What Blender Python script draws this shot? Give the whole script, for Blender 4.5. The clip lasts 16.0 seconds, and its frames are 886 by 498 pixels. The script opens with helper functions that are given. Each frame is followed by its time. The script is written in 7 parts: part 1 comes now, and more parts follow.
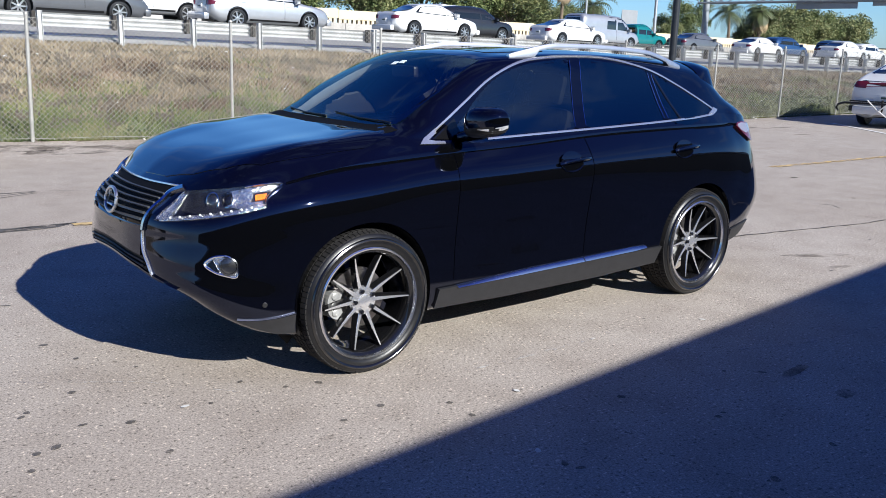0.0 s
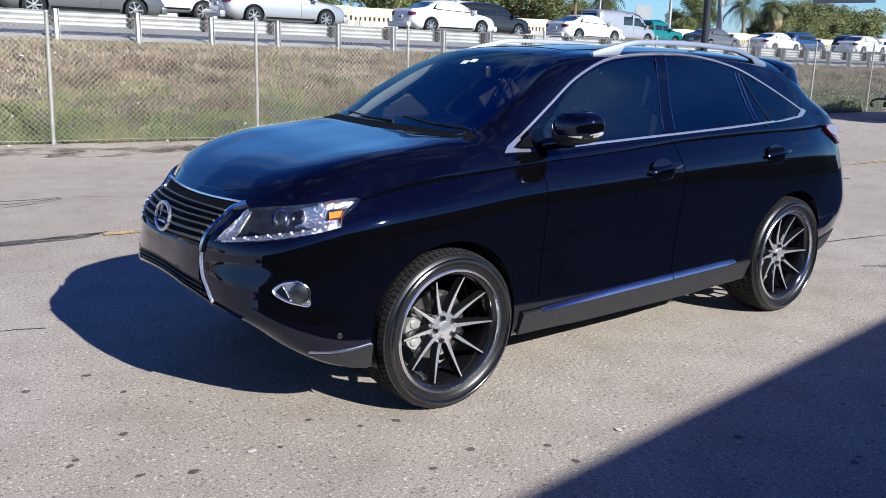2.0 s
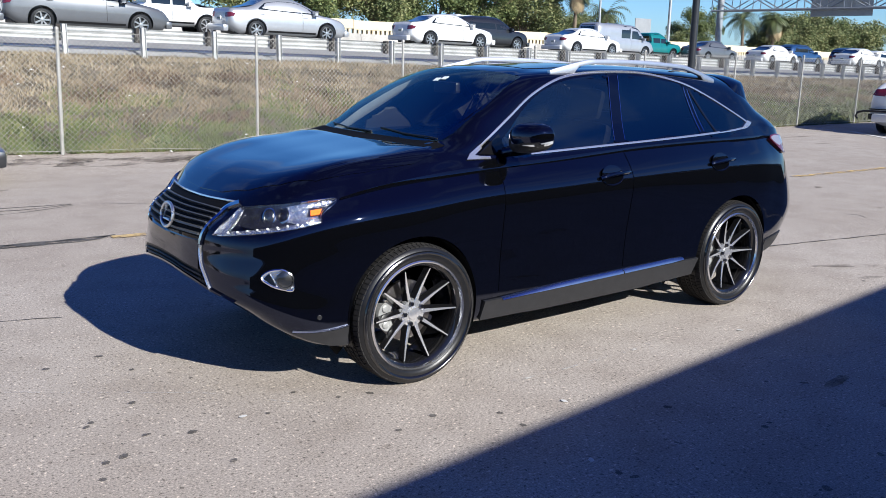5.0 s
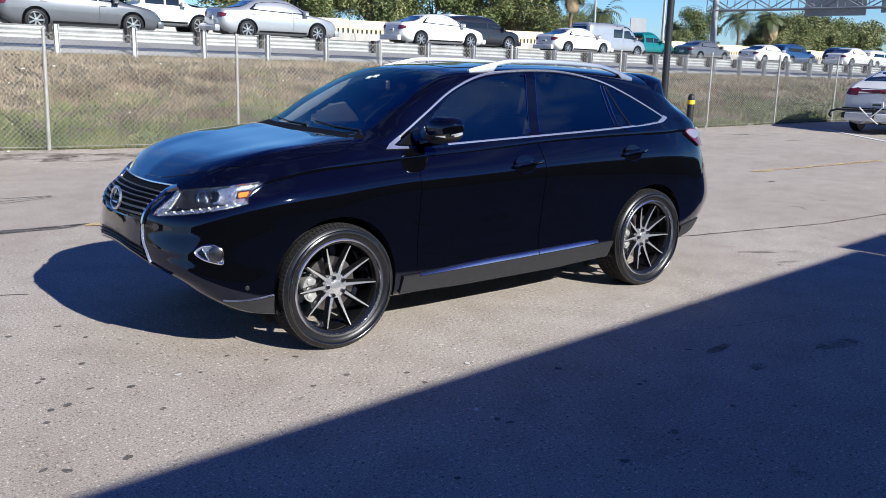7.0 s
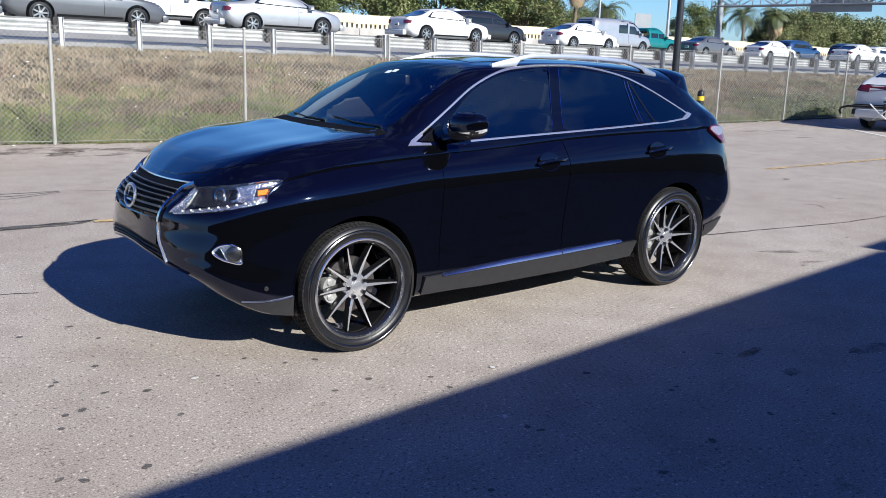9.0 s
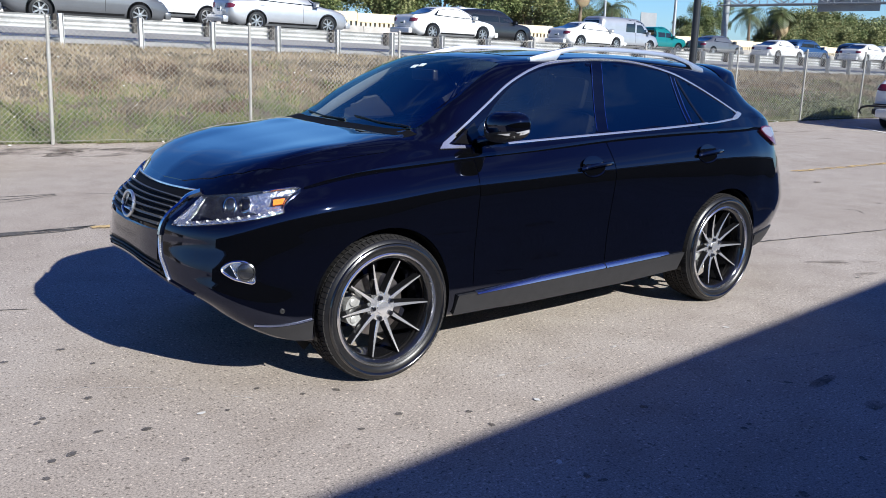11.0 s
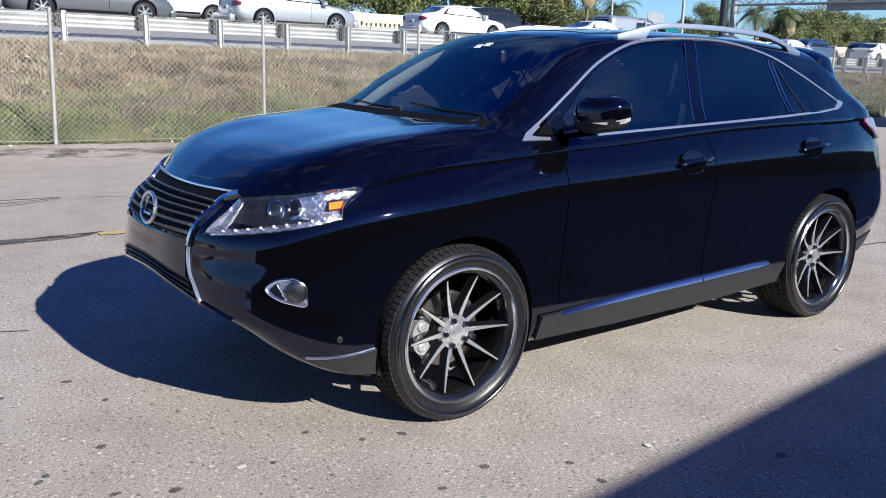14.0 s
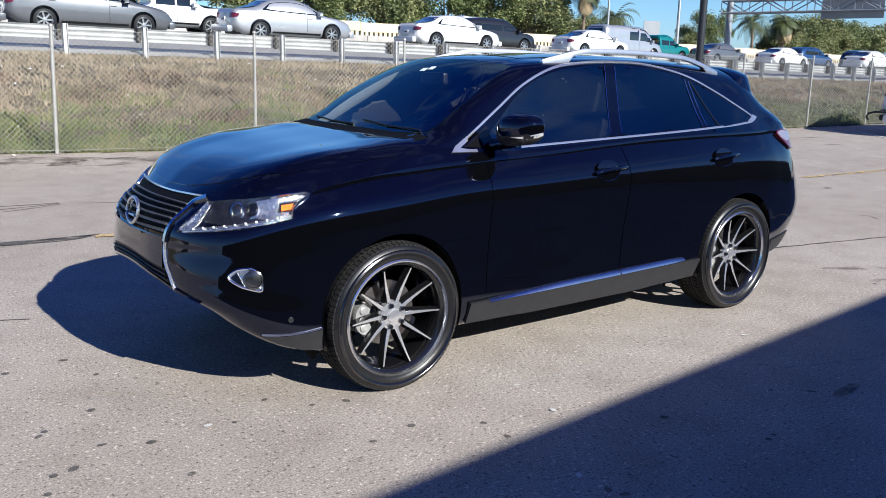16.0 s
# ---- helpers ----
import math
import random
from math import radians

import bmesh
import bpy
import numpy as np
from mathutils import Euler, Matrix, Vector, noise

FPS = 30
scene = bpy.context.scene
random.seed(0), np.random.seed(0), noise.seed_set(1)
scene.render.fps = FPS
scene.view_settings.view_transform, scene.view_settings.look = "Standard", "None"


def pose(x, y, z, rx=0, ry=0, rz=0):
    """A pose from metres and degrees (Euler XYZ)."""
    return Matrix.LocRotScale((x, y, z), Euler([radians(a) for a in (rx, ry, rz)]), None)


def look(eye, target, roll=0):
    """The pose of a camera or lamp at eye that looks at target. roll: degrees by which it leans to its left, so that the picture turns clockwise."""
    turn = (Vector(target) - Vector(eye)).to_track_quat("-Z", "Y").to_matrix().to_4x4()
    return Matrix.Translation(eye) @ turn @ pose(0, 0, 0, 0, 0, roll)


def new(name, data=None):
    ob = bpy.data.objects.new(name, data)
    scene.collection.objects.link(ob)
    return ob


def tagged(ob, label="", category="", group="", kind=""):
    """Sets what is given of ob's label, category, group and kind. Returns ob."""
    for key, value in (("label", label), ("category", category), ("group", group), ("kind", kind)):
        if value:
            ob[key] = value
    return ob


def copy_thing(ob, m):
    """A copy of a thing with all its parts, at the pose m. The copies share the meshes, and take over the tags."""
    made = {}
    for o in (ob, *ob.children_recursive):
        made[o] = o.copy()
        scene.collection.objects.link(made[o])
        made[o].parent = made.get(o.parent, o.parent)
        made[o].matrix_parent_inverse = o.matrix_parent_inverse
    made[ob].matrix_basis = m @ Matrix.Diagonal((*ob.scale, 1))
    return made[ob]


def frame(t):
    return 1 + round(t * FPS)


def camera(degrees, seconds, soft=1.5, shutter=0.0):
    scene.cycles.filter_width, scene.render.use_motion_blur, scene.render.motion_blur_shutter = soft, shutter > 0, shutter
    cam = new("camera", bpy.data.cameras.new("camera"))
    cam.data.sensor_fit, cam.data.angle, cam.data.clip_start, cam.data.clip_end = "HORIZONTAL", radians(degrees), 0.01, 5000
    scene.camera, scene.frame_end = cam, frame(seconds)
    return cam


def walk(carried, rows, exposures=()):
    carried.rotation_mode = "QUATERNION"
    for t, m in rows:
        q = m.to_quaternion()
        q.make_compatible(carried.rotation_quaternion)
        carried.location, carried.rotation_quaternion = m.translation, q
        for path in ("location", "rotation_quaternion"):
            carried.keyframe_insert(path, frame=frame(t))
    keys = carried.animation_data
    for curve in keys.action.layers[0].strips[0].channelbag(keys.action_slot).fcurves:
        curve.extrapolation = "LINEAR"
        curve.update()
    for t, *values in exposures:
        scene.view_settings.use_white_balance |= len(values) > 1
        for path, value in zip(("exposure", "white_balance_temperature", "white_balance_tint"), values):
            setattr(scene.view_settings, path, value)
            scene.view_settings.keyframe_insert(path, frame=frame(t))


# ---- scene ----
cam = camera(54.9, 16.0, soft=0.6)
PATH = [
    (0, (-3.657, -4.464, 1.655), (-2.461, -2.927, 1.199), 1.5),
    (0.5, (-3.723, -4.307, 1.652), (-2.541, -2.762, 1.189), 1.5),
    (1, (-3.813, -4.15, 1.659), (-2.636, -2.599, 1.201), 1.5),
    (1.5, (-3.777, -4.021, 1.657), (-2.598, -2.472, 1.197), 1.2),
    (2, (-3.665, -3.862, 1.651), (-2.487, -2.314, 1.188), 1.2),
    (2.5, (-3.641, -3.834, 1.651), (-2.463, -2.284, 1.196), 1.2),
    (3, (-3.677, -3.837, 1.643), (-2.498, -2.284, 1.197), 1.3),
    (5.5, (-3.895, -4.651, 1.715), (-2.721, -3.091, 1.278), 1.1),
    (6, (-3.915, -4.861, 1.725), (-2.743, -3.301, 1.289), 1.0),
    (6.5, (-3.859, -5.017, 1.717), (-2.686, -3.458, 1.282), 1.0),
    (7, (-3.801, -5.154, 1.712), (-2.628, -3.594, 1.273), 1.2),
    (7.5, (-3.799, -5.189, 1.722), (-2.627, -3.63, 1.281), 1.3),
    (8, (-3.829, -5.14, 1.729), (-2.657, -3.582, 1.283), 1.5),
    (8.5, (-3.832, -5.062, 1.719), (-2.663, -3.503, 1.27), 1.4),
    (11, (-3.628, -4.404, 1.657), (-2.463, -2.842, 1.206), 1.5),
    (11.5, (-3.625, -4.276, 1.657), (-2.462, -2.712, 1.205), 1.3),
    (12, (-3.549, -4.095, 1.665), (-2.385, -2.532, 1.213), 1.3),
    (12.5, (-3.505, -3.954, 1.633), (-2.343, -2.39, 1.183), 1.4),
    (13, (-3.478, -3.778, 1.587), (-2.314, -2.215, 1.137), 1.4),
    (13.5, (-3.488, -3.642, 1.565), (-2.325, -2.078, 1.116), 1.4),
    (14, (-3.469, -3.596, 1.522), (-2.307, -2.03, 1.076), 1.3),
    (14.5, (-3.424, -3.667, 1.497), (-2.263, -2.1, 1.055), 1.2),
    (15, (-3.425, -3.848, 1.518), (-2.264, -2.279, 1.081), 1.2),
    (15.5, (-3.516, -4.059, 1.56), (-2.355, -2.49, 1.126), 1.2),
    (16, (-3.596, -4.29, 1.616), (-2.436, -2.719, 1.186), 1.2),
]
EXPOSURES = [(0.0, 0.79, 5700, 13), (16.0, 0.79, 5700, 13)]
walk(cam, [(t, look(eye, target, roll)) for t, eye, target, roll in PATH], EXPOSURES)

# ---- world and sun ----
SUN_WAY = Vector((-0.20, 1.77, -1.0))  # the way the sunlight travels
SUN_FROM = -SUN_WAY.normalized()
world = bpy.data.worlds.new("sky")
scene.world = world
world.use_nodes = True
wn = world.node_tree
wn.nodes.clear()
w_out = wn.nodes.new("ShaderNodeOutputWorld")
w_bg = wn.nodes.new("ShaderNodeBackground")
w_sky = wn.nodes.new("ShaderNodeTexSky")
w_sky.sky_type, w_sky.sun_disc = "NISHITA", False
w_sky.sun_elevation = math.asin(SUN_FROM.z)
w_sky.sun_rotation = math.atan2(SUN_FROM.x, SUN_FROM.y)
w_sky.air_density, w_sky.dust_density, w_sky.ozone_density = 1.0, 0.5, 3.0
w_bg.inputs["Strength"].default_value = 0.035
w_hue = wn.nodes.new("ShaderNodeMix")
w_hue.data_type, w_hue.blend_type = "RGBA", "MULTIPLY"
w_hue.inputs["Factor"].default_value = 1.0
w_hue.inputs[7].default_value = (0.22, 0.60, 1.46, 1)  # a clear, deep subtropical blue
wn.links.new(w_sky.outputs[0], w_hue.inputs[6])
# a few thin fair-weather clouds
w_tc = wn.nodes.new("ShaderNodeTexCoord")
w_map = wn.nodes.new("ShaderNodeMapping")
w_map.inputs["Scale"].default_value = (1.0, 1.0, 2.6)
w_map.inputs["Location"].default_value = (0.9, 0.55, 0.3)
w_cl = wn.nodes.new("ShaderNodeTexNoise")
w_cl.inputs["Scale"].default_value, w_cl.inputs["Detail"].default_value = 3.4, 7
w_rp = wn.nodes.new("ShaderNodeValToRGB")
w_rp.color_ramp.elements[0].position, w_rp.color_ramp.elements[0].color = 0.54, (0, 0, 0, 1)
w_rp.color_ramp.elements[1].position, w_rp.color_ramp.elements[1].color = 0.74, (0.5, 0.5, 0.5, 1)
w_mix = wn.nodes.new("ShaderNodeMix")
w_mix.data_type = "RGBA"
w_mix.inputs[7].default_value = (5.2, 6.6, 8.4, 1)
wn.links.new(w_tc.outputs["Generated"], w_map.inputs[0])
wn.links.new(w_map.outputs[0], w_cl.inputs["Vector"])
wn.links.new(w_cl.outputs[0], w_rp.inputs[0])
wn.links.new(w_rp.outputs[0], w_mix.inputs[0])
# the sky pales towards the horizon
w_sep = wn.nodes.new("ShaderNodeSeparateXYZ")
w_gr = wn.nodes.new("ShaderNodeValToRGB")
for k_ in range(3):
    w_gr.color_ramp.elements.new(0.5)
for e_, (p_, c_) in zip(w_gr.color_ramp.elements, ((0.0, (7.5, 3.7, 1.95, 1)), (0.13, (5.6, 2.8, 1.4, 1)), (0.27, (3.2, 2.05, 1.22, 1)), (0.52, (1.15, 1.10, 1.02, 1)), (0.80, (0.20, 0.46, 0.96, 1)))):
    e_.position, e_.color = p_, c_
w_pale = wn.nodes.new("ShaderNodeMix")
w_pale.data_type, w_pale.blend_type = "RGBA", "MULTIPLY"
w_pale.inputs["Factor"].default_value = 1.0
wn.links.new(w_tc.outputs["Generated"], w_sep.inputs[0])
wn.links.new(w_sep.outputs[2], w_gr.inputs[0])
wn.links.new(w_hue.outputs[2], w_pale.inputs[6])
wn.links.new(w_gr.outputs[0], w_pale.inputs[7])
wn.links.new(w_pale.outputs[2], w_mix.inputs[6])
wn.links.new(w_mix.outputs[2], w_bg.inputs[0])
wn.links.new(w_bg.outputs[0], w_out.inputs[0])

sun = new("sun", bpy.data.lights.new("sun", "SUN"))
sun.data.energy, sun.data.angle, sun.data.color = 5.0, radians(0.55), (1.0, 0.93, 0.76)
sun.matrix_world = look((0, 0, 30), Vector((0, 0, 30)) + SUN_WAY)

# ---- materials ----


def blade_mat(name, stops, rough=0.8):
    """Leaves or blades that differ one from another, in patches."""
    m = bpy.data.materials.new(name)
    m.use_nodes = True
    nt = m.node_tree
    b = nt.nodes["Principled BSDF"]
    b.inputs["Roughness"].default_value = rough
    b.inputs["Specular IOR Level"].default_value = 0.25
    tc, ge = nt.nodes.new("ShaderNodeTexCoord"), nt.nodes.new("ShaderNodeNewGeometry")
    n = nt.nodes.new("ShaderNodeTexNoise")
    n.inputs["Scale"].default_value, n.inputs["Detail"].default_value = 0.8, 5
    nt.links.new(tc.outputs["Object"], n.inputs["Vector"])
    a = nt.nodes.new("ShaderNodeMath")
    a.operation = "MULTIPLY_ADD"
    a.inputs[1].default_value, a.inputs[2].default_value = 1.8, -0.65
    nt.links.new(n.outputs[0], a.inputs[0])
    c = nt.nodes.new("ShaderNodeMath")
    c.operation = "MULTIPLY_ADD"
    c.inputs[1].default_value = 0.7
    nt.links.new(ge.outputs["Random Per Island"], c.inputs[0])
    nt.links.new(a.outputs[0], c.inputs[2])
    r = nt.nodes.new("ShaderNodeValToRGB")
    while len(r.color_ramp.elements) < len(stops):
        r.color_ramp.elements.new(0.5)
    for e, (p, col) in zip(r.color_ramp.elements, stops):
        e.position, e.color = p, (*col, 1)
    nt.links.new(c.outputs[0], r.inputs[0])
    nt.links.new(r.outputs[0], b.inputs["Base Color"])
    return m


def mat(name, col, rough=0.5, metal=0.0, var=0.0, scale=8.0, bump=0.0, bscale=40.0, coat=0.0, col2=None, trans=0.0, ior=1.45, spec=None, emit=None):
    """A procedural material: base colour with two scales of variation, bump, optional second colour in patches."""
    m = bpy.data.materials.new(name)
    m.use_nodes = True
    nt = m.node_tree
    b = nt.nodes["Principled BSDF"]
    b.inputs["Base Color"].default_value = (*col, 1)
    b.inputs["Roughness"].default_value = rough
    b.inputs["Metallic"].default_value = metal
    b.inputs["Coat Weight"].default_value = coat
    b.inputs["Coat Roughness"].default_value = 0.02
    b.inputs["Coat IOR"].default_value = 1.5
    b.inputs["Transmission Weight"].default_value = trans
    b.inputs["IOR"].default_value = ior
    if spec is not None:
        b.inputs["Specular IOR Level"].default_value = spec
    if emit:
        b.inputs["Emission Color"].default_value = (*emit[0], 1)
        b.inputs["Emission Strength"].default_value = emit[1]
    if var or col2 or bump:
        tc = nt.nodes.new("ShaderNodeTexCoord")
    if var or col2:
        n1 = nt.nodes.new("ShaderNodeTexNoise")
        n1.inputs["Scale"].default_value, n1.inputs["Detail"].default_value = scale, 6
        n2 = nt.nodes.new("ShaderNodeTexNoise")
        n2.inputs["Scale"].default_value, n2.inputs["Detail"].default_value = scale * 9, 3
        nt.links.new(tc.outputs["Object"], n1.inputs["Vector"])
        nt.links.new(tc.outputs["Object"], n2.inputs["Vector"])
        r = nt.nodes.new("ShaderNodeValToRGB")
        lo = col2 if col2 else tuple(c * (1 - var) for c in col)
        hi = col if col2 else tuple(min(1, c * (1 + var)) for c in col)
        r.color_ramp.elements[0].position, r.color_ramp.elements[0].color = 0.38, (*lo, 1)
        r.color_ramp.elements[1].position, r.color_ramp.elements[1].color = 0.62, (*hi, 1)
        mix = nt.nodes.new("ShaderNodeMath")
        mix.operation = "MULTIPLY_ADD"
        mix.inputs[1].default_value = 0.35
        nt.links.new(n2.outputs[0], mix.inputs[0])
        half = nt.nodes.new("ShaderNodeMath")
        half.operation = "MULTIPLY"
        half.inputs[1].default_value = 0.65
        nt.links.new(n1.outputs[0], half.inputs[0])
        nt.links.new(half.outputs[0], mix.inputs[2])
        nt.links.new(mix.outputs[0], r.inputs[0])
        nt.links.new(r.outputs[0], b.inputs["Base Color"])
    if bump:
        n3 = nt.nodes.new("ShaderNodeTexNoise")
        n3.inputs["Scale"].default_value, n3.inputs["Detail"].default_value = bscale, 4
        nt.links.new(tc.outputs["Object"], n3.inputs["Vector"])
        bp = nt.nodes.new("ShaderNodeBump")
        bp.inputs["Strength"].default_value, bp.inputs["Distance"].default_value = bump, 0.01
        nt.links.new(n3.outputs[0], bp.inputs["Height"])
        nt.links.new(bp.outputs[0], b.inputs["Normal"])
    return m


def thin_glass(name, tint, rough=0.0, ior=1.55, sheen=(1, 1, 1)):
    """Tinted automotive glass: a clear coat of reflection over a tinted see-through pane."""
    m = bpy.data.materials.new(name)
    m.use_nodes = True
    nt = m.node_tree
    nt.nodes.clear()
    out = nt.nodes.new("ShaderNodeOutputMaterial")
    tr = nt.nodes.new("ShaderNodeBsdfTransparent")
    gl = nt.nodes.new("ShaderNodeBsdfGlossy")
    mx = nt.nodes.new("ShaderNodeMixShader")
    fr = nt.nodes.new("ShaderNodeFresnel")
    tr.inputs[0].default_value = (*tint, 1)
    gl.inputs["Roughness"].default_value = rough
    gl.inputs["Color"].default_value = (*sheen, 1)
    fr.inputs["IOR"].default_value = ior
    nt.links.new(fr.outputs[0], mx.inputs[0])
    nt.links.new(tr.outputs[0], mx.inputs[1])
    nt.links.new(gl.outputs[0], mx.inputs[2])
    nt.links.new(mx.outputs[0], out.inputs[0])
    return m


M_PAINT = mat("black_paint", (0.0016, 0.0017, 0.0022), 0.03, 0.0, coat=1.0, spec=0.62)
M_PAINT.node_tree.nodes["Principled BSDF"].inputs["Specular Tint"].default_value = (0.22, 0.34, 0.95, 1)
M_PAINT.node_tree.nodes["Principled BSDF"].inputs["Coat IOR"].default_value = 1.41
M_PAINT.node_tree.nodes["Principled BSDF"].inputs["Coat Roughness"].default_value = 0.035
M_TRIM = mat("bright_window_trim", (0.80, 0.80, 0.81), 0.18, 0.88)
M_CHROME = mat("chrome", (0.90, 0.905, 0.91), 0.13, 1.0)
M_SATIN = mat("satin_silver", (0.82, 0.82, 0.82), 0.36, 1.0, var=0.05, scale=20)
M_GRILLE = mat("grille_backing", (0.004, 0.004, 0.0045), 0.7, spec=0.15)
M_SLAT = mat("grille_slat", (0.075, 0.078, 0.085), 0.35, 0.3, var=0.1, scale=30)
M_BLACKPL = mat("black_plastic", (0.012, 0.012, 0.013), 0.45, var=0.2, scale=30, bump=0.05, bscale=300)
M_GREYPL = mat("grey_cladding", (0.019, 0.019, 0.021), 0.5, var=0.12, scale=20, bump=0.08, bscale=300)
M_GLOSSBLK = mat("gloss_black", (0.006, 0.006, 0.007), 0.08, coat=0.6)
M_TYRE = mat("tyre_rubber", (0.008, 0.008, 0.009), 0.36, var=0.25, scale=25, bump=0.06, bscale=160, spec=0.5, coat=0.15)
M_TREAD = mat("tread_rubber", (0.020, 0.019, 0.019), 0.8, var=0.3, scale=30, bump=0.1, bscale=120, spec=0.2)
M_DRESSED = mat("dressed_rubber", (0.006, 0.006, 0.007), 0.17, spec=0.9, coat=0.6)
M_LINING = mat("pale_reflection_lining", (0.36, 0.37, 0.37), 0.8, var=0.06, scale=20, bump=0.05, bscale=200)
M_INDIC = mat("indicator_lens", (0.80, 0.81, 0.83), 0.18, 0.45, var=0.1, scale=60, coat=0.8)
M_LIP = mat("polished_lip", (0.84, 0.84, 0.85), 0.17, 0.97)
M_LITTER = mat("pale_litter", (0.62, 0.61, 0.58), 0.7, var=0.2, scale=20)
M_RIMBLK = mat("rim_black", (0.008, 0.008, 0.009), 0.12, coat=0.8)
M_SILLTRIM = mat("sill_chrome", (0.80, 0.81, 0.82), 0.20, 1.0, var=0.05, scale=20)
M_MACH = mat("machined_metal", (0.84, 0.84, 0.85), 0.22, 0.84, var=0.04, scale=60)
M_ROTOR = mat("brake_disc", (0.38, 0.35, 0.33), 0.35, 1.0, var=0.2, scale=30)
M_CALIPER = mat("brake_caliper", (0.42, 0.42, 0.41), 0.4, 0.5, var=0.15, scale=25)
M_GLASS_DK = thin_glass("side_glass", (0.035, 0.04, 0.045), 0.0, 2.4, (0.95, 0.96, 0.92))
M_GLASS_FR = thin_glass("front_door_glass", (0.24, 0.28, 0.28), 0.0, 2.4, (0.95, 0.96, 0.92))
M_GLASS_WS = thin_glass("windscreen_glass", (0.74, 0.82, 0.82), 0.0, 3.3, (0.86, 1.0, 0.90))
M_CLEAR = thin_glass("clear_lens", (0.93, 0.94, 0.95))
M_REFLECT = mat("lamp_reflector", (0.84, 0.85, 0.87), 0.16, 0.95, var=0.25, scale=28, bump=0.8, bscale=48)
M_BOWL = mat("lamp_housing", (0.13, 0.133, 0.14), 0.2, 0.9, var=0.3, scale=18, bump=0.25, bscale=25)
M_AMBER = mat("amber_lens", (0.85, 0.22, 0.02), 0.15, coat=0.8, var=0.1, scale=90)
M_RED = mat("red_lens", (0.11, 0.012, 0.022), 0.12, coat=0.8, var=0.15, scale=60)
M_WHITELENS = mat("white_lens", (0.75, 0.76, 0.78), 0.12, coat=0.8)
M_INTERIOR = mat("interior_trim", (0.022, 0.022, 0.024), 0.6, var=0.2, scale=14, bump=0.1, bscale=120)
M_LEATHER = mat("leather", (0.022, 0.021, 0.021), 0.45, var=0.15, scale=10, bump=0.15, bscale=90)
M_STICKER = mat("paper_sticker", (0.8, 0.86, 0.84), 0.6)
M_STEELGALV = mat("galvanised_steel", (0.46, 0.47, 0.48), 0.42, 0.75, var=0.14, scale=5, bump=0.05, bscale=60)
M_GUARD = mat("weathered_guardrail", (0.47, 0.475, 0.47), 0.5, 0.4, var=0.16, scale=3, bump=0.04, bscale=40)
M_WOODBLK = mat("dark_offset_block", (0.035, 0.03, 0.027), 0.8, var=0.3, scale=12, bump=0.3, bscale=50)
M_CONC = mat("barrier_concrete", (0.36, 0.34, 0.31), 0.85, var=0.18, scale=1.5, bump=0.2, bscale=30)
M_TANWALL = mat("tan_precast_wall", (0.64, 0.535, 0.36), 0.85, var=0.08, scale=1.2, bump=0.1, bscale=25)
M_DARKGAP = mat("dark_slot", (0.03, 0.035, 0.03), 0.9, var=0.2, scale=6)
M_POLE = mat("dark_painted_pole", (0.02, 0.022, 0.026), 0.4, var=0.2, scale=10)
M_BOLLARD = mat("bollard_black", (0.015, 0.015, 0.016), 0.45, var=0.2, scale=15)
M_YELLOW = mat("yellow_tape", (0.80, 0.50, 0.02), 0.4, var=0.08, scale=20)
M_YPAINT = mat("worn_yellow_paint", (0.60, 0.42, 0.16), 0.8, col2=(0.50, 0.37, 0.19), scale=6, bump=0.1, bscale=80)
M_WPAINT = mat("worn_white_paint", (0.68, 0.67, 0.64), 0.8, var=0.12, scale=6)
M_STAIN = mat("oil_stain", (0.085, 0.077, 0.07), 0.6, col2=(0.15, 0.135, 0.12), scale=18)
M_DAMP = mat("damp_stain", (0.17, 0.135, 0.105), 0.8, col2=(0.11, 0.09, 0.07), scale=5)


def worn(m, scale, lo, hi):
    """Breaks a thin coat into patches, so that the surface below shows between them."""
    nt = m.node_tree
    tc, n, r = nt.nodes.new("ShaderNodeTexCoord"), nt.nodes.new("ShaderNodeTexNoise"), nt.nodes.new("ShaderNodeValToRGB")
    n.inputs["Scale"].default_value, n.inputs["Detail"].default_value = scale, 8
    n.inputs["Roughness"].default_value = 0.65
    r.color_ramp.elements[0].position, r.color_ramp.elements[1].position = lo, hi
    nt.links.new(tc.outputs["Object"], n.inputs["Vector"])
    nt.links.new(n.outputs[0], r.inputs[0])
    nt.links.new(r.outputs[0], nt.nodes["Principled BSDF"].inputs["Alpha"])


M_STREAK = mat("rubber_streak", (0.10, 0.094, 0.088), 0.8, var=0.2, scale=9)
M_SCUFF = mat("pale_scuff", (0.60, 0.57, 0.52), 0.85, var=0.1, scale=14)
worn(M_STREAK, 9.0, 0.30, 0.52)
worn(M_SCUFF, 16.0, 0.48, 0.70)
worn(M_STAIN, 45.0, 0.26, 0.60)
worn(M_DAMP, 2.2, 0.42, 0.70)
worn(M_YPAINT, 7.0, 0.40, 0.56)
M_PINKLENS = mat("pale_red_lens", (0.20, 0.20, 0.25), 0.12, coat=0.8)
M_CRACK = mat("crack_filler", (0.07, 0.065, 0.06), 0.8, var=0.3, scale=10)
M_BARK = mat("bark", (0.17, 0.13, 0.09), 0.9, var=0.3, scale=5, bump=0.6, bscale=20)
M_STEELFAR = mat("gantry_steel", (0.27, 0.29, 0.31), 0.55, 0.4, var=0.12, scale=2)
M_SIGNBACK = mat("sign_back_aluminium", (0.36, 0.37, 0.38), 0.5, 0.5, var=0.08, scale=1)
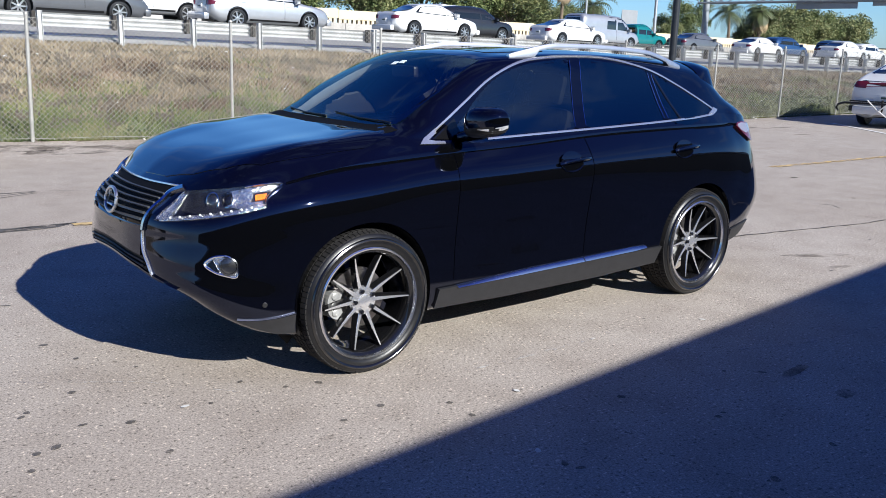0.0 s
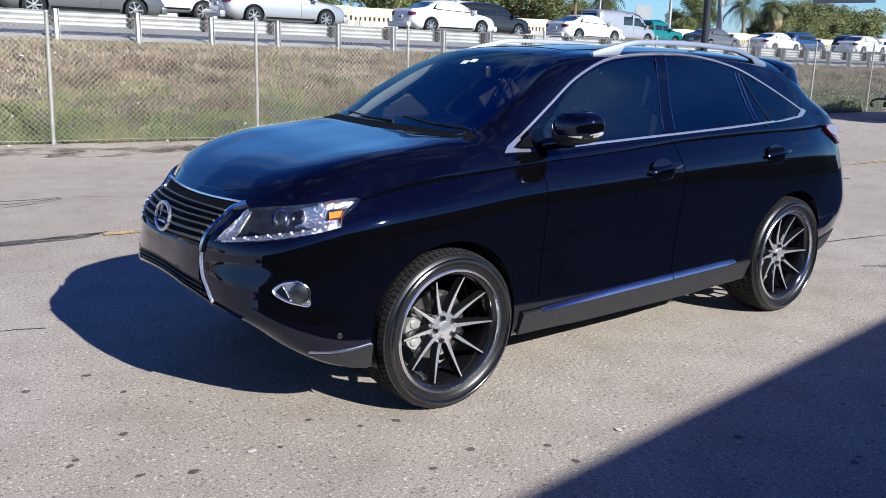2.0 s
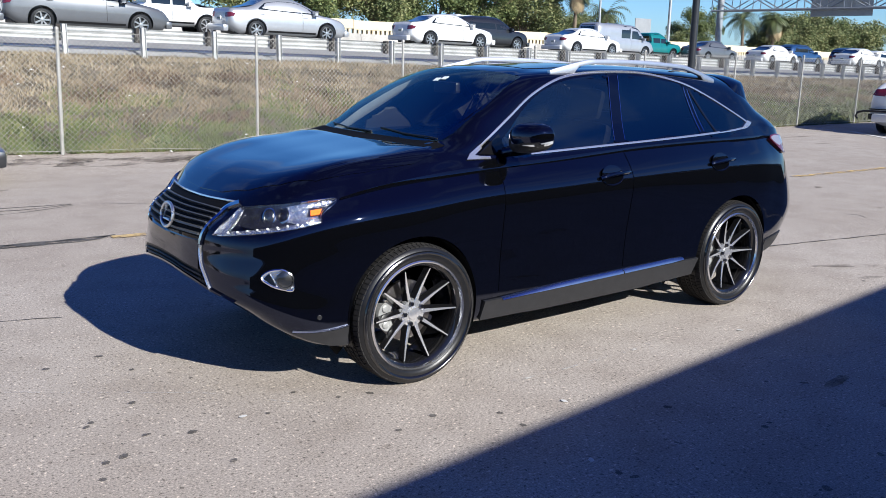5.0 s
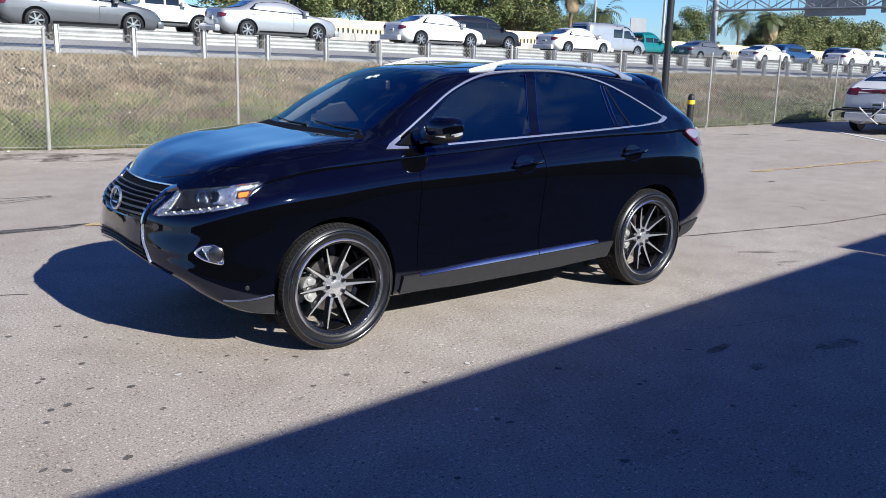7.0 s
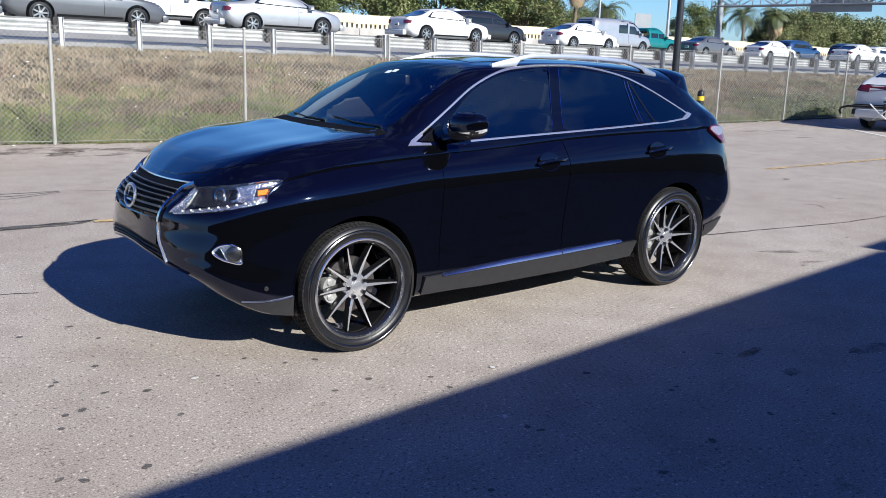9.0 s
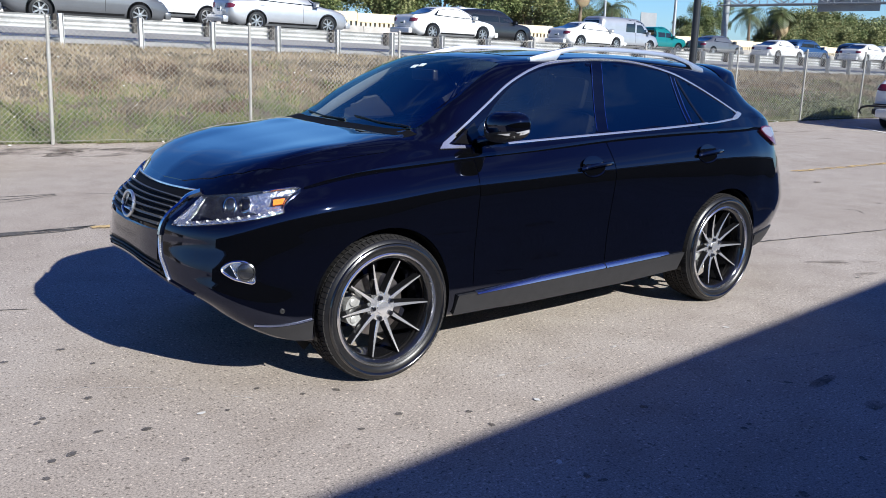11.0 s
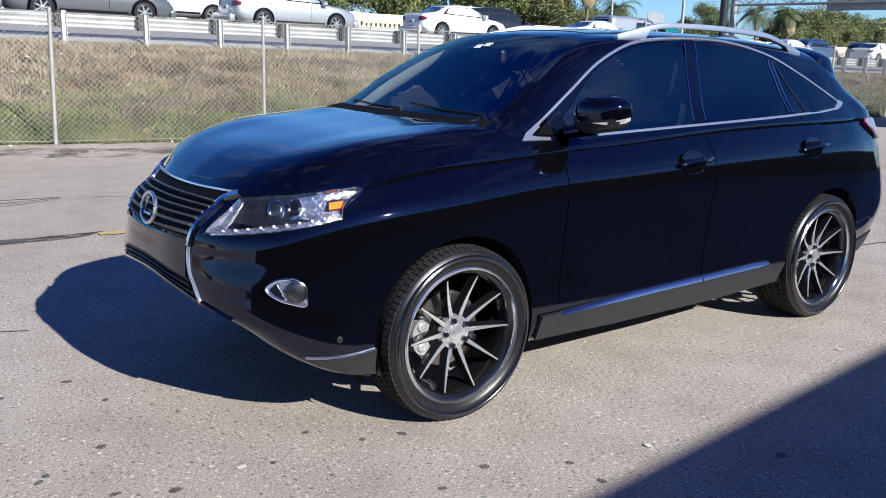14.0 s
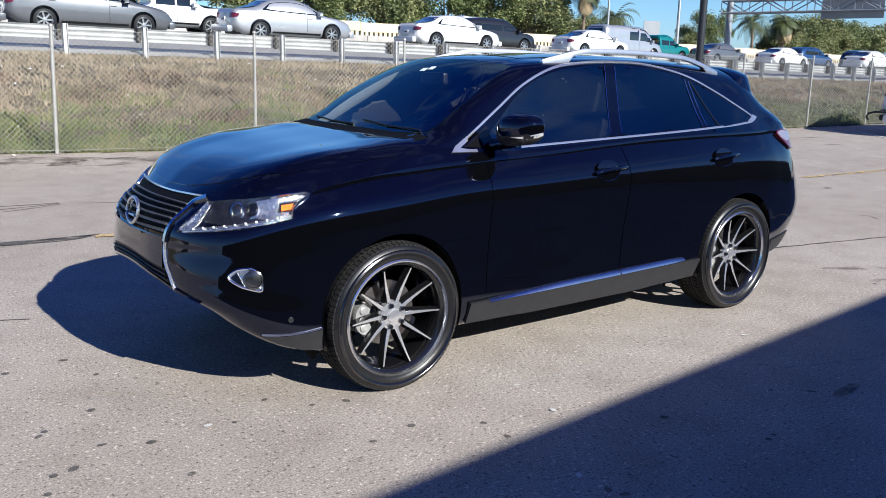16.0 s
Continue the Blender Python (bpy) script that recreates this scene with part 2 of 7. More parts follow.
M_STUCCO = mat("stucco_wall", (0.055, 0.052, 0.05), 0.9, var=0.08, scale=1.0, bump=0.2, bscale=60)
M_ROOFEDGE = mat("metal_fascia", (0.16, 0.16, 0.17), 0.5, 0.3, var=0.08, scale=2)
M_FENCE = mat("fence_wire", (0.35, 0.34, 0.315), 0.5, 0.3, var=0.12, scale=4)
# ---- small builders ----


def part(name, bm, material, parent, label="", smooth=False, recalc=False):
    """Links a bmesh as one mesh object under a thing or a part."""
    if recalc:
        bmesh.ops.recalc_face_normals(bm, faces=bm.faces)
    me = bpy.data.meshes.new(name)
    bm.to_mesh(me)
    bm.free()
    me.materials.append(material)
    if smooth:
        for p in me.polygons:
            p.use_smooth = True
        me.set_sharp_from_angle(angle=radians(38))
    ob = new(name, me)
    if parent is not None:
        ob.parent = parent
    if label:
        ob["label"] = label
    return ob


def thing(name, m, label, category, group="", kind=""):
    e = new(name)
    e.matrix_world = m
    return tagged(e, label, category, group, kind)


def box(bm, x0, x1, y0, y1, z0, z1, bevel=0.0, m=None):
    r = bmesh.ops.create_cube(bm, size=1.0)
    vs = r["verts"]
    for v in vs:
        v.co = Vector((x0 + (v.co.x + 0.5) * (x1 - x0), y0 + (v.co.y + 0.5) * (y1 - y0), z0 + (v.co.z + 0.5) * (z1 - z0)))
    if bevel:
        es = list({e for v in vs for e in v.link_edges})
        r = bmesh.ops.bevel(bm, geom=es, offset=bevel, segments=2, affect="EDGES", profile=0.6)
        vs = list({v for f in r["faces"] for v in f.verts} | {v for v in vs if v.is_valid})
    if m is not None:
        for v in vs:
            v.co = m @ v.co
    return vs


def lathe(bm, prof, n=32, axis="y", m=None):
    """Turns a profile of (radius, height) round an axis."""
    rings = []
    for r, h in prof:
        ring = []
        for i in range(n):
            a = 2 * math.pi * i / n
            c, s = r * math.cos(a), r * math.sin(a)
            co = Vector((c, h, s)) if axis == "y" else Vector((c, s, h)) if axis == "z" else Vector((h, c, s))
            ring.append(bm.verts.new(m @ co if m is not None else co))
        rings.append(ring)
    for a, b in zip(rings, rings[1:]):
        for i in range(n):
            bm.faces.new((a[i], a[(i + 1) % n], b[(i + 1) % n], b[i]))
    return rings


def cap(bm, ring):
    bm.faces.new(ring)


def tube(bm, pts, r, n=8, r2=None, closed=True):
    """A round bar along points."""
    pts = [Vector(p) for p in pts]
    rings = []
    for i, p in enumerate(pts):
        d = (pts[min(i + 1, len(pts) - 1)] - pts[max(i - 1, 0)]).normalized()
        up = Vector((0, 0, 1)) if abs(d.z) < 0.9 else Vector((1, 0, 0))
        a = d.cross(up).normalized()
        b = a.cross(d)
        rr = r if r2 is None else r + (r2 - r) * i / (len(pts) - 1)
        rings.append([bm.verts.new(p + rr * (math.cos(2 * math.pi * k / n) * a + math.sin(2 * math.pi * k / n) * b)) for k in range(n)])
    for a, b in zip(rings, rings[1:]):
        for k in range(n):
            bm.faces.new((a[k], a[(k + 1) % n], b[(k + 1) % n], b[k]))
    if closed:
        bm.faces.new(rings[0][::-1])
        bm.faces.new(rings[-1])


def grid(bm, fn, nu, nv):
    vs = [[bm.verts.new(fn(u / nu, v / nv)) for v in range(nv + 1)] for u in range(nu + 1)]
    for u in range(nu):
        for v in range(nv):
            bm.faces.new((vs[u][v], vs[u + 1][v], vs[u + 1][v + 1], vs[u][v + 1]))
    return vs


def nz(x, y, s=1.0, k=0.0):
    return noise.noise(Vector((x * s, y * s, k)))


# ---- ground, lot and embankment ----


def fence_y(x):
    """The fence bends away on one side."""
    return 9.12 - 0.014 * (x - 2.3) if x > 2.3 else 9.12 - 0.225 * (x - 2.3)


RAIL_Y = 18.5


def rail_z(x):
    """Top of the guardrail."""
    return 2.30 - 0.0152 * (x - 1.6)


def road_z(x, y):
    """The banked highway's surface."""
    d = max(0.0, min(y - RAIL_Y, 40.0))
    return rail_z(max(-60.0, min(140.0, x))) - 0.72 + 0.85 * (1 - math.exp(-d / 3.2)) + 0.004 * d


def ground_z(x, y):
    fy = fence_y(x) + 0.15
    # the lot swells a little towards the fence
    swell = 0.115 * max(0.0, min(1.0, (y - fy + 2.2) / 2.2)) ** 1.5 * (1.0 if x < 1 else max(0.3, 1.0 - (x - 1) / 14))
    if y < fy:
        return swell
    top = RAIL_Y - 0.9
    t = min(1.0, (y - fy) / (top - fy))
    rise = t * t * (3 - 2 * t) * 0.5 + t * 0.5
    z = swell * (1 - t) + rise * (road_z(x, RAIL_Y) - 0.03)
    if y > RAIL_Y - 0.9:
        z = road_z(x, y) - (0.10 if y > RAIL_Y + 0.3 else 0.03)
    else:
        z += 0.10 * nz(x, y, 0.7) * min(1, 4 * t) + 0.05 * nz(x, y, 2.6, 3.0) * min(1, 6 * t)
    return z


def axis_steps(edges):
    out = []
    for a, b, n in edges:
        out += [a + (b - a) * i / n for i in range(n)]
    return out + [edges[-1][1]]


def ground_material():
    m = mat("lot_pavement", (0.40, 0.37, 0.33), 0.85)
    nt = m.node_tree
    b = nt.nodes["Principled BSDF"]
    tc = nt.nodes.new("ShaderNodeTexCoord")

    def noise_node(scale, detail=5.0):
        n = nt.nodes.new("ShaderNodeTexNoise")
        n.inputs["Scale"].default_value, n.inputs["Detail"].default_value = scale, detail
        nt.links.new(tc.outputs["Object"], n.inputs["Vector"])
        return n

    def ramp(src, stops):
        r = nt.nodes.new("ShaderNodeValToRGB")
        while len(r.color_ramp.elements) < len(stops):
            r.color_ramp.elements.new(0.5)
        for e, (p, c) in zip(r.color_ramp.elements, stops):
            e.position, e.color = p, (*c, 1)
        nt.links.new(src.outputs[0], r.inputs[0])
        return r

    def mixc(a, c, fac, mode="MULTIPLY"):
        x = nt.nodes.new("ShaderNodeMix")
        x.data_type, x.blend_type = "RGBA", mode
        x.inputs["Factor"].default_value = fac
        nt.links.new(a, x.inputs[6])
        nt.links.new(c, x.inputs[7])
        return x.outputs[2]

    broad = ramp(noise_node(0.4, 5), [(0.3, (0.322, 0.280, 0.240)), (0.5, (0.348, 0.307, 0.266)), (0.72, (0.385, 0.345, 0.304))])
    mid = ramp(noise_node(3.0, 8), [(0.34, (0.85, 0.835, 0.82)), (0.50, (0.97, 0.965, 0.96)), (0.64, (1.03, 1.03, 1.03))])
    grain = noise_node(95.0, 5)
    grain.inputs["Roughness"].default_value = 0.75
    fine = ramp(grain, [(0.33, (0.46, 0.45, 0.44)), (0.48, (1, 1, 1)), (0.66, (1.6, 1.57, 1.52))])
    chips = ramp(noise_node(48.0, 1), [(0.31, (0.42, 0.41, 0.40)), (0.35, (1, 1, 1)), (0.65, (1, 1, 1)), (0.70, (1.75, 1.74, 1.68))])
    blots = ramp(noise_node(9.0, 6), [(0.27, (0.62, 0.60, 0.58)), (0.33, (1, 1, 1))])
    c = mixc(broad.outputs[0], mid.outputs[0], 0.8)
    c = mixc(c, fine.outputs[0], 1.0)
    c = mixc(c, chips.outputs[0], 0.9)
    c = mixc(c, blots.outputs[0], 0.6)
    nt.links.new(c, b.inputs["Base Color"])
    bp = nt.nodes.new("ShaderNodeBump")
    bp.inputs["Strength"].default_value, bp.inputs["Distance"].default_value = 0.25, 0.003
    nt.links.new(grain.outputs[0], bp.inputs["Height"])
    nt.links.new(bp.outputs[0], b.inputs["Normal"])
    return m


M_LOT = ground_material()
M_SOIL = mat("dry_bank_soil", (0.15, 0.118, 0.080), 0.95, col2=(0.05, 0.040, 0.024), scale=1.6, bump=0.6, bscale=12)
M_ASPHALT = mat("highway_asphalt", (0.20, 0.20, 0.20), 0.85, var=0.14, scale=0.8, bump=0.2, bscale=60)

# one sheet of ground from the lot over the bank to the horizon
bm = bmesh.new()
xs = axis_steps([(-2000, -60, 6), (-60, -8, 14), (-8, 34, 84), (34, 90, 24), (90, 2000, 8)])
ys = axis_steps([(-2000, -60, 6), (-60, -6, 12), (-6, 6, 6), (6, 24, 90), (24, 80, 20), (80, 2500, 8)])
gv = [[bm.verts.new((x, y, ground_z(x, y) if -200 < x < 200 else ground_z(max(-200, min(200, x)), y))) for y in ys] for x in xs]
for i in range(len(xs) - 1):
    for j in range(len(ys) - 1):
        f = bm.faces.new((gv[i][j], gv[i + 1][j], gv[i + 1][j + 1], gv[i][j + 1]))
        cx, cy = 0.5 * (xs[i] + xs[i + 1]), 0.5 * (ys[j] + ys[j + 1])
        f.material_index = 0 if cy < fence_y(cx) + 0.1 else 1
        f.smooth = True
ground = part("ground", bm, M_LOT, None)
ground.data.materials.append(M_SOIL)
tagged(ground, "worn grey concrete lot running up to a dry grass bank", "ground", kind="structure")

# highway: a banked slab with lane lines
def slab(name, y0, y1, lift, material, x0=-80.0, x1=260.0, nx=34, thick=0.25, z_of=road_z):
    b = bmesh.new()
    ny = max(1, int((y1 - y0) / 0.7))
    yy = [y0 + (y1 - y0) * j / ny for j in range(ny + 1)]
    top = [[b.verts.new((x0 + (x1 - x0) * i / nx, y, z_of(x0 + (x1 - x0) * i / nx, y) + lift)) for y in yy] for i in range(nx + 1)]
    low = [[b.verts.new(v.co - Vector((0, 0, thick))) for v in (r[0], r[-1])] for r in top]
    for i in range(nx):
        for j in range(ny):
            b.faces.new((top[i][j], top[i + 1][j], top[i + 1][j + 1], top[i][j + 1])).smooth = True
        b.faces.new((top[i][0], low[i][0], low[i + 1][0], top[i + 1][0]))
        b.faces.new((top[i][-1], top[i + 1][-1], low[i + 1][1], low[i][1]))
    return part(name, b, material, None, recalc=True)


tagged(slab("road", RAIL_Y + 0.35, 47.0, 0.0, M_ASPHALT), "grey asphalt highway carriageway with worn white lines", "road", kind="structure")
for name, y0, y1 in (("edge_line", RAIL_Y + 0.75, RAIL_Y + 0.95), ("lane_line", 25.3, 25.42), ("far_edge_line", 36.6, 36.75)):
    tagged(slab(name, y0, y1, 0.006, M_WPAINT, thick=0.004), "worn white edge line on asphalt", "road line", kind="structure")

# ---- chain link fence ----
fence = thing("chain_link_fence", pose(0, 0, 0), "galvanised chain-link fence on thin round posts along the lot", "fence")
POST_X = [-6.66, -3.67, -0.62, 2.36, 5.3, 8.6, 12.0, 15.45, 18.49, 21.5, 24.5, 27.5, 30.5]
FENCE_H = 1.88
LEAN = {-0.62: (0.05, 0.0), 2.36: (0.02, 0.0)}
for px in POST_X:
    b = bmesh.new()
    fy = fence_y(px)
    lx = LEAN.get(px, (0.0, 0.0))[0]
    gz = ground_z(px, fy)
    tube(b, [(px, fy, gz - 0.1), (px + lx * 0.5, fy, gz + 0.95), (px + lx, fy, gz + FENCE_H + 0.02)], 0.029 if px in (-0.62, 8.6) else 0.024, 10)
    lathe(b, [(0.03, FENCE_H + 0.02), (0.036, FENCE_H + 0.025), (0.03, FENCE_H + 0.05), (0.004, FENCE_H + 0.065)], 10, "z", Matrix.Translation((px + lx, fy, gz)))
    part("post", b, M_FENCE, fence, smooth=True)
W = 0.080


def chain_panel(xa, xb):
    """Woven wires: zigzag strands between two posts, hooked over one another."""
    verts, faces = [], []
    n = int((xb - xa) / (W / 2))
    rows = int(FENCE_H / W)
    r = 0.0030
    for i in range(n):
        x0 = xa + i * W / 2
        gz = ground_z(x0, fence_y(x0))
        pts = []
        for j in range(rows * 2 + 1):
            side = (j + i) % 2
            x = x0 + side * W / 2
            sag = 0.012 * nz(x, j * 0.1, 1.5, 7.0)
            pts.append((x, fence_y(x) + (0.004 if side else -0.004) + sag, gz + 0.03 + j * W / 2 + 0.008 * nz(x, j * 0.05, 0.8, 2.0)))
        base = len(verts)
        for x, y, z in pts:
            verts += [(x - r, y - r, z), (x + r, y - r, z), (x, y + r, z)]
        for j in range(len(pts) - 1):
            a, c = base + 3 * j, base + 3 * j + 3
            faces += [(a, a + 1, c + 1, c), (a + 1, a + 2, c + 2, c + 1), (a + 2, a, c, c + 2)]
    me = bpy.data.meshes.new("wire_mesh")
    me.from_pydata(verts, [], faces)
    me.materials.append(M_FENCE)
    ob = new("wire_mesh", me)
    ob.parent = fence
    return ob


for xa, xb in zip(POST_X, POST_X[1:]):
    chain_panel(xa, xb)
for z in (0.06, FENCE_H - 0.03):
    b = bmesh.new()
    tube(b, [(x, fence_y(x) - 0.012, ground_z(x, fence_y(x)) + z + 0.012 * nz(x, z, 0.9)) for x in np.linspace(POST_X[0], POST_X[-1], 90)], 0.0035, 5)
    part("tension_wire", b, M_FENCE, fence)

# ---- guardrail ----
guard = thing("guardrail", pose(0, 0, 0), "weathered galvanised W-beam highway guardrail with dark offset blocks", "guardrail")
WPROF = [(0.0, -0.165), (-0.05, -0.145), (-0.072, -0.118), (-0.05, -0.09), (-0.006, -0.062), (-0.05, -0.03), (-0.072, 0.0), (-0.05, 0.03), (-0.006, 0.062), (-0.05, 0.09), (-0.072, 0.118), (-0.05, 0.145), (0.0, 0.165)]
GX = [1.62 + 1.93 * k for k in range(-8, 36)]
for k in range(0, len(GX) - 1, 2):
    x0, x1 = GX[k], GX[min(k + 2, len(GX) - 1)] + 0.12
    b = bmesh.new()
    for face_y in (1.0,):
        pts0 = [(x0, RAIL_Y + 0.30 + face_y * -py * 0.9, rail_z(x0) - 0.165 + pz) for py, pz in WPROF]
        pts1 = [(x1, RAIL_Y + 0.306 + face_y * -py * 0.9, rail_z(x1) - 0.165 + pz) for py, pz in WPROF]
        va, vb = [b.verts.new(p) for p in pts0], [b.verts.new(p) for p in pts1]
        ua, ub = [b.verts.new(Vector(p) + Vector((0, 0.004, 0))) for p in pts0], [b.verts.new(Vector(p) + Vector((0, 0.004, 0))) for p in pts1]
        for i in range(len(va) - 1):
            b.faces.new((va[i], vb[i], vb[i + 1], va[i + 1]))
            b.faces.new((ua[i], ua[i + 1], ub[i + 1], ub[i]))
    part("w_beam", b, M_GUARD, guard, recalc=False)
for x in GX:
    z1 = rail_z(x)
    b = bmesh.new()
    box(b, x - 0.056, x - 0.046, RAIL_Y - 0.08, RAIL_Y + 0.08, z1 - 0.95, z1 + 0.03)
    box(b, x + 0.046, x + 0.056, RAIL_Y - 0.08, RAIL_Y + 0.08, z1 - 0.95, z1 + 0.03)
    box(b, x - 0.050, x + 0.050, RAIL_Y - 0.006, RAIL_Y + 0.004, z1 - 0.95, z1 + 0.03)
    part("post", b, M_GUARD, guard)
    b = bmesh.new()
    box(b, x - 0.15, x - 0.06, RAIL_Y + 0.085, RAIL_Y + 0.285, z1 - 0.36, z1 + 0.02, 0.012)
    part("offset_block", b, M_WOODBLK, guard, "dark offset block")

# ---- far concrete barrier, tan slotted wall ----
barrier = thing("median_barrier", pose(0, 0, 0), "grey concrete traffic barrier along the far lanes", "barrier")
BAR_Y = 38.0
for x0 in range(-20, 200, 6):
    b = bmesh.new()
    prof = [(-0.3, 0.0), (-0.28, 0.08), (-0.16, 0.33), (-0.09, 0.74), (0.09, 0.74), (0.16, 0.33), (0.28, 0.08), (0.3, 0.0)]
    ends = []
    for x in (x0, x0 + 5.97):
        ends.append([b.verts.new((x, BAR_Y + py, road_z(x, BAR_Y) + pz)) for py, pz in prof])
    for i in range(len(prof) - 1):
        b.faces.new((ends[0][i], ends[1][i], ends[1][i + 1], ends[0][i + 1]))
    b.faces.new(ends[0]), b.faces.new(ends[1][::-1])
    part("barrier_block", b, M_CONC, barrier, recalc=True)

WALL_Y = 48.0
tan = thing("slotted_wall", pose(0, 0, 0), "long tan precast wall pierced by narrow vertical slots", "wall", kind="structure")


def wall_panel(x0, x1, wall_h=2.05):
    """A precast panel with an open band of slots between uprights."""
    z0 = road_z(x0, WALL_Y) - 0.1
    z1 = z0 + wall_h
    b = bmesh.new()
    box(b, x0, x1, WALL_Y, WALL_Y + 0.3, z1 - 0.62, z1)
    box(b, x0, x1, WALL_Y, WALL_Y + 0.3, z0 - 0.6, z0 + 0.35)
    n = 12
    for i in range(n):
        u = x0 + (x1 - x0) * i / n
        box(b, u, u + (x1 - x0) / n * 0.56, WALL_Y + 0.03, WALL_Y + 0.27, z0 + 0.34, z1 - 0.61)
    return part("wall_panel", b, M_TANWALL, tan)


for k in range(-4, 42):
    wall_panel(k * 4.6, k * 4.6 + 4.57)
# near-black sheet added behind the open slots, to give them their shade
b = bmesh.new()
box(b, -20, 195, WALL_Y + 0.36, WALL_Y + 0.42, 0.0, road_z(40, WALL_Y) + 1.2)
part("slot_shade_sheet", b, M_DARKGAP, tan)

# ---- building behind the camera, whose roof throws the big shadow ----
BLD_H = 3.0
c5, s5 = math.cos(math.radians(5.4)), math.sin(math.radians(5.4))


def bld(x, d, z):
    """A place along the facade (x), behind it (d) and up."""
    ox, oy = 0.20 * BLD_H, -1.56 - 1.77 * BLD_H
    return Vector((ox + x * c5 + d * s5, oy + x * s5 - d * c5, z))


shop = thing("shop_building", pose(0, 0, 0), "low stucco workshop building with a flat metal-edged roof", "building", kind="structure")
bm_ = bmesh.new()
for x0, x1, z0, z1, y0, y1 in ((-55, 40, 0, BLD_H - 0.3, 0.25, 0.5), (-55, 40, 0, BLD_H - 0.3, 9.5, 9.8)):
    vs = box(bm_, x0, x1, y0, y1, z0, z1)
    for v in vs:
        v.co = bld(v.co.x, v.co.y, v.co.z)
part("wall", bm_, M_STUCCO, shop, recalc=True)
bm_ = bmesh.new()
for x0, x1, y0, z0, z1 in ((-55, 4.1, 0.0, BLD_H - 0.35, BLD_H), (4.12, 40, -0.14, BLD_H - 0.35, BLD_H + 0.02)):
    vs = box(bm_, x0, x1, y0, 10.0, z0, z1, 0.01)
    for v in vs:
        v.co = bld(v.co.x, v.co.y, v.co.z)
part("roof", bm_, M_ROOFEDGE, shop, recalc=True)
# ---- the black SUV ----
from mathutils.bvhtree import BVHTree


def hermite(pts, per):
    """A smooth curve through points, by chord length; per: steps a span."""
    P = [np.array(p, float) for p in pts]
    n = len(P)
    d = [max(1e-4, np.linalg.norm(P[i + 1] - P[i])) for i in range(n - 1)]
    T = []
    for i in range(n):
        if i == 0:
            T.append((P[1] - P[0]) / d[0])
        elif i == n - 1:
            T.append((P[-1] - P[-2]) / d[-1])
        else:
            a, c = (P[i] - P[i - 1]) / d[i - 1], (P[i + 1] - P[i]) / d[i]
            T.append((a * d[i] + c * d[i - 1]) / (d[i] + d[i - 1]))
    out = []
    for i in range(n - 1):
        for k in range(per):
            t = k / per
            h00, h10, h01, h11 = 2 * t**3 - 3 * t**2 + 1, t**3 - 2 * t**2 + t, -2 * t**3 + 3 * t**2, t**3 - t**2
            out.append(h00 * P[i] + h10 * d[i] * T[i] + h01 * P[i + 1] + h11 * d[i] * T[i + 1])
    out.append(P[-1])
    return out


def refine(net, pu, pv):
    rows = [hermite(r, pv) for r in net]
    cols = [hermite([r[j] for r in rows], pu) for j in range(len(rows[0]))]
    return [[cols[j][i] for j in range(len(cols))] for i in range(len(cols[0]))]


PLAN = [(-2.375, 0), (-2.360, 0.30), (-2.285, 0.55), (-2.13, 0.755), (-1.95, 0.845), (-1.75, 0.893), (-1.37, 0.925), (-0.98, 0.922), (-0.3, 0.926), (0.4, 0.932), (0.98, 0.94), (1.37, 0.942), (1.8, 0.925), (2.12, 0.868), (2.32, 0.735), (2.435, 0.40), (2.455, 0)]
NORM = []
for i, p in enumerate(PLAN):
    a, c = PLAN[max(0, i - 1)], PLAN[min(len(PLAN) - 1, i + 1)]
    t = Vector((c[0] - a[0], c[1] - a[1])).normalized()
    NORM.append(Vector((-t.y, t.x)) if i not in (0, 16) else Vector((-1 if i == 0 else 1, 0)))
#        s0    s1    s2    s3    s4    s5    s6    s7    s8    s9    s10   s11   s12   s13   s14   s15   s16
INSET = [
    [0.10, 0.10, 0.07, 0.025, 0.015, 0.025, 0.05, 0.055, 0.055, 0.055, 0.055, 0.06, 0.06, 0.11, 0.15, 0.18, 0.18],
    [0.018, 0.016, 0.000, -0.012, -0.008, 0.004, 0.02, 0.03, 0.03, 0.03, 0.028, 0.025, 0.035, 0.05, 0.06, 0.08, 0.08],
    [0.004, 0.004, 0.000, 0.000, 0.004, 0.008, 0.012, 0.022, 0.025, 0.024, 0.018, 0.013, 0.015, 0.005, 0.00, 0.00, 0.00],
    [0.012, 0.014, 0.020, 0.020, 0.014, 0.004, 0.00, 0.006, 0.01, 0.008, 0.002, 0.00, 0.004, 0.018, 0.028, 0.03, 0.03],
    [0.037, 0.040, 0.045, 0.046, 0.034, 0.019, 0.012, 0.008, 0.006, 0.006, 0.01, 0.015, 0.035, 0.068, 0.095, 0.115, 0.115],
    [0.12, 0.12, 0.12, 0.11, 0.085, 0.09, 0.11, 0.125, 0.125, 0.12, 0.13, 0.15, 0.178, 0.155, 0.15, 0.145, 0.145],
]
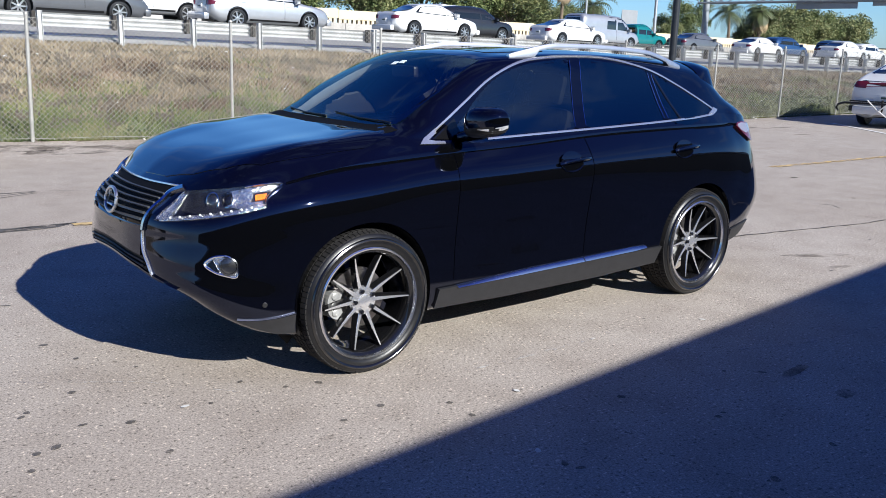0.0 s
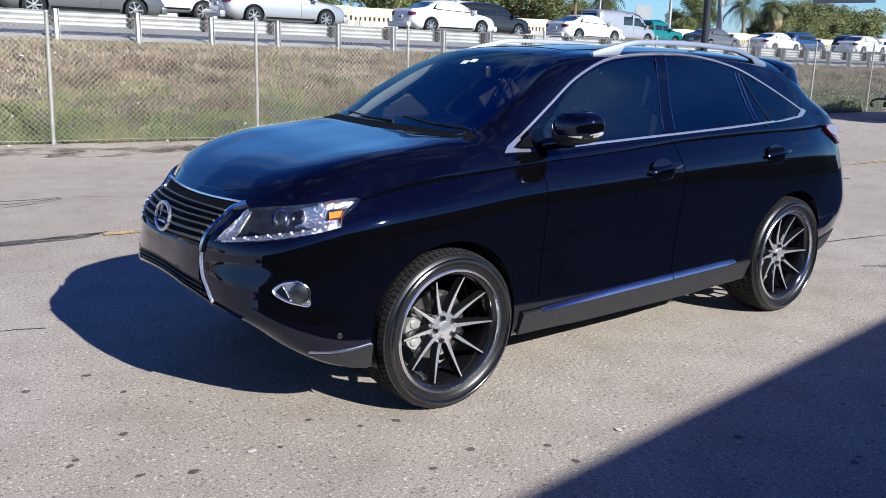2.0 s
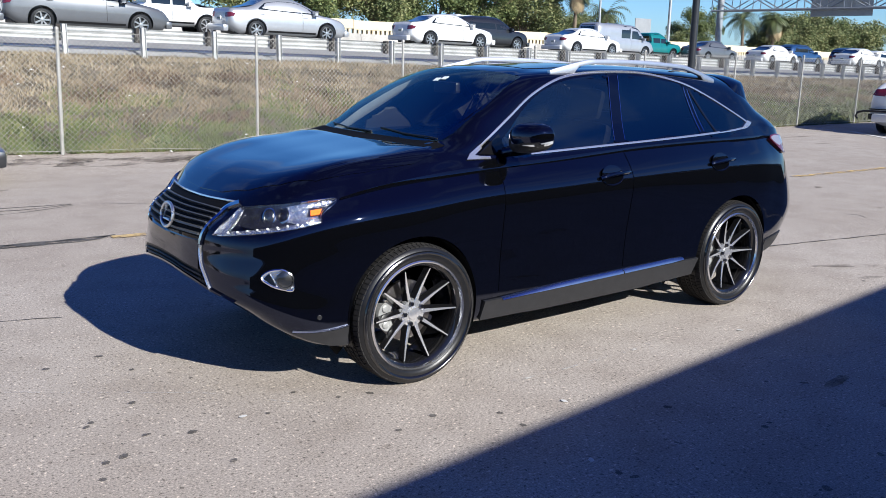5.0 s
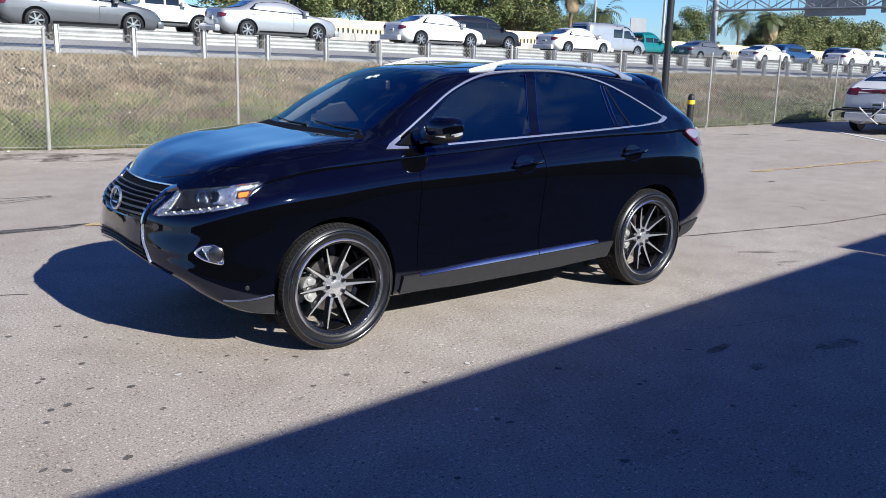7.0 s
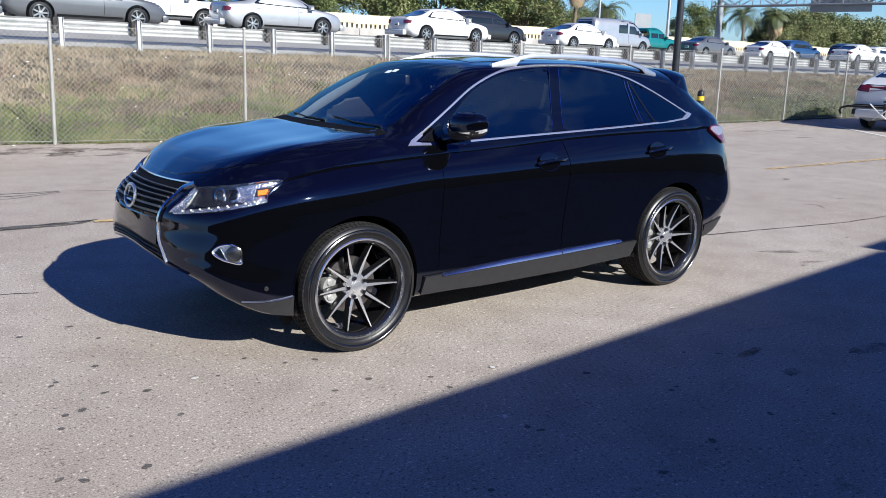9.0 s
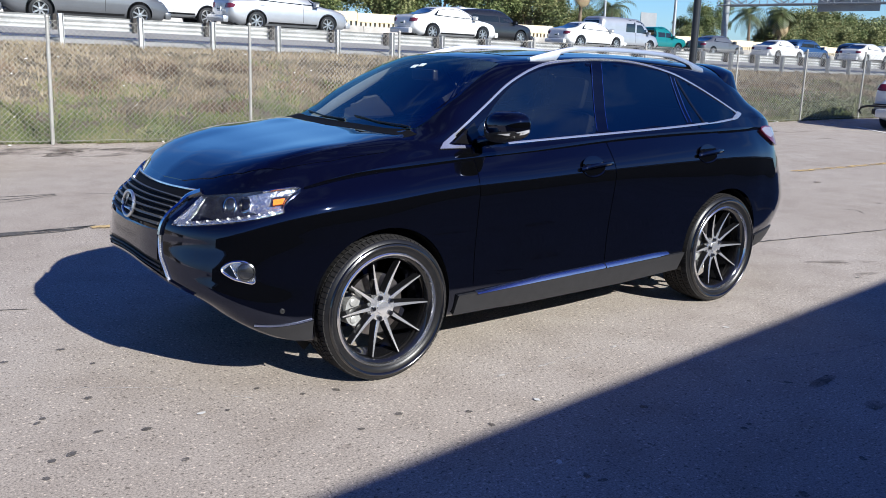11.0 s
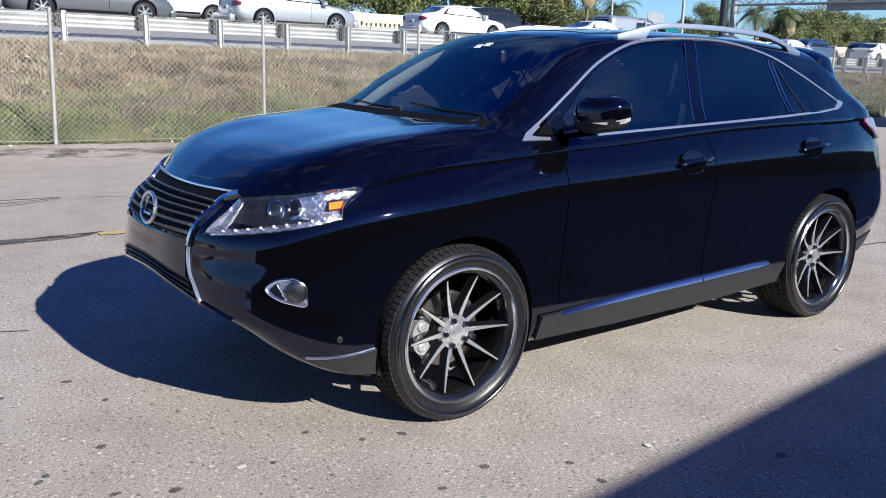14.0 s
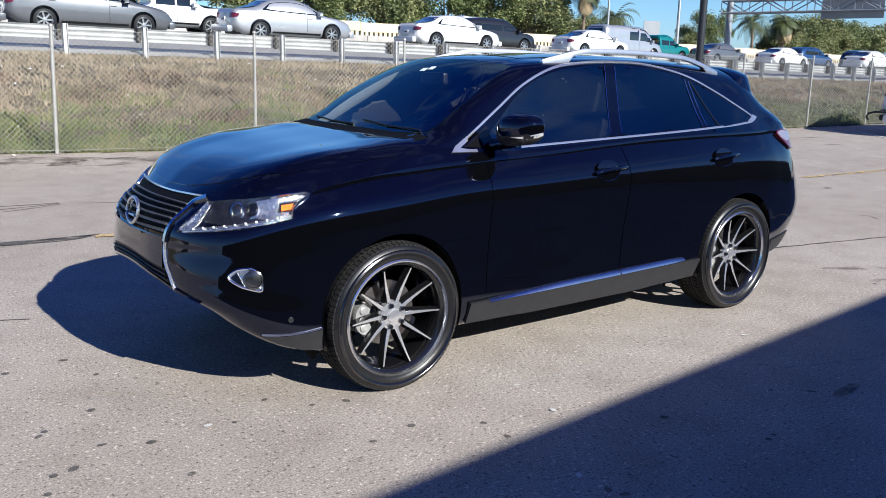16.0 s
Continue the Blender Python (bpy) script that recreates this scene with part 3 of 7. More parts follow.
HEIGHT = [
    [0.565, 0.54, 0.485, 0.40, 0.32, 0.275, 0.27, 0.265, 0.265, 0.27, 0.285, 0.30, 0.33, 0.35, 0.37, 0.38, 0.38],
    [0.60, 0.578, 0.53, 0.475, 0.42, 0.395, 0.39, 0.38, 0.38, 0.39, 0.40, 0.42, 0.44, 0.46, 0.47, 0.48, 0.48],
    [0.655, 0.645, 0.62, 0.60, 0.57, 0.57, 0.58, 0.58, 0.58, 0.59, 0.60, 0.61, 0.62, 0.63, 0.63, 0.63, 0.63],
    [0.73, 0.73, 0.725, 0.73, 0.75, 0.77, 0.79, 0.80, 0.80, 0.80, 0.80, 0.80, 0.80, 0.80, 0.79, 0.78, 0.78],
    [0.84, 0.84, 0.835, 0.85, 0.88, 0.91, 0.94, 0.965, 0.98, 0.99, 1.00, 1.01, 1.01, 1.00, 0.99, 0.97, 0.97],
    [0.925, 0.92, 0.905, 0.915, 0.965, 1.015, 1.085, 1.135, 1.16, 1.19, 1.22, 1.24, 1.255, 1.225, 1.16, 1.13, 1.12],
]
band = []
for s in range(17):
    px, py = PLAN[s]
    zb = HEIGHT[0][s]
    row = [(px - NORM[s].x * 0.30, 0.0, max(0.22, zb - 0.07))]
    if s in (0, 16):
        row[0] = (px * 0.93, 0.0, max(0.22, zb - 0.06))
    row.append((px - NORM[s].x * 0.22, max(0.0, py - NORM[s].y * 0.22), zb - 0.045))
    for l in range(6):
        row.append((px - NORM[s].x * INSET[l][s], max(0.0, py - NORM[s].y * INSET[l][s]), HEIGHT[l][s]))
    band.append(row)
BAND = refine(band, 12, 8)
EDGE = [r[-1] for r in BAND]  # shoulder line, front centre to rear centre


def edge_at(s):
    return EDGE[int(round(s * 12))]


def along_edge(s0, s1, n):
    return [edge_at(s0 + (s1 - s0) * i / (n - 1)) for i in range(n)]


def edge_x(x):
    best = min((p for p in EDGE if p[1] > 0.3), key=lambda p: abs(p[0] - x))
    return tuple(best)


top = [along_edge(3, 0, 7)]
for s, rows in (
    (4, ((-1.97, 0.705, 1.022), (-1.98, 0.63, 1.064), (-1.99, 0.56, 1.079), (-2.00, 0.47, 1.084), (-2.01, 0.30, 1.084), (-2.03, 0, 1.082))),
    (5, ((-1.70, 0.748, 1.092), (-1.70, 0.69, 1.155), (-1.70, 0.66, 1.162), (-1.70, 0.61, 1.165), (-1.71, 0.33, 1.159), (-1.74, 0, 1.152))),
    (6, ((-1.34, 0.768, 1.145), (-1.34, 0.722, 1.192), (-1.34, 0.695, 1.201), (-1.35, 0.645, 1.2035), (-1.36, 0.33, 1.2042), (-1.37, 0, 1.2025))),
):
    top.append([tuple(edge_at(s)), *rows])
top.append([tuple(edge_at(6.875)), (-1.12, 0.768, 1.172), (-1.15, 0.732, 1.202), (-1.17, 0.70, 1.214), (-1.19, 0.64, 1.2215), (-1.215, 0.33, 1.2215), (-1.24, 0, 1.2185)])
e = edge_at(7)
top.append([tuple(e), (-1.0, 0.766, 1.172), (-1.07, 0.73, 1.207), (-1.10, 0.68, 1.226), (-1.135, 0.50, 1.227), (-1.16, 0.25, 1.228), (-1.17, 0, 1.228)])
top.append([edge_x(-0.86), (-0.92, 0.765, 1.178), (-0.98, 0.738, 1.215), (-1.04, 0.668, 1.240), (-1.075, 0.44, 1.249), (-1.095, 0.22, 1.248), (-1.10, 0, 1.247)])
top.append([edge_x(-0.70), (-0.70, 0.755, 1.21), (-0.72, 0.718, 1.31), (-0.765, 0.665, 1.384), (-0.83, 0.46, 1.394), (-0.872, 0.23, 1.391), (-0.885, 0, 1.386)])
top.append([edge_x(-0.33), (-0.33, 0.745, 1.26), (-0.32, 0.672, 1.44), (-0.335, 0.602, 1.577), (-0.40, 0.44, 1.609), (-0.445, 0.22, 1.620), (-0.46, 0, 1.622)])
for x, zc, z4, y3, z3, y2, z2, z1 in ((0.0, 1.668, 1.640, 0.585, 1.612, 0.655, 1.47, 1.28), (0.4, 1.680, 1.652, 0.580, 1.625, 0.650, 1.49, 1.295), (0.9, 1.672, 1.644, 0.578, 1.612, 0.650, 1.48, 1.31), (1.4, 1.640, 1.612, 0.575, 1.565, 0.650, 1.455, 1.325), (1.8, 1.585, 1.555, 0.562, 1.490, 0.640, 1.415, 1.33)):
    top.append([edge_x(x), (x, 0.745 if x < 1.0 else 0.73 if x < 1.5 else 0.70, z1), (x, y2, z2), (x, y3, z3), (x, 0.44, z4 + 0.005), (x, 0.22, zc - 0.006), (x, 0, zc)])
top.append([edge_at(12.6), (1.95, 0.69, 1.300), (1.945, 0.625, 1.350), (1.94, 0.55, 1.405), (1.97, 0.44, 1.455), (1.99, 0.22, 1.490), (2.0, 0, 1.50)])
top.append([edge_at(13.3), (2.10, 0.685, 1.238), (2.105, 0.64, 1.265), (2.13, 0.575, 1.290), (2.17, 0.44, 1.318), (2.205, 0.22, 1.335), (2.215, 0, 1.34)])
top.append(along_edge(13.8, 16, 7))
TOP = refine(top, 9, 7)


def skin():
    b = bmesh.new()
    for net in (BAND, TOP):
        for sgn in (1, -1):
            vs = [[b.verts.new((p[0], sgn * p[1], p[2])) for p in r] for r in net]
            for i in range(len(vs) - 1):
                for j in range(len(vs[0]) - 1):
                    q = (vs[i][j], vs[i + 1][j], vs[i + 1][j + 1], vs[i][j + 1])
                    b.faces.new(q if sgn > 0 else q[::-1])
    bmesh.ops.remove_doubles(b, verts=b.verts, dist=0.004)
    bmesh.ops.dissolve_degenerate(b, dist=0.0008, edges=b.edges)
    bmesh.ops.recalc_face_normals(b, faces=b.faces)
    return b


whole = skin()
BVH = BVHTree.FromBMesh(whole)


def side_hit(x, z, sgn=-1):
    """Where the skin lies at x, z on one flank, with its outward normal."""
    loc, nor, _, _ = BVH.ray_cast(Vector((x, sgn * 3.0, z)), Vector((0, -sgn, 0)))
    if loc is None:
        return Vector((x, sgn * 0.5, z)), Vector((0, sgn, 0))
    return loc, nor if nor.y * sgn > 0 else -nor


def top_hit(x, y):
    loc, nor, _, _ = BVH.ray_cast(Vector((x, y, 4.0)), Vector((0, 0, -1)))
    if loc is None:
        return Vector((x, y, 1.0)), Vector((0, 0, 1))
    return loc, nor if nor.z > 0 else -nor


def front_hit(y, z):
    loc, nor, _, _ = BVH.ray_cast(Vector((-4.0, y, z)), Vector((1, 0, 0)))
    if loc is None:
        return Vector((-2.2, y, z)), Vector((-1, 0, 0))
    return loc, nor if nor.x < 0 else -nor


def rear_hit(y, z):
    loc, nor, _, _ = BVH.ray_cast(Vector((4.0, y, z)), Vector((-1, 0, 0)))
    if loc is None:
        return Vector((2.2, y, z)), Vector((1, 0, 0))
    return loc, nor if nor.x > 0 else -nor


def rounded(poly, per=6):
    """Closes a smooth outline through points."""
    n = len(poly)
    out = hermite([*poly[-2:], *poly, *poly[:2]], per)
    return [tuple(p) for p in out[2 * per:(2 + n) * per]]


def overlay(poly, hit, lift=0.003, thick=0.006, step=0.05, split=False):
    """A panel of the given outline laid on the skin, proud by lift, with a rim."""
    b = bmesh.new()
    vs = [b.verts.new((p[0], p[1], 0)) for p in poly]
    b.faces.new(vs)
    if split:
        bmesh.ops.triangulate(b, faces=list(b.faces))
    lo = [min(p[i] for p in poly) for i in (0, 1)]
    hi = [max(p[i] for p in poly) for i in (0, 1)]
    for i in (0, 1):
        n = max(1, int((hi[i] - lo[i]) / step))
        for k in range(1, n):
            no = Vector((1, 0, 0)) if i == 0 else Vector((0, 1, 0))
            co = no * (lo[i] + (hi[i] - lo[i]) * k / n)
            bmesh.ops.bisect_plane(b, geom=[*b.verts, *b.edges, *b.faces], plane_co=co, plane_no=no)
    nors = {}
    for v in list(b.verts):
        loc, nor = hit(v.co.x, v.co.y)
        v.co = loc + nor * lift
        nors[v] = nor
    faces = list(b.faces)
    rim = [e for e in b.edges if len(e.link_faces) == 1]
    inner = {}
    for e in rim:
        for v in e.verts:
            if v not in inner:
                inner[v] = b.verts.new(v.co - nors[v] * thick)
    for e in rim:
        a, c = e.verts
        f = b.faces.new((a, c, inner[c], inner[a]))
    # face the skin's way
    f0 = faces[len(faces) // 2]
    f0.normal_update()
    bmesh.ops.recalc_face_normals(b, faces=b.faces)
    f0.normal_update()
    v0 = f0.verts[0]
    if f0.normal.dot(nors[v0]) < 0:
        bmesh.ops.reverse_faces(b, faces=b.faces)
    return b


def strip(pts, hit, width, lift=0.006, thick=0.008, taper=None, ledge=0.0):
    """A raised trim strip along a line on the skin; width across it."""
    b = bmesh.new()
    n = len(pts)
    rows = []
    for i, p in enumerate(pts):
        a, c = pts[max(0, i - 1)], pts[min(n - 1, i + 1)]
        t = Vector((c[0] - a[0], c[1] - a[1])).normalized()
        w = width if taper is None else width * taper(i / (n - 1))
        row = []
        for o, l in ((-0.5, -thick * 0.6), (-0.42, lift * 0.75), (0.0, lift), (0.42, lift * 0.75), (0.5, -thick * 0.6)):
            loc, nor = hit(p[0] - t.y * w * o, p[1] + t.x * w * o)
            row.append(b.verts.new(loc + nor * (l - ledge * o if l > 0 else l)))
        rows.append(row)
    for r, q in zip(rows, rows[1:]):
        for j in range(4):
            b.faces.new((r[j], q[j], q[j + 1], r[j + 1]))
    b.faces.new(rows[0]), b.faces.new(rows[-1][::-1])
    bmesh.ops.recalc_face_normals(b, faces=b.faces)
    mid = rows[n // 2][2]
    mid.normal_update()
    loc, nor = hit(*pts[n // 2])
    if mid.normal.dot(nor) < 0:
        bmesh.ops.reverse_faces(b, faces=b.faces)
    return b


def inside(poly, x, y):
    c = False
    for (x0, y0), (x1, y1) in zip(poly, poly[1:] + poly[:1]):
        if (y0 > y) != (y1 > y) and x < (x1 - x0) * (y - y0) / (y1 - y0) + x0:
            c = not c
    return c


# outlines in the side view (x, z)
GLASS_F = [(-0.70, 1.21), (-0.60, 1.315), (-0.38, 1.475), (-0.12, 1.568), (0.12, 1.60), (0.31, 1.608), (0.195, 1.208), (-0.2, 1.19), (-0.66, 1.165)]
GLASS_R = [(0.405, 1.612), (0.58, 1.605), (0.85, 1.575), (1.035, 1.535), (1.04, 1.236), (0.7, 1.228), (0.295, 1.216)]
GLASS_Q = [(1.09, 1.515), (1.30, 1.435), (1.50, 1.355), (1.62, 1.295), (1.56, 1.262), (1.10, 1.24)]
SCREEN = [(-1.115, 0.0), (-1.11, 0.22), (-1.10, 0.42), (-1.08, 0.57), (-1.03, 0.64), (-0.73, 0.635), (-0.38, 0.545), (-0.42, 0.30), (-0.43, 0.0)]
SCREEN = SCREEN + [(x, -y) for x, y in SCREEN[-2:0:-1]]
AXLES = (-1.3705, 1.3705)
ARCH_R, WHEEL_Z = 0.408, 0.375

suv = thing("black_suv", pose(0, 0, 0), "glossy black SUV with large black and machined ten-spoke wheels", "car")

# arches and window openings are cut out of the skin
cutters = bmesh.new()
for ax in AXLES:
    for sgn in (-1, 1):
        r = lathe(cutters, [(ARCH_R, sgn * 0.60), (ARCH_R, sgn * 1.2)], 64, "y", Matrix.Translation((ax, 0, WHEEL_Z + 0.015)))
        cap(cutters, r[0]), cap(cutters, r[1])
bmesh.ops.recalc_face_normals(cutters, faces=cutters.faces)
cut_me, skin_me = bpy.data.meshes.new("cut"), bpy.data.meshes.new("skin")
cutters.to_mesh(cut_me), cutters.free()
whole.to_mesh(skin_me), whole.free()
cut_ob, skin_ob = new("cut", cut_me), new("skin", skin_me)
md = skin_ob.modifiers.new("arches", "BOOLEAN")
md.operation, md.object, md.solver = "DIFFERENCE", cut_ob, "EXACT"
bpy.context.view_layer.update()
cut_skin = bpy.data.meshes.new_from_object(skin_ob.evaluated_get(bpy.context.evaluated_depsgraph_get()))
body_bm = bmesh.new()
body_bm.from_mesh(cut_skin)
for ob in (cut_ob, skin_ob):
    bpy.data.objects.remove(ob)


def shrink(poly, k):
    cx, cy = sum(p[0] for p in poly) / len(poly), sum(p[1] for p in poly) / len(poly)
    return [(cx + (x - cx) * k, cy + (y - cy) * k) for x, y in poly]


holes = [shrink(rounded(g), 0.95) for g in (GLASS_F, GLASS_R, GLASS_Q)]
hole_ws = shrink(SCREEN, 0.96)
dead = []
for f in body_bm.faces:
    c = f.calc_center_median()
    if c.z > 1.16 and abs(c.y) > 0.5 and any(inside(h, c.x, c.z) for h in holes):
        dead.append(f)
    elif c.z > 1.17 and f.normal.z > 0.2 and inside(hole_ws, c.x, c.y):
        dead.append(f)
bmesh.ops.delete(body_bm, geom=dead, context="FACES")
part("body", body_bm, M_PAINT, suv, smooth=True)

for sgn in (-1, 1):
    def flank(x, z, sgn=sgn):
        return side_hit(x, z, sgn)

    for poly, nm in ((GLASS_F, "front_side_window"), (GLASS_R, "rear_side_window"), (GLASS_Q, "quarter_window")):
        p = part(nm, overlay(rounded(poly, 4), flank, 0.002, 0.003, 0.08), M_GLASS_FR if nm == "front_side_window" else M_GLASS_DK, suv, "dark tinted side glass", smooth=True)
        p.visible_shadow = False
    # chrome round the side windows
    arc = hermite([(-0.94, 1.165), (-0.80, 1.25), (-0.60, 1.37), (-0.38, 1.497), (-0.12, 1.589), (0.12, 1.62), (0.38, 1.631), (0.66, 1.624), (0.88, 1.594), (1.10, 1.545), (1.35, 1.447), (1.52, 1.362), (1.68, 1.276)], 5)
    part("window_trim", strip([tuple(p) for p in arc], flank, 0.014), M_TRIM, suv, "bright chrome window surround", smooth=True)
    low = hermite([(-0.50, 1.168), (0.0, 1.185), (0.6, 1.205), (1.2, 1.228), (1.5, 1.243), (1.66, 1.262), (1.705, 1.28)], 5)
    part("belt_trim", strip([tuple(p) for p in low], flank, 0.013), M_TRIM, suv, "bright chrome belt strip", smooth=True)
    tri = overlay([(-0.965, 1.155), (-0.93, 1.185), (-0.84, 1.235), (-0.84, 1.21), (-0.90, 1.175), (-0.86, 1.168), (-0.80, 1.165), (-0.80, 1.152)], flank, 0.007, 0.01, 0.05)
    part("window_trim_corner", tri, M_TRIM, suv, "chrome corner of the window surround", smooth=True)
    part("window_trim_tail", overlay([(1.55, 1.247), (1.66, 1.262), (1.712, 1.281), (1.665, 1.298), (1.645, 1.283), (1.60, 1.266)], flank, 0.007, 0.01, 0.04), M_TRIM, suv, "chrome rear corner of the window surround", smooth=True)
    sail = overlay([(-0.87, 1.18), (-0.70, 1.285), (-0.66, 1.165)], flank, 0.004, 0.006, 0.05)
    part("mirror_sail", sail, M_GLOSSBLK, suv, smooth=True)
    pill = overlay([(0.31, 1.618), (0.405, 1.622), (0.295, 1.205), (0.20, 1.202)], flank, 0.004, 0.006, 0.05)
    part("b_pillar", pill, M_PAINT, suv, "gloss black door pillar", smooth=True)
    pil2 = overlay([(1.035, 1.55), (1.085, 1.535), (1.095, 1.234), (1.04, 1.232)], flank, 0.004, 0.006, 0.05)
    part("c_pillar", pil2, M_PAINT, suv, "gloss black window divider", smooth=True)
    part("quarter_divider", strip([(1.095 + 0.125 * u, 1.525 - 0.29 * u) for u in np.linspace(0, 1, 8)], flank, 0.022, 0.007, 0.006), M_GLOSSBLK, suv, "black quarter window divider", smooth=True)
    # chrome lines that draw the glints on the pillar edges
    for line in ([(0.312, 1.605), (0.26, 1.41), (0.203, 1.212)], [(0.40, 1.605), (0.35, 1.41), (0.295, 1.215)], [(1.045, 1.53), (1.047, 1.38), (1.05, 1.24)], [(1.08, 1.52), (1.085, 1.38), (1.09, 1.24)]):
        part("pillar_glint", strip([tuple(p) for p in hermite(line, 5)], flank, 0.005, 0.007, 0.006), M_CHROME, suv, "thin bright pillar edge", smooth=True)
    # undercut character line from the headlamp to the tail lamp
    swage = hermite([(-1.77, 1.006), (-1.62, 1.037), (-1.42, 1.064), (-1.207, 1.083), (-0.885, 1.102), (-0.33, 1.123), (0.32, 1.155), (1.086, 1.172), (1.70, 1.176), (1.88, 1.174)], 6)
    part("character_line", strip([tuple(p) for p in swage], flank, 0.030, 0.009, 0.008, lambda u: min(1.0, 0.2 + 2.2 * u, 0.3 + 5 * (1 - u)), -0.014), M_PAINT, suv, "sharp body crease below the belt", smooth=True)

    # door skins, proud of the body by the shut line
    def arch_pts(ax, a0, a1, n, r=ARCH_R + 0.03):
        return [(ax + r * math.cos(math.radians(a0 + (a1 - a0) * i / n)), WHEEL_Z + 0.015 + r * math.sin(math.radians(a0 + (a1 - a0) * i / n))) for i in range(n + 1)]

    door_front = [(-0.80, 0.415), (-0.80, 0.70), (-0.79, 1.0), (-0.765, 1.145), (0.0, 1.168), (0.235, 1.174), (0.245, 1.0), (0.225, 0.7), (0.215, 0.43)]
    door_rear = [(0.222, 0.43), (0.232, 0.7), (0.252, 1.0), (0.242, 1.174), (0.8, 1.194), (1.20, 1.203), (1.32, 1.165), (1.36, 1.10), (1.30, 0.90)] + arch_pts(1.3705, 100, 172, 8)[1:] + [(0.92, 0.43)]
    for poly, nm in ((door_front, "front_door"), (door_rear, "rear_door")):
        d = part(nm, overlay(poly, flank, 0.0035, 0.006, 0.045, False), M_PAINT, suv, smooth=True)
        hx = 0.06 if nm == "front_door" else 1.125
        hz = 1.017 if nm == "front_door" else 1.042
        cup = [(hx + 0.092 * math.cos(a), hz + 0.052 * math.sin(a)) for a in np.linspace(0, 2 * math.pi, 24, endpoint=False)]
        def hollow(x, z, hz=hz, flank=flank):
            loc, nor = flank(x, z)
            return loc + nor * (0.008 + 0.012 * (z - hz) / 0.052), nor

        part("handle_cup", overlay(cup, hollow, 0.0055, 0.006, 0.03), M_PAINT, d, "dark handle recess", smooth=True)
        arc_ = [(hx + 0.094 * math.cos(a), hz + 0.054 * math.sin(a)) for a in np.linspace(math.pi * 1.02, math.pi * 1.95, 18)]
        part("cup_edge", strip(arc_, flank, 0.010, 0.009, 0.006), M_PAINT, d, "rolled edge of the handle recess", smooth=True)
        b = bmesh.new()
        pts = []
        for i in range(13):
            u = i / 12
            loc, nor = flank(hx - 0.105 + 0.26 * u, hz - 0.010 + 0.020 * u)
            pts.append(loc + nor * (0.012 + 0.026 * math.sin(math.pi * u) ** 0.6))
        tube(b, pts, 0.0125, 8)
        part("handle", b, M_PAINT, d, "body-coloured pull handle", smooth=True)
    # rocker cladding with its chrome strip
    rock = overlay([(-0.925, 0.27), (-0.905, 0.375), (-0.4, 0.378), (0.3, 0.387), (0.97, 0.397), (0.935, 0.29), (0.4, 0.268), (-0.4, 0.262)], flank, 0.018, 0.03, 0.08)
    part("rocker_cladding", rock, M_GREYPL, suv, "grey plastic sill cladding", smooth=True)
    line = hermite([(-0.78, 0.375), (-0.3, 0.392), (0.2, 0.402), (0.6, 0.412), (0.80, 0.418)], 6)
    SEAM = 0.22
    fore = [tuple(p) for p in line if p[0] < SEAM - 0.004]
    aft = [tuple(p) for p in line if p[0] > SEAM + 0.004]
    edge = np.interp(SEAM, [p[0] for p in line], [p[1] for p in line])
    part("sill_trim", strip([*fore, (SEAM - 0.004, edge)], flank, 0.028, 0.024, 0.02, lambda u: 0.35 + 0.65 * min(1, u * 2), 0.030), M_SILLTRIM, suv, "chrome sill strip", smooth=True)
    part("sill_trim", strip([(SEAM + 0.004, edge), *aft], flank, 0.028, 0.024, 0.02, lambda u: 1.0 if u < 0.7 else 1.0 - 0.5 * (u - 0.7) / 0.3, 0.030), M_SILLTRIM, suv, "chrome sill strip", smooth=True)
    # lower front bumper corner
    chin = overlay([(-2.04, 0.372), (-1.95, 0.366), (-1.85, 0.370), (-1.775, 0.38), (-1.775, 0.285), (-1.86, 0.29), (-1.95, 0.325)], flank, 0.012, 0.02, 0.05)
    part("bumper_chin", chin, M_GREYPL, suv, "grey plastic bumper corner", smooth=True)
    # silver strip that paints the sun's highlight along the cladding edge
    part("chin_highlight", strip([tuple(p) for p in hermite([(-2.04, 0.377), (-1.95, 0.371), (-1.85, 0.375), (-1.775, 0.385)], 4)], flank, 0.004, 0.014, 0.008), M_SATIN, suv, "bright upper edge of the bumper corner", smooth=True)
    rchin = overlay([(1.80, 0.32), (1.80, 0.42), (1.95, 0.44), (2.10, 0.455), (2.10, 0.37), (1.95, 0.345)], flank, 0.010, 0.02, 0.05)
    part("rear_bumper_corner", rchin, M_GREYPL, suv, "grey plastic bumper corner", smooth=True)
    # arch liners
    for ax in AXLES:
        b = bmesh.new()
        r = lathe(b, [(ARCH_R - 0.002, sgn * 0.90), (ARCH_R - 0.004, sgn * 0.56), (0.05, sgn * 0.56)], 40, "y", Matrix.Translation((ax, 0, WHEEL_Z + 0.015)))
        for f in [f for f in b.faces if f.calc_center_median().z < 0.24]:
            b.faces.remove(f)
        part("arch_liner", b, M_BLACKPL, suv, "black plastic wheel-arch liner")

# windscreen, rear window
ws = part("windscreen", overlay(SCREEN, top_hit, 0.003, 0.004, 0.08), M_GLASS_WS, suv, "lightly tinted windscreen", smooth=True)
ws.visible_shadow = False
HATCH = [(-0.44, 1.19), (-0.40, 1.38), (-0.34, 1.43), (0.0, 1.46), (0.34, 1.43), (0.40, 1.38), (0.44, 1.19)]
part("rear_window", overlay(HATCH, rear_hit, 0.003, 0.004, 0.08), M_GLOSSBLK, suv, "dark rear window glass", smooth=True)
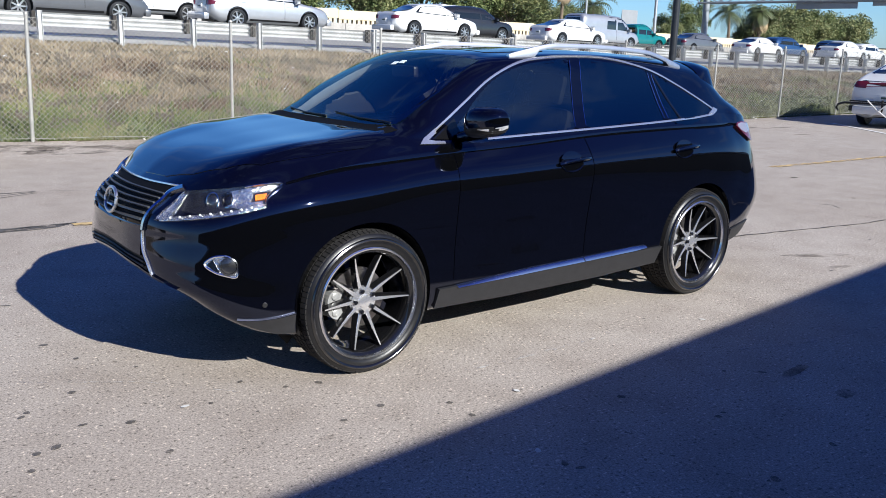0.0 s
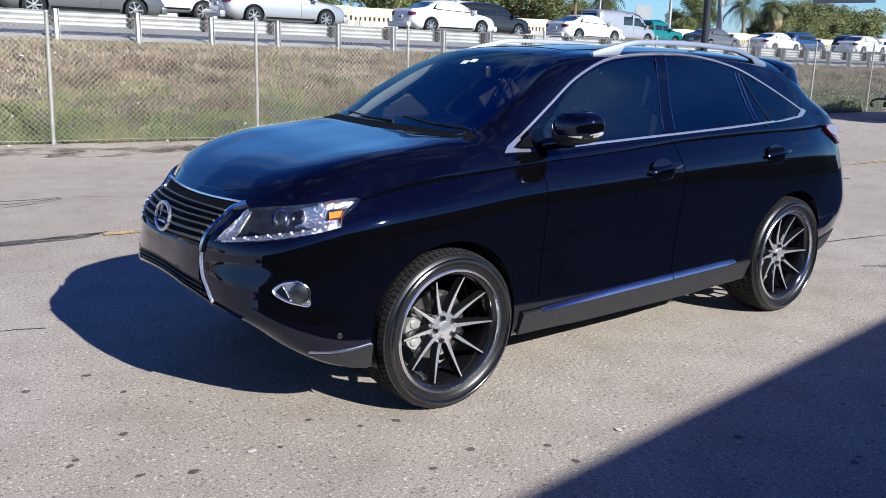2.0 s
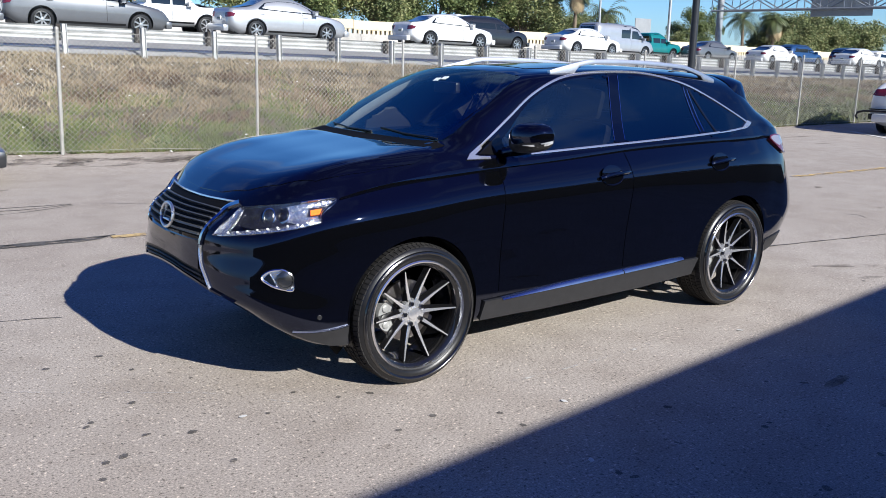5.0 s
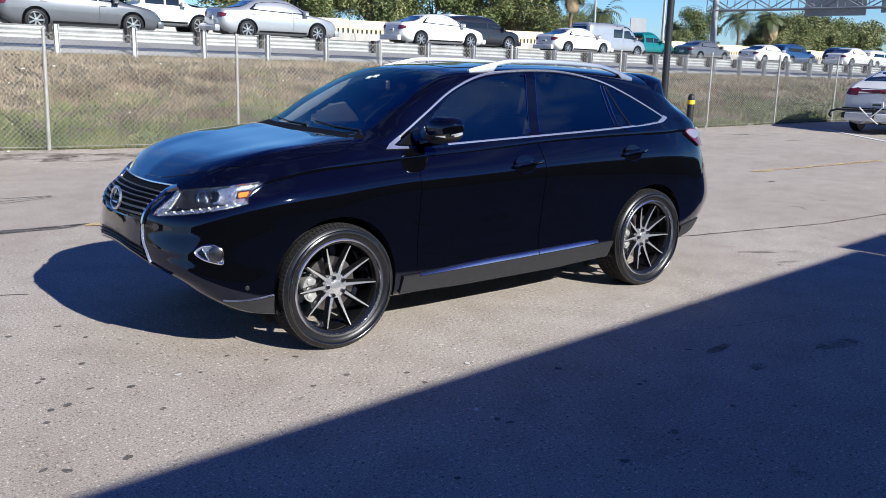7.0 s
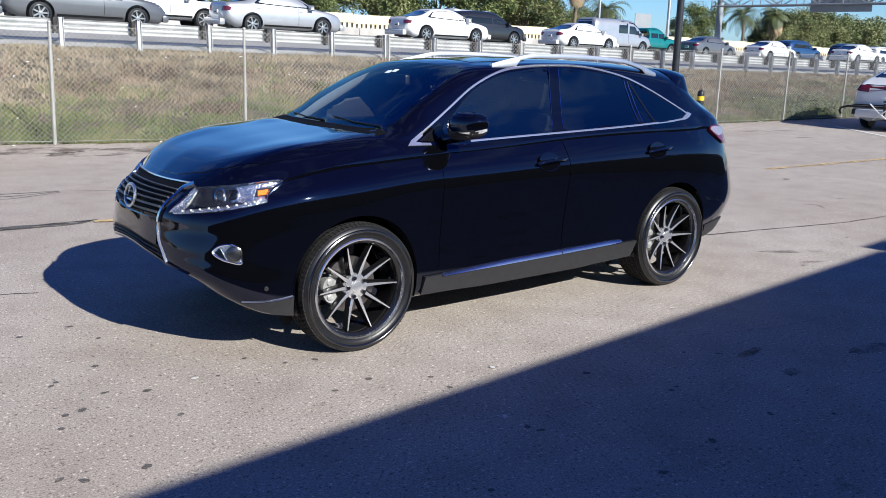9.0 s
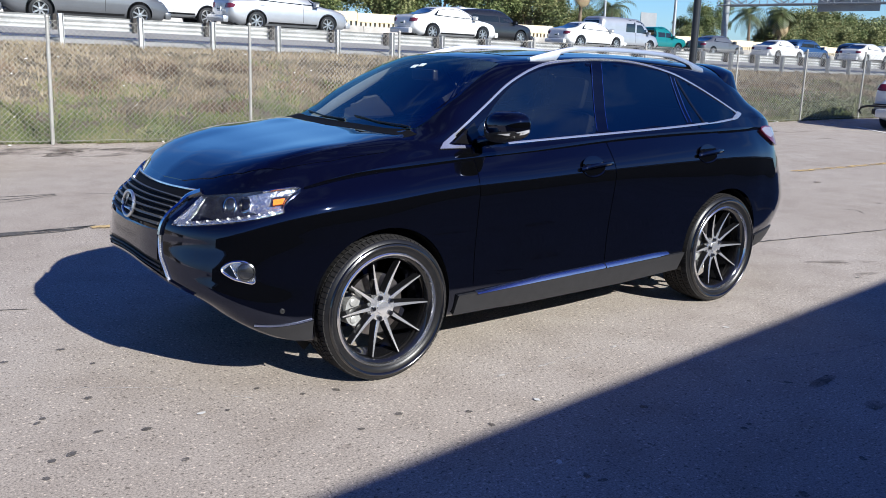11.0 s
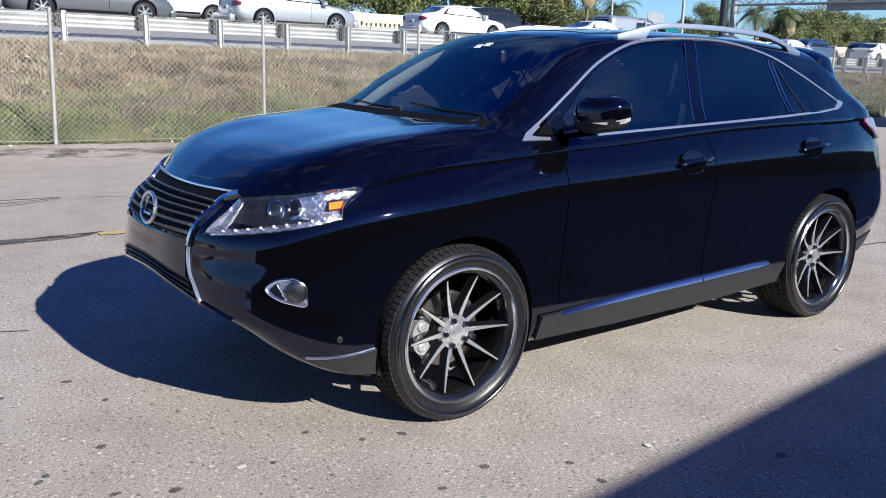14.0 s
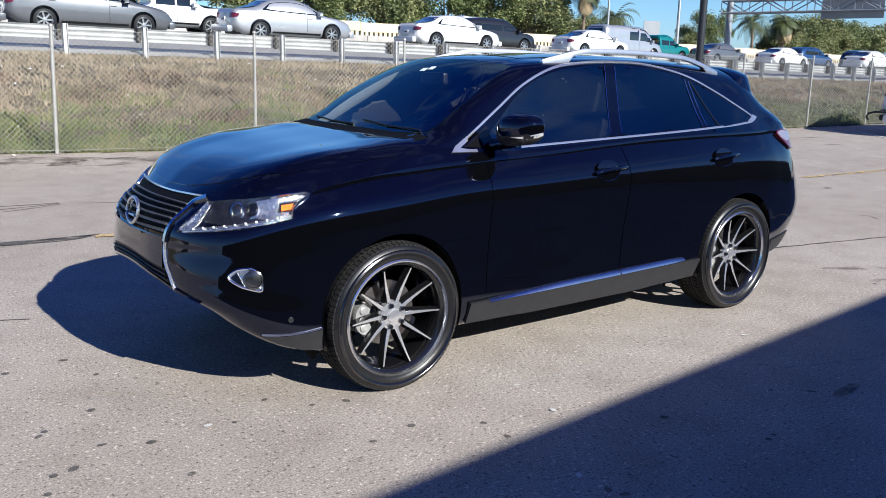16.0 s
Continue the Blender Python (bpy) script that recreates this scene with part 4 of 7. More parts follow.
# hood panel with its creases
HOOD = [(-2.17, 0.0), (-2.15, 0.25), (-2.085, 0.45), (-1.99, 0.60), (-1.85, 0.705), (-1.6, 0.748), (-1.3, 0.766), (-1.16, 0.748), (-1.165, 0.655), (-1.178, 0.44), (-1.195, 0.22), (-1.212, 0.0)]
HOOD = HOOD + [(x, -y) for x, y in HOOD[-2:0:-1]]
part("hood", overlay(HOOD, top_hit, 0.003, 0.006, 0.05), M_PAINT, suv, smooth=True)
COWL = [(-1.206, 0.0), (-1.189, 0.2), (-1.172, 0.41), (-1.159, 0.62), (-1.140, 0.70), (-1.05, 0.69), (-1.075, 0.58), (-1.095, 0.42), (-1.105, 0.2), (-1.11, 0.0)]
COWL = COWL + [(x, -y) for x, y in COWL[-2:0:-1]]
part("cowl", overlay(COWL, top_hit, 0.0015, 0.006, 0.06), M_GRILLE, suv, "black plastic cowl panel", smooth=True)
SUNROOF = [(-0.22, -0.40), (0.25, -0.42), (0.25, 0.42), (-0.22, 0.40)]
part("sunroof", overlay(SUNROOF, top_hit, 0.003, 0.004, 0.08), M_GLOSSBLK, suv, "gloss black sunroof glass", smooth=True)
# ---- SUV: lamps, grille, mirrors, rails, wheels, cabin ----
# grille: dark opening, slats, chrome surround, badge


def nose_hit(y, w):
    """The sloping nose, met along a falling line; w is the line's height at x = -2.3."""
    way = Vector((1, 0, -0.6)).normalized()
    loc, nor, _, _ = BVH.ray_cast(Vector((-2.3, y, w)) - way * 2.0, way)
    if loc is None:
        return Vector((-2.3, y, w)), -way
    return loc, nor if nor.dot(way) < 0 else -nor


SLIM = Matrix.Diagonal((0.72, 1.0, 1.0, 1.0))
GRILLE = [(-0.44, 1.062), (-0.25, 1.028), (0.0, 1.018), (0.25, 1.028), (0.44, 1.062), (0.395, 0.99), (0.385, 0.90), (0.372, 0.785), (0.0, 0.755), (-0.372, 0.785), (-0.385, 0.90), (-0.395, 0.99)]
part("grille_back", overlay(GRILLE, nose_hit, 0.004, 0.006, 0.05), M_GRILLE, suv, "dark grille opening", smooth=True)
for k in range(6):
    w = 0.80 + 0.036 * k
    half = 0.362 + 0.004 * k
    line = [(y, w + 0.004 - 0.024 * (1 - (y / half) ** 2)) for y in np.linspace(-half, half, 21)]
    part("grille_slat", strip(line, nose_hit, 0.016, 0.020, 0.018, None, 0.012), M_SLAT, suv, "dark grey grille slat", smooth=True)
line = [(y, 1.020 + 0.044 * abs(y / 0.45) ** 2.2) for y in np.linspace(-0.45, 0.45, 31)]
part("grille_top_trim", strip(line, nose_hit, 0.014, 0.014, 0.014), M_TRIM, suv, "chrome strip over the grille", smooth=True)
for sgn in (-1, 1):
    arm = hermite([(sgn * 0.458, 1.068), (sgn * 0.40, 1.01), (sgn * 0.39, 0.927), (sgn * 0.386, 0.847), (sgn * 0.377, 0.781), (sgn * 0.379, 0.723), (sgn * 0.404, 0.647), (sgn * 0.443, 0.592), (sgn * 0.474, 0.542)], 4)
    arm = [tuple(p) for p in arm]
    part("grille_shoulder", strip(arm[:19], nose_hit, 0.026, 0.018, 0.014, lambda u: 1.15 - 0.35 * u), M_CHROME, suv, "smoked chrome grille shoulder", smooth=True)
    part("grille_side_trim", strip(arm[17:], nose_hit, 0.012, 0.014, 0.012), M_TRIM, suv, "chrome spindle side of the grille", smooth=True)
PLATE = [(-0.392, 0.645), (-0.365, 0.785), (0.0, 0.775), (0.365, 0.785), (0.392, 0.645), (0.2, 0.668), (0.0, 0.676), (-0.2, 0.668)]
part("bumper_bar", overlay(PLATE, front_hit, 0.014, 0.016, 0.06), M_PAINT, suv, "glossy bumper bar between the grilles", smooth=True)
LOWER = [(-0.43, 0.568), (-0.398, 0.640), (-0.2, 0.662), (0.0, 0.670), (0.2, 0.662), (0.398, 0.640), (0.43, 0.568), (0.2, 0.602), (0.0, 0.616), (-0.2, 0.602)]
part("lower_grille", overlay(LOWER, front_hit, 0.004, 0.006, 0.06), M_BLACKPL, suv, "black lower intake", smooth=True)
for k in range(2):
    line = [(y, 0.628 + 0.020 * k - 0.20 * y * y) for y in np.linspace(-0.41, 0.41, 15)]
    part("intake_slat", strip(line, front_hit, 0.010, 0.016, 0.012), M_BLACKPL, suv, smooth=True)
lip = [(y, 0.606 - 0.23 * y * y) for y in np.linspace(-0.62, 0.62, 31)]
part("front_lip", strip(lip, front_hit, 0.022, 0.014, 0.012, taper=lambda u: 1.0 - 0.85 * abs(2 * u - 1) ** 5), M_PAINT, suv, "grey lower bumper lip", smooth=True)
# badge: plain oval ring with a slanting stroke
loc, nor = front_hit(0.0, 0.862)
b = bmesh.new()
ring = [Vector((loc.x - 0.034 + 0.20 * 0.062 * math.sin(a), 0.085 * math.cos(a), 0.862 + 0.062 * math.sin(a))) for a in np.linspace(0, 2 * math.pi, 33)]
tube(b, ring, 0.009, 8)
tube(b, [(loc.x - 0.026, 0.02, 0.91), (loc.x - 0.040, 0.03, 0.84), (loc.x - 0.040, -0.055, 0.84)], 0.008, 6)
part("badge", b, M_SATIN, suv, "chrome oval badge", smooth=True)


def flank_front(sgn):
    """The front corner seen along its diagonal: outline given by distance round the corner and height."""
    def hit(u, z):
        # u runs from the front (0) to the flank (1)
        way = Vector((math.cos(0.15 + 1.25 * u), -sgn * math.sin(0.15 + 1.25 * u), 0))
        aim = Vector((-1.62, sgn * 0.36, z))
        loc, nor, _, _ = BVH.ray_cast(aim - way * 3.0, way)
        if loc is None:
            return aim, -way
        return loc, nor if nor.dot(way) < 0 else -nor
    return hit


for sgn in (-1, 1):
    hit = flank_front(sgn)
    lamp = thing("headlamp", pose(0, 0, 0), "", "")
    for k in ("label", "category"):
        if k in lamp:
            del lamp[k]
    lamp.parent = suv
    lamp["label"] = "clear headlamp with projector, amber marker and a row of bright diodes"
    HL = [(-0.01, 0.818), (0.135, 0.831), (0.282, 0.846), (0.422, 0.862), (0.562, 0.879), (0.721, 0.904), (0.721, 0.937), (0.752, 0.965), (0.821, 0.992), (0.850, 1.004), (0.815, 1.010), (0.708, 1.008), (0.554, 0.998), (0.409, 0.984), (0.251, 0.968), (0.075, 0.950), (0.05, 0.925), (0.036, 0.892), (0.02, 0.857)]
    part("reflector_bowl", overlay(HL, hit, 0.002, 0.003, 0.06), M_BOWL, lamp, "grey lamp housing", smooth=True)
    cover = part("lens_cover", overlay(shrink(HL, 0.985), hit, 0.018, 0.018, 0.04), M_CLEAR, lamp, "clear polycarbonate cover", smooth=True)
    cover.visible_shadow = False
    part("amber_marker", overlay([(0.640, 0.933), (0.637, 0.957), (0.722, 0.964), (0.706, 0.939)], hit, 0.012, 0.012, 0.05), M_AMBER, lamp, "amber side marker", smooth=True)
    part("reflector", overlay([(0.44, 0.905), (0.42, 0.968), (0.56, 0.988), (0.71, 0.998), (0.80, 1.0), (0.81, 0.992), (0.74, 0.975), (0.62, 0.967), (0.61, 0.925), (0.69, 0.932), (0.70, 0.912), (0.55, 0.895)], hit, 0.008, 0.008, 0.05), M_REFLECT, lamp, "bright reflector", smooth=True)
    part("chrome_edge", strip([tuple(p) for p in hermite([(0.03, 0.828), (0.14, 0.839), (0.282, 0.854), (0.422, 0.870), (0.562, 0.887), (0.71, 0.911)], 4)], hit, 0.02, 0.012, 0.008), M_REFLECT, lamp, "bright lower reflector strip", smooth=True)
    for k in range(9):
        u = 0.10 + 0.065 * k
        z = 0.838 + 0.0072 * k + 0.0001 * k * k
        loc, nor = hit(u, z)
        b = bmesh.new()
        q = nor.to_track_quat("Z", "Y").to_matrix().to_4x4()
        lathe(b, [(0.0055, 0.008), (0.0055, 0.0125), (0.004, 0.0145), (0.001, 0.015)], 10, "z", Matrix.Translation(loc) @ q)
        part("diode", b, M_WHITELENS, lamp)
    for u, z, r in ((0.335, 0.920, 0.036), (0.445, 0.930, 0.032)):
        loc, nor = hit(u, z)
        loc = loc + nor * 0.009
        b = bmesh.new()
        q = nor.to_track_quat("Z", "Y").to_matrix().to_4x4()
        lathe(b, [(r * 1.1, 0.0), (r * 1.05, 0.006), (r * 0.9, 0.010), (r * 0.5, 0.0135), (0.001, 0.0145)], 20, "z", Matrix.Translation(loc) @ q @ SLIM)
        pj = part("projector", b, M_BOWL if r > 0.033 else M_GLOSSBLK, lamp, "round projector lens", smooth=True)
        b = bmesh.new()
        lathe(b, [(r * 1.30, 0.002), (r * 1.28, 0.011), (r * 1.16, 0.012), (r * 1.08, 0.006)], 20, "z", Matrix.Translation(loc) @ q @ SLIM)
        part("projector_ring", b, M_CHROME, pj, "bright projector ring", smooth=True)
    part("front_reflector", overlay([(-0.003, 0.824), (0.085, 0.834), (0.095, 0.862), (0.10, 0.938), (0.078, 0.942), (0.055, 0.922), (0.04, 0.892), (0.024, 0.857)], hit, 0.008, 0.008, 0.04), M_REFLECT, lamp, "bright front reflector", smooth=True)
    part("tip_trim", strip([tuple(p) for p in hermite([(0.715, 0.912), (0.718, 0.937), (0.748, 0.962), (0.815, 0.990), (0.842, 1.002), (0.812, 1.006), (0.71, 1.004), (0.56, 0.994)], 4)], hit, 0.011, 0.018, 0.010), M_CHROME, lamp, "chrome edge at the lamp tip", smooth=True)
    # fog lamp
    FOG = [(0.349, 0.647), (0.388, 0.676), (0.44, 0.686), (0.49, 0.682), (0.528, 0.654), (0.54, 0.583), (0.473, 0.59), (0.409, 0.608)]
    fog = part("fog_lamp", overlay(rounded(FOG, 3), hit, 0.008, 0.012, 0.04), M_REFLECT, suv, "bright metal fog lamp bezel", smooth=True)
    ring_ = rounded(shrink(FOG, 0.95), 4)
    part("bezel_edge", strip([*ring_, ring_[0]], hit, 0.012, 0.012, 0.01), M_CHROME, fog, "bright chrome bezel edge", smooth=True)
    part("bezel_flare", overlay(shrink([(0.365, 0.645), (0.40, 0.672), (0.45, 0.60), (0.41, 0.614)], 0.9), hit, 0.011, 0.006, 0.03), M_CHROME, fog, "chrome flare in the bezel", smooth=True)
    loc, nor = hit(0.490, 0.637)
    b = bmesh.new()
    q = nor.to_track_quat("Z", "Y").to_matrix().to_4x4()
    lathe(b, [(0.043, 0.006), (0.043, 0.015), (0.038, 0.017), (0.036, 0.011), (0.02, 0.016), (0.001, 0.017)], 20, "z", Matrix.Translation(loc) @ q)
    part("fog_lens", b, M_BOWL, fog, "round fog lens", smooth=True)
    # side repeater glint strip and parking sensor
    loc, nor = hit(0.70, 0.442)
    b = bmesh.new()
    q = nor.to_track_quat("Z", "Y").to_matrix().to_4x4()
    lathe(b, [(0.013, 0.0), (0.013, 0.004), (0.010, 0.006), (0.001, 0.006)], 14, "z", Matrix.Translation(loc) @ q)
    part("parking_sensor", b, M_BLACKPL, suv)

    # tail lamp
    def tail_hit(u, z, sgn=sgn):
        way = Vector((-math.cos(0.15 + 1.3 * u), -sgn * math.sin(0.15 + 1.3 * u), 0))
        aim = Vector((1.55, sgn * 0.35, z))
        loc, nor, _, _ = BVH.ray_cast(aim - way * 3.0, way)
        if loc is None:
            return aim, -way
        return loc, nor if nor.dot(way) < 0 else -nor

    TL = [(0.16, 1.13), (0.36, 1.175), (0.50, 1.188), (0.585, 1.180), (0.625, 1.160), (0.60, 1.128), (0.55, 1.09), (0.49, 1.055), (0.30, 1.03), (0.16, 1.03)]
    tl = part("tail_lamp", overlay(TL, tail_hit, 0.016, 0.02, 0.05), M_RED, suv, "red tail lamp with a clear upper band", smooth=True)
    part("clear_band", overlay([(0.28, 1.150), (0.42, 1.172), (0.53, 1.179), (0.59, 1.170), (0.612, 1.158), (0.588, 1.130), (0.535, 1.105), (0.44, 1.118), (0.28, 1.128)], tail_hit, 0.0195, 0.006, 0.05), M_PINKLENS, tl, "pale lens band", smooth=True)

    # door mirror
    mirror = part("door_mirror", bmesh.new(), M_PAINT, suv, "black door mirror with a chrome indicator strip")
    bm_ = bmesh.new()
    bmesh.ops.create_uvsphere(bm_, u_segments=28, v_segments=18, radius=1.0)
    for v in bm_.verts:
        x, y, z = v.co
        sx, sy, sz = math.copysign(abs(x) ** 0.75, x), math.copysign(abs(y) ** 0.74, y), math.copysign(abs(z) ** (0.76 if z > 0 else 0.62), z)
        if sx > 0:
            sx *= 0.45
        v.co = (-0.645 + (0.17 if sgn > 0 else 0.0) + 0.10 * sx + 0.03 * sy, sgn * (0.965 - (0.07 if sgn > 0 else 0.0) + 0.118 * sy), 1.280 + 0.082 * sz * (1 - 0.14 * sy) + 0.012 * sy)
    mirror_tree = BVHTree.FromBMesh(bm_)
    bm_.normal_update()
    # lower half in duller plastic, put in to darken the ground's reflection
    for f in bm_.faces:
        f.material_index = 1 if f.calc_center_median().z < 1.258 else 0
    mirror.data.materials.append(M_BLACKPL)
    bm_.to_mesh(mirror.data)
    bm_.free()
    for p in mirror.data.polygons:
        p.use_smooth = True
    b = bmesh.new()
    tube(b, [(-0.70, sgn * 0.79, 1.185), (-0.68, sgn * 0.85, 1.20), (-0.65, sgn * 0.93, 1.215)], 0.032, 10)
    part("mirror_arm", b, M_PAINT, mirror, smooth=True)
    def mirror_hit(a, z, sgn=sgn, tree=mirror_tree):
        way = Vector((1, -sgn, 0)).normalized()
        o = Vector((-0.645, sgn * 0.965, z)) + Vector((1, sgn, 0)).normalized() * a
        loc, nor, _, _ = tree.ray_cast(o - way, way)
        if loc is None:
            return o, -way
        return loc, nor if nor.dot(way) < 0 else -nor

    part("indicator", overlay([(-0.055, 1.245), (0.03, 1.239), (0.08, 1.244), (0.106, 1.256), (0.106, 1.272), (0.06, 1.262), (0.02, 1.253)], mirror_hit, 0.004, 0.006, 0.02), M_INDIC, mirror, "chrome and clear indicator wedge", smooth=True)
    b = bmesh.new()
    box(b, -0.598, -0.592, sgn * 0.965 - 0.075, sgn * 0.965 + 0.075, 1.238, 1.328, 0.002)
    part("mirror_glass", b, M_CHROME, mirror, "mirror glass")

    # roof rail
    rail = part("roof_rail", bmesh.new(), M_SATIN, suv, "satin silver roof rail")
    bm_ = bmesh.new()
    R = []
    for i in range(41):
        u = i / 40
        x = -0.16 + 1.63 * u
        base, nor = top_hit(x, sgn * 0.548)
        up = 0.010 + 0.055 * min(1, math.sin(math.pi * min(1, max(0, u))) * 1.6) ** 0.9
        R.append((x, sgn * 0.552, base.z + up, up))
    rows = []
    for i, (x, y, z, up) in enumerate(R):
        u = i / 40
        foot = u < 0.13 or u > 0.92
        h = up + 0.012 if foot else 0.024
        w = 0.015
        rows.append([bm_.verts.new((x, y + w * a, z + c)) for a, c in ((-1, -h), (-1, -0.006), (-0.6, 0.004), (0.6, 0.004), (1, -0.006), (1, -h))])
    for r, q in zip(rows, rows[1:]):
        for j in range(6):
            bm_.faces.new((r[j], r[(j + 1) % 6], q[(j + 1) % 6], q[j]))
    bm_.faces.new(rows[0][::-1]), bm_.faces.new(rows[-1])
    bmesh.ops.recalc_face_normals(bm_, faces=bm_.faces)
    bm_.to_mesh(rail.data)
    bm_.free()
    for p in rail.data.polygons:
        p.use_smooth = True
    rail.data.set_sharp_from_angle(angle=radians(50))

# rear spoiler
b = bmesh.new()
def spoil(u, v):
    y = -0.57 + 1.14 * u
    k = (y / 0.57) ** 2
    base, nor = top_hit(1.66, y)
    tip = 1.600 - 0.020 * k - 0.040 * k ** 3
    return Vector((1.66 + (0.33 - 0.17 * k * k) * v, y, (base.z + 0.006) * (1 - v) + tip * v + 0.012 * math.sin(math.pi * v)))
vs = grid(b, spoil, 20, 4)
geo = bmesh.ops.extrude_face_region(b, geom=list(b.faces))
for v in geo["geom"]:
    if isinstance(v, bmesh.types.BMVert):
        v.co.y *= 1.09
        v.co.z = min(v.co.z - 0.03, top_hit(v.co.x, v.co.y)[0].z - 0.006)
part("spoiler", b, M_PAINT, suv, "black roof spoiler", smooth=True, recalc=True)

# wipers
for y0, y1 in ((-0.62, -0.05), (-0.02, 0.52)):
    b = bmesh.new()
    pts = []
    for i in range(9):
        u = i / 8
        l, n = top_hit(-1.095 + 0.05 * u - 0.02 * (1 - abs(2 * u - 1)) + (0.05 if y0 < -0.3 else 0.0) * (1 - u), y0 + (y1 - y0) * u)
        pts.append(l + n * 0.010)
    tube(b, pts, 0.0048, 6)
    part("wiper", b, M_BLACKPL, suv, "black wiper blade")
l, n = top_hit(-0.60, 0.02)
for dx, dy in ((0.0, 0.0), (0.02, 0.055)):
    part("sticker", overlay([(-0.60 + dx - 0.014, 0.0 - dy - 0.026), (-0.60 + dx + 0.02, 0.0 - dy - 0.022), (-0.60 + dx + 0.016, -dy + 0.022), (-0.60 + dx - 0.018, -dy + 0.018)], top_hit, 0.0045, 0.001, 0.05), M_STICKER, suv, "small pale windscreen sticker")

# cabin
b = bmesh.new()
box(b, -1.10, -0.55, -0.66, 0.66, 0.75, 1.135, 0.05)
part("dashboard", b, M_INTERIOR, suv, "dark dashboard", smooth=True)
b = bmesh.new()
box(b, -0.95, 1.9, -0.78, 0.78, 0.42, 0.50)
part("cabin_floor", b, M_INTERIOR, suv)
for x, y in ((-0.05, -0.37), (-0.05, 0.37), (0.95, -0.37), (0.95, 0.37)):
    seat = part("seat", bmesh.new(), M_LEATHER, suv, "dark leather seat")
    b = bmesh.new()
    box(b, x - 0.28, x + 0.24, y - 0.25, y + 0.25, 0.52, 0.76, 0.06)
    box(b, -0.07, 0.07, y - 0.24, y + 0.24, 0.0, 0.60, 0.05, Matrix.Translation((x + 0.24, 0, 0.72)) @ Matrix.Rotation(radians(14), 4, "Y"))
    box(b, -0.05, 0.05, y - 0.13, y + 0.13, 0.62, 0.82, 0.04, Matrix.Translation((x + 0.24, 0, 0.72)) @ Matrix.Rotation(radians(14), 4, "Y"))
    b.to_mesh(seat.data)
    b.free()
    seat.data.materials.append(M_LEATHER) if not seat.data.materials else None
b = bmesh.new()
mw = Matrix.Translation((-0.47, -0.37, 1.06)) @ Matrix.Rotation(radians(-66), 4, "Y")
tube(b, [mw @ Vector((0.185 * math.cos(a), 0.185 * math.sin(a), 0)) for a in np.linspace(0, 2 * math.pi, 33)], 0.016, 8)
lathe(b, [(0.07, -0.02), (0.07, 0.02), (0.001, 0.03)], 16, "z", mw)
for a in (0, 2.2, -2.2):
    tube(b, [mw @ Vector((0, 0, 0)), mw @ Vector((0.18 * math.cos(a + math.pi), 0.18 * math.sin(a + math.pi), 0))], 0.014, 6)
part("steering_wheel", b, M_INTERIOR, suv, "dark steering wheel", smooth=True)
b = bmesh.new()
l, n = top_hit(-0.52, 0.0)
box(b, l.x - 0.02, l.x + 0.02, -0.12, 0.12, l.z - 0.12, l.z - 0.05, 0.015)
part("inside_mirror", b, M_BLACKPL, suv)


# lining inside the windscreen pillars and under the roof; pale to paint mirrored sky
for sgn in (-1, 1):
    b = bmesh.new()
    rows = []
    for i in range(9):
        u = i / 8
        a, _ = top_hit(-1.02 + 0.62 * u, sgn * (0.632 - 0.085 * u))
        c, _ = side_hit(-0.84 + 0.52 * u, 1.235 + 0.32 * u, sgn)
        rows.append([b.verts.new(a + Vector((0.02, -sgn * 0.015, -0.03))), b.verts.new((a + c) / 2 + Vector((0.02, -sgn * 0.03, -0.03))), b.verts.new(c + Vector((0.02, -sgn * 0.03, -0.01)))])
    for p, q in zip(rows, rows[1:]):
        for k in range(2):
            b.faces.new((p[k], p[k + 1], q[k + 1], q[k]))
    part("pillar_lining", b, M_LINING, suv, "pale fabric pillar lining", smooth=True)


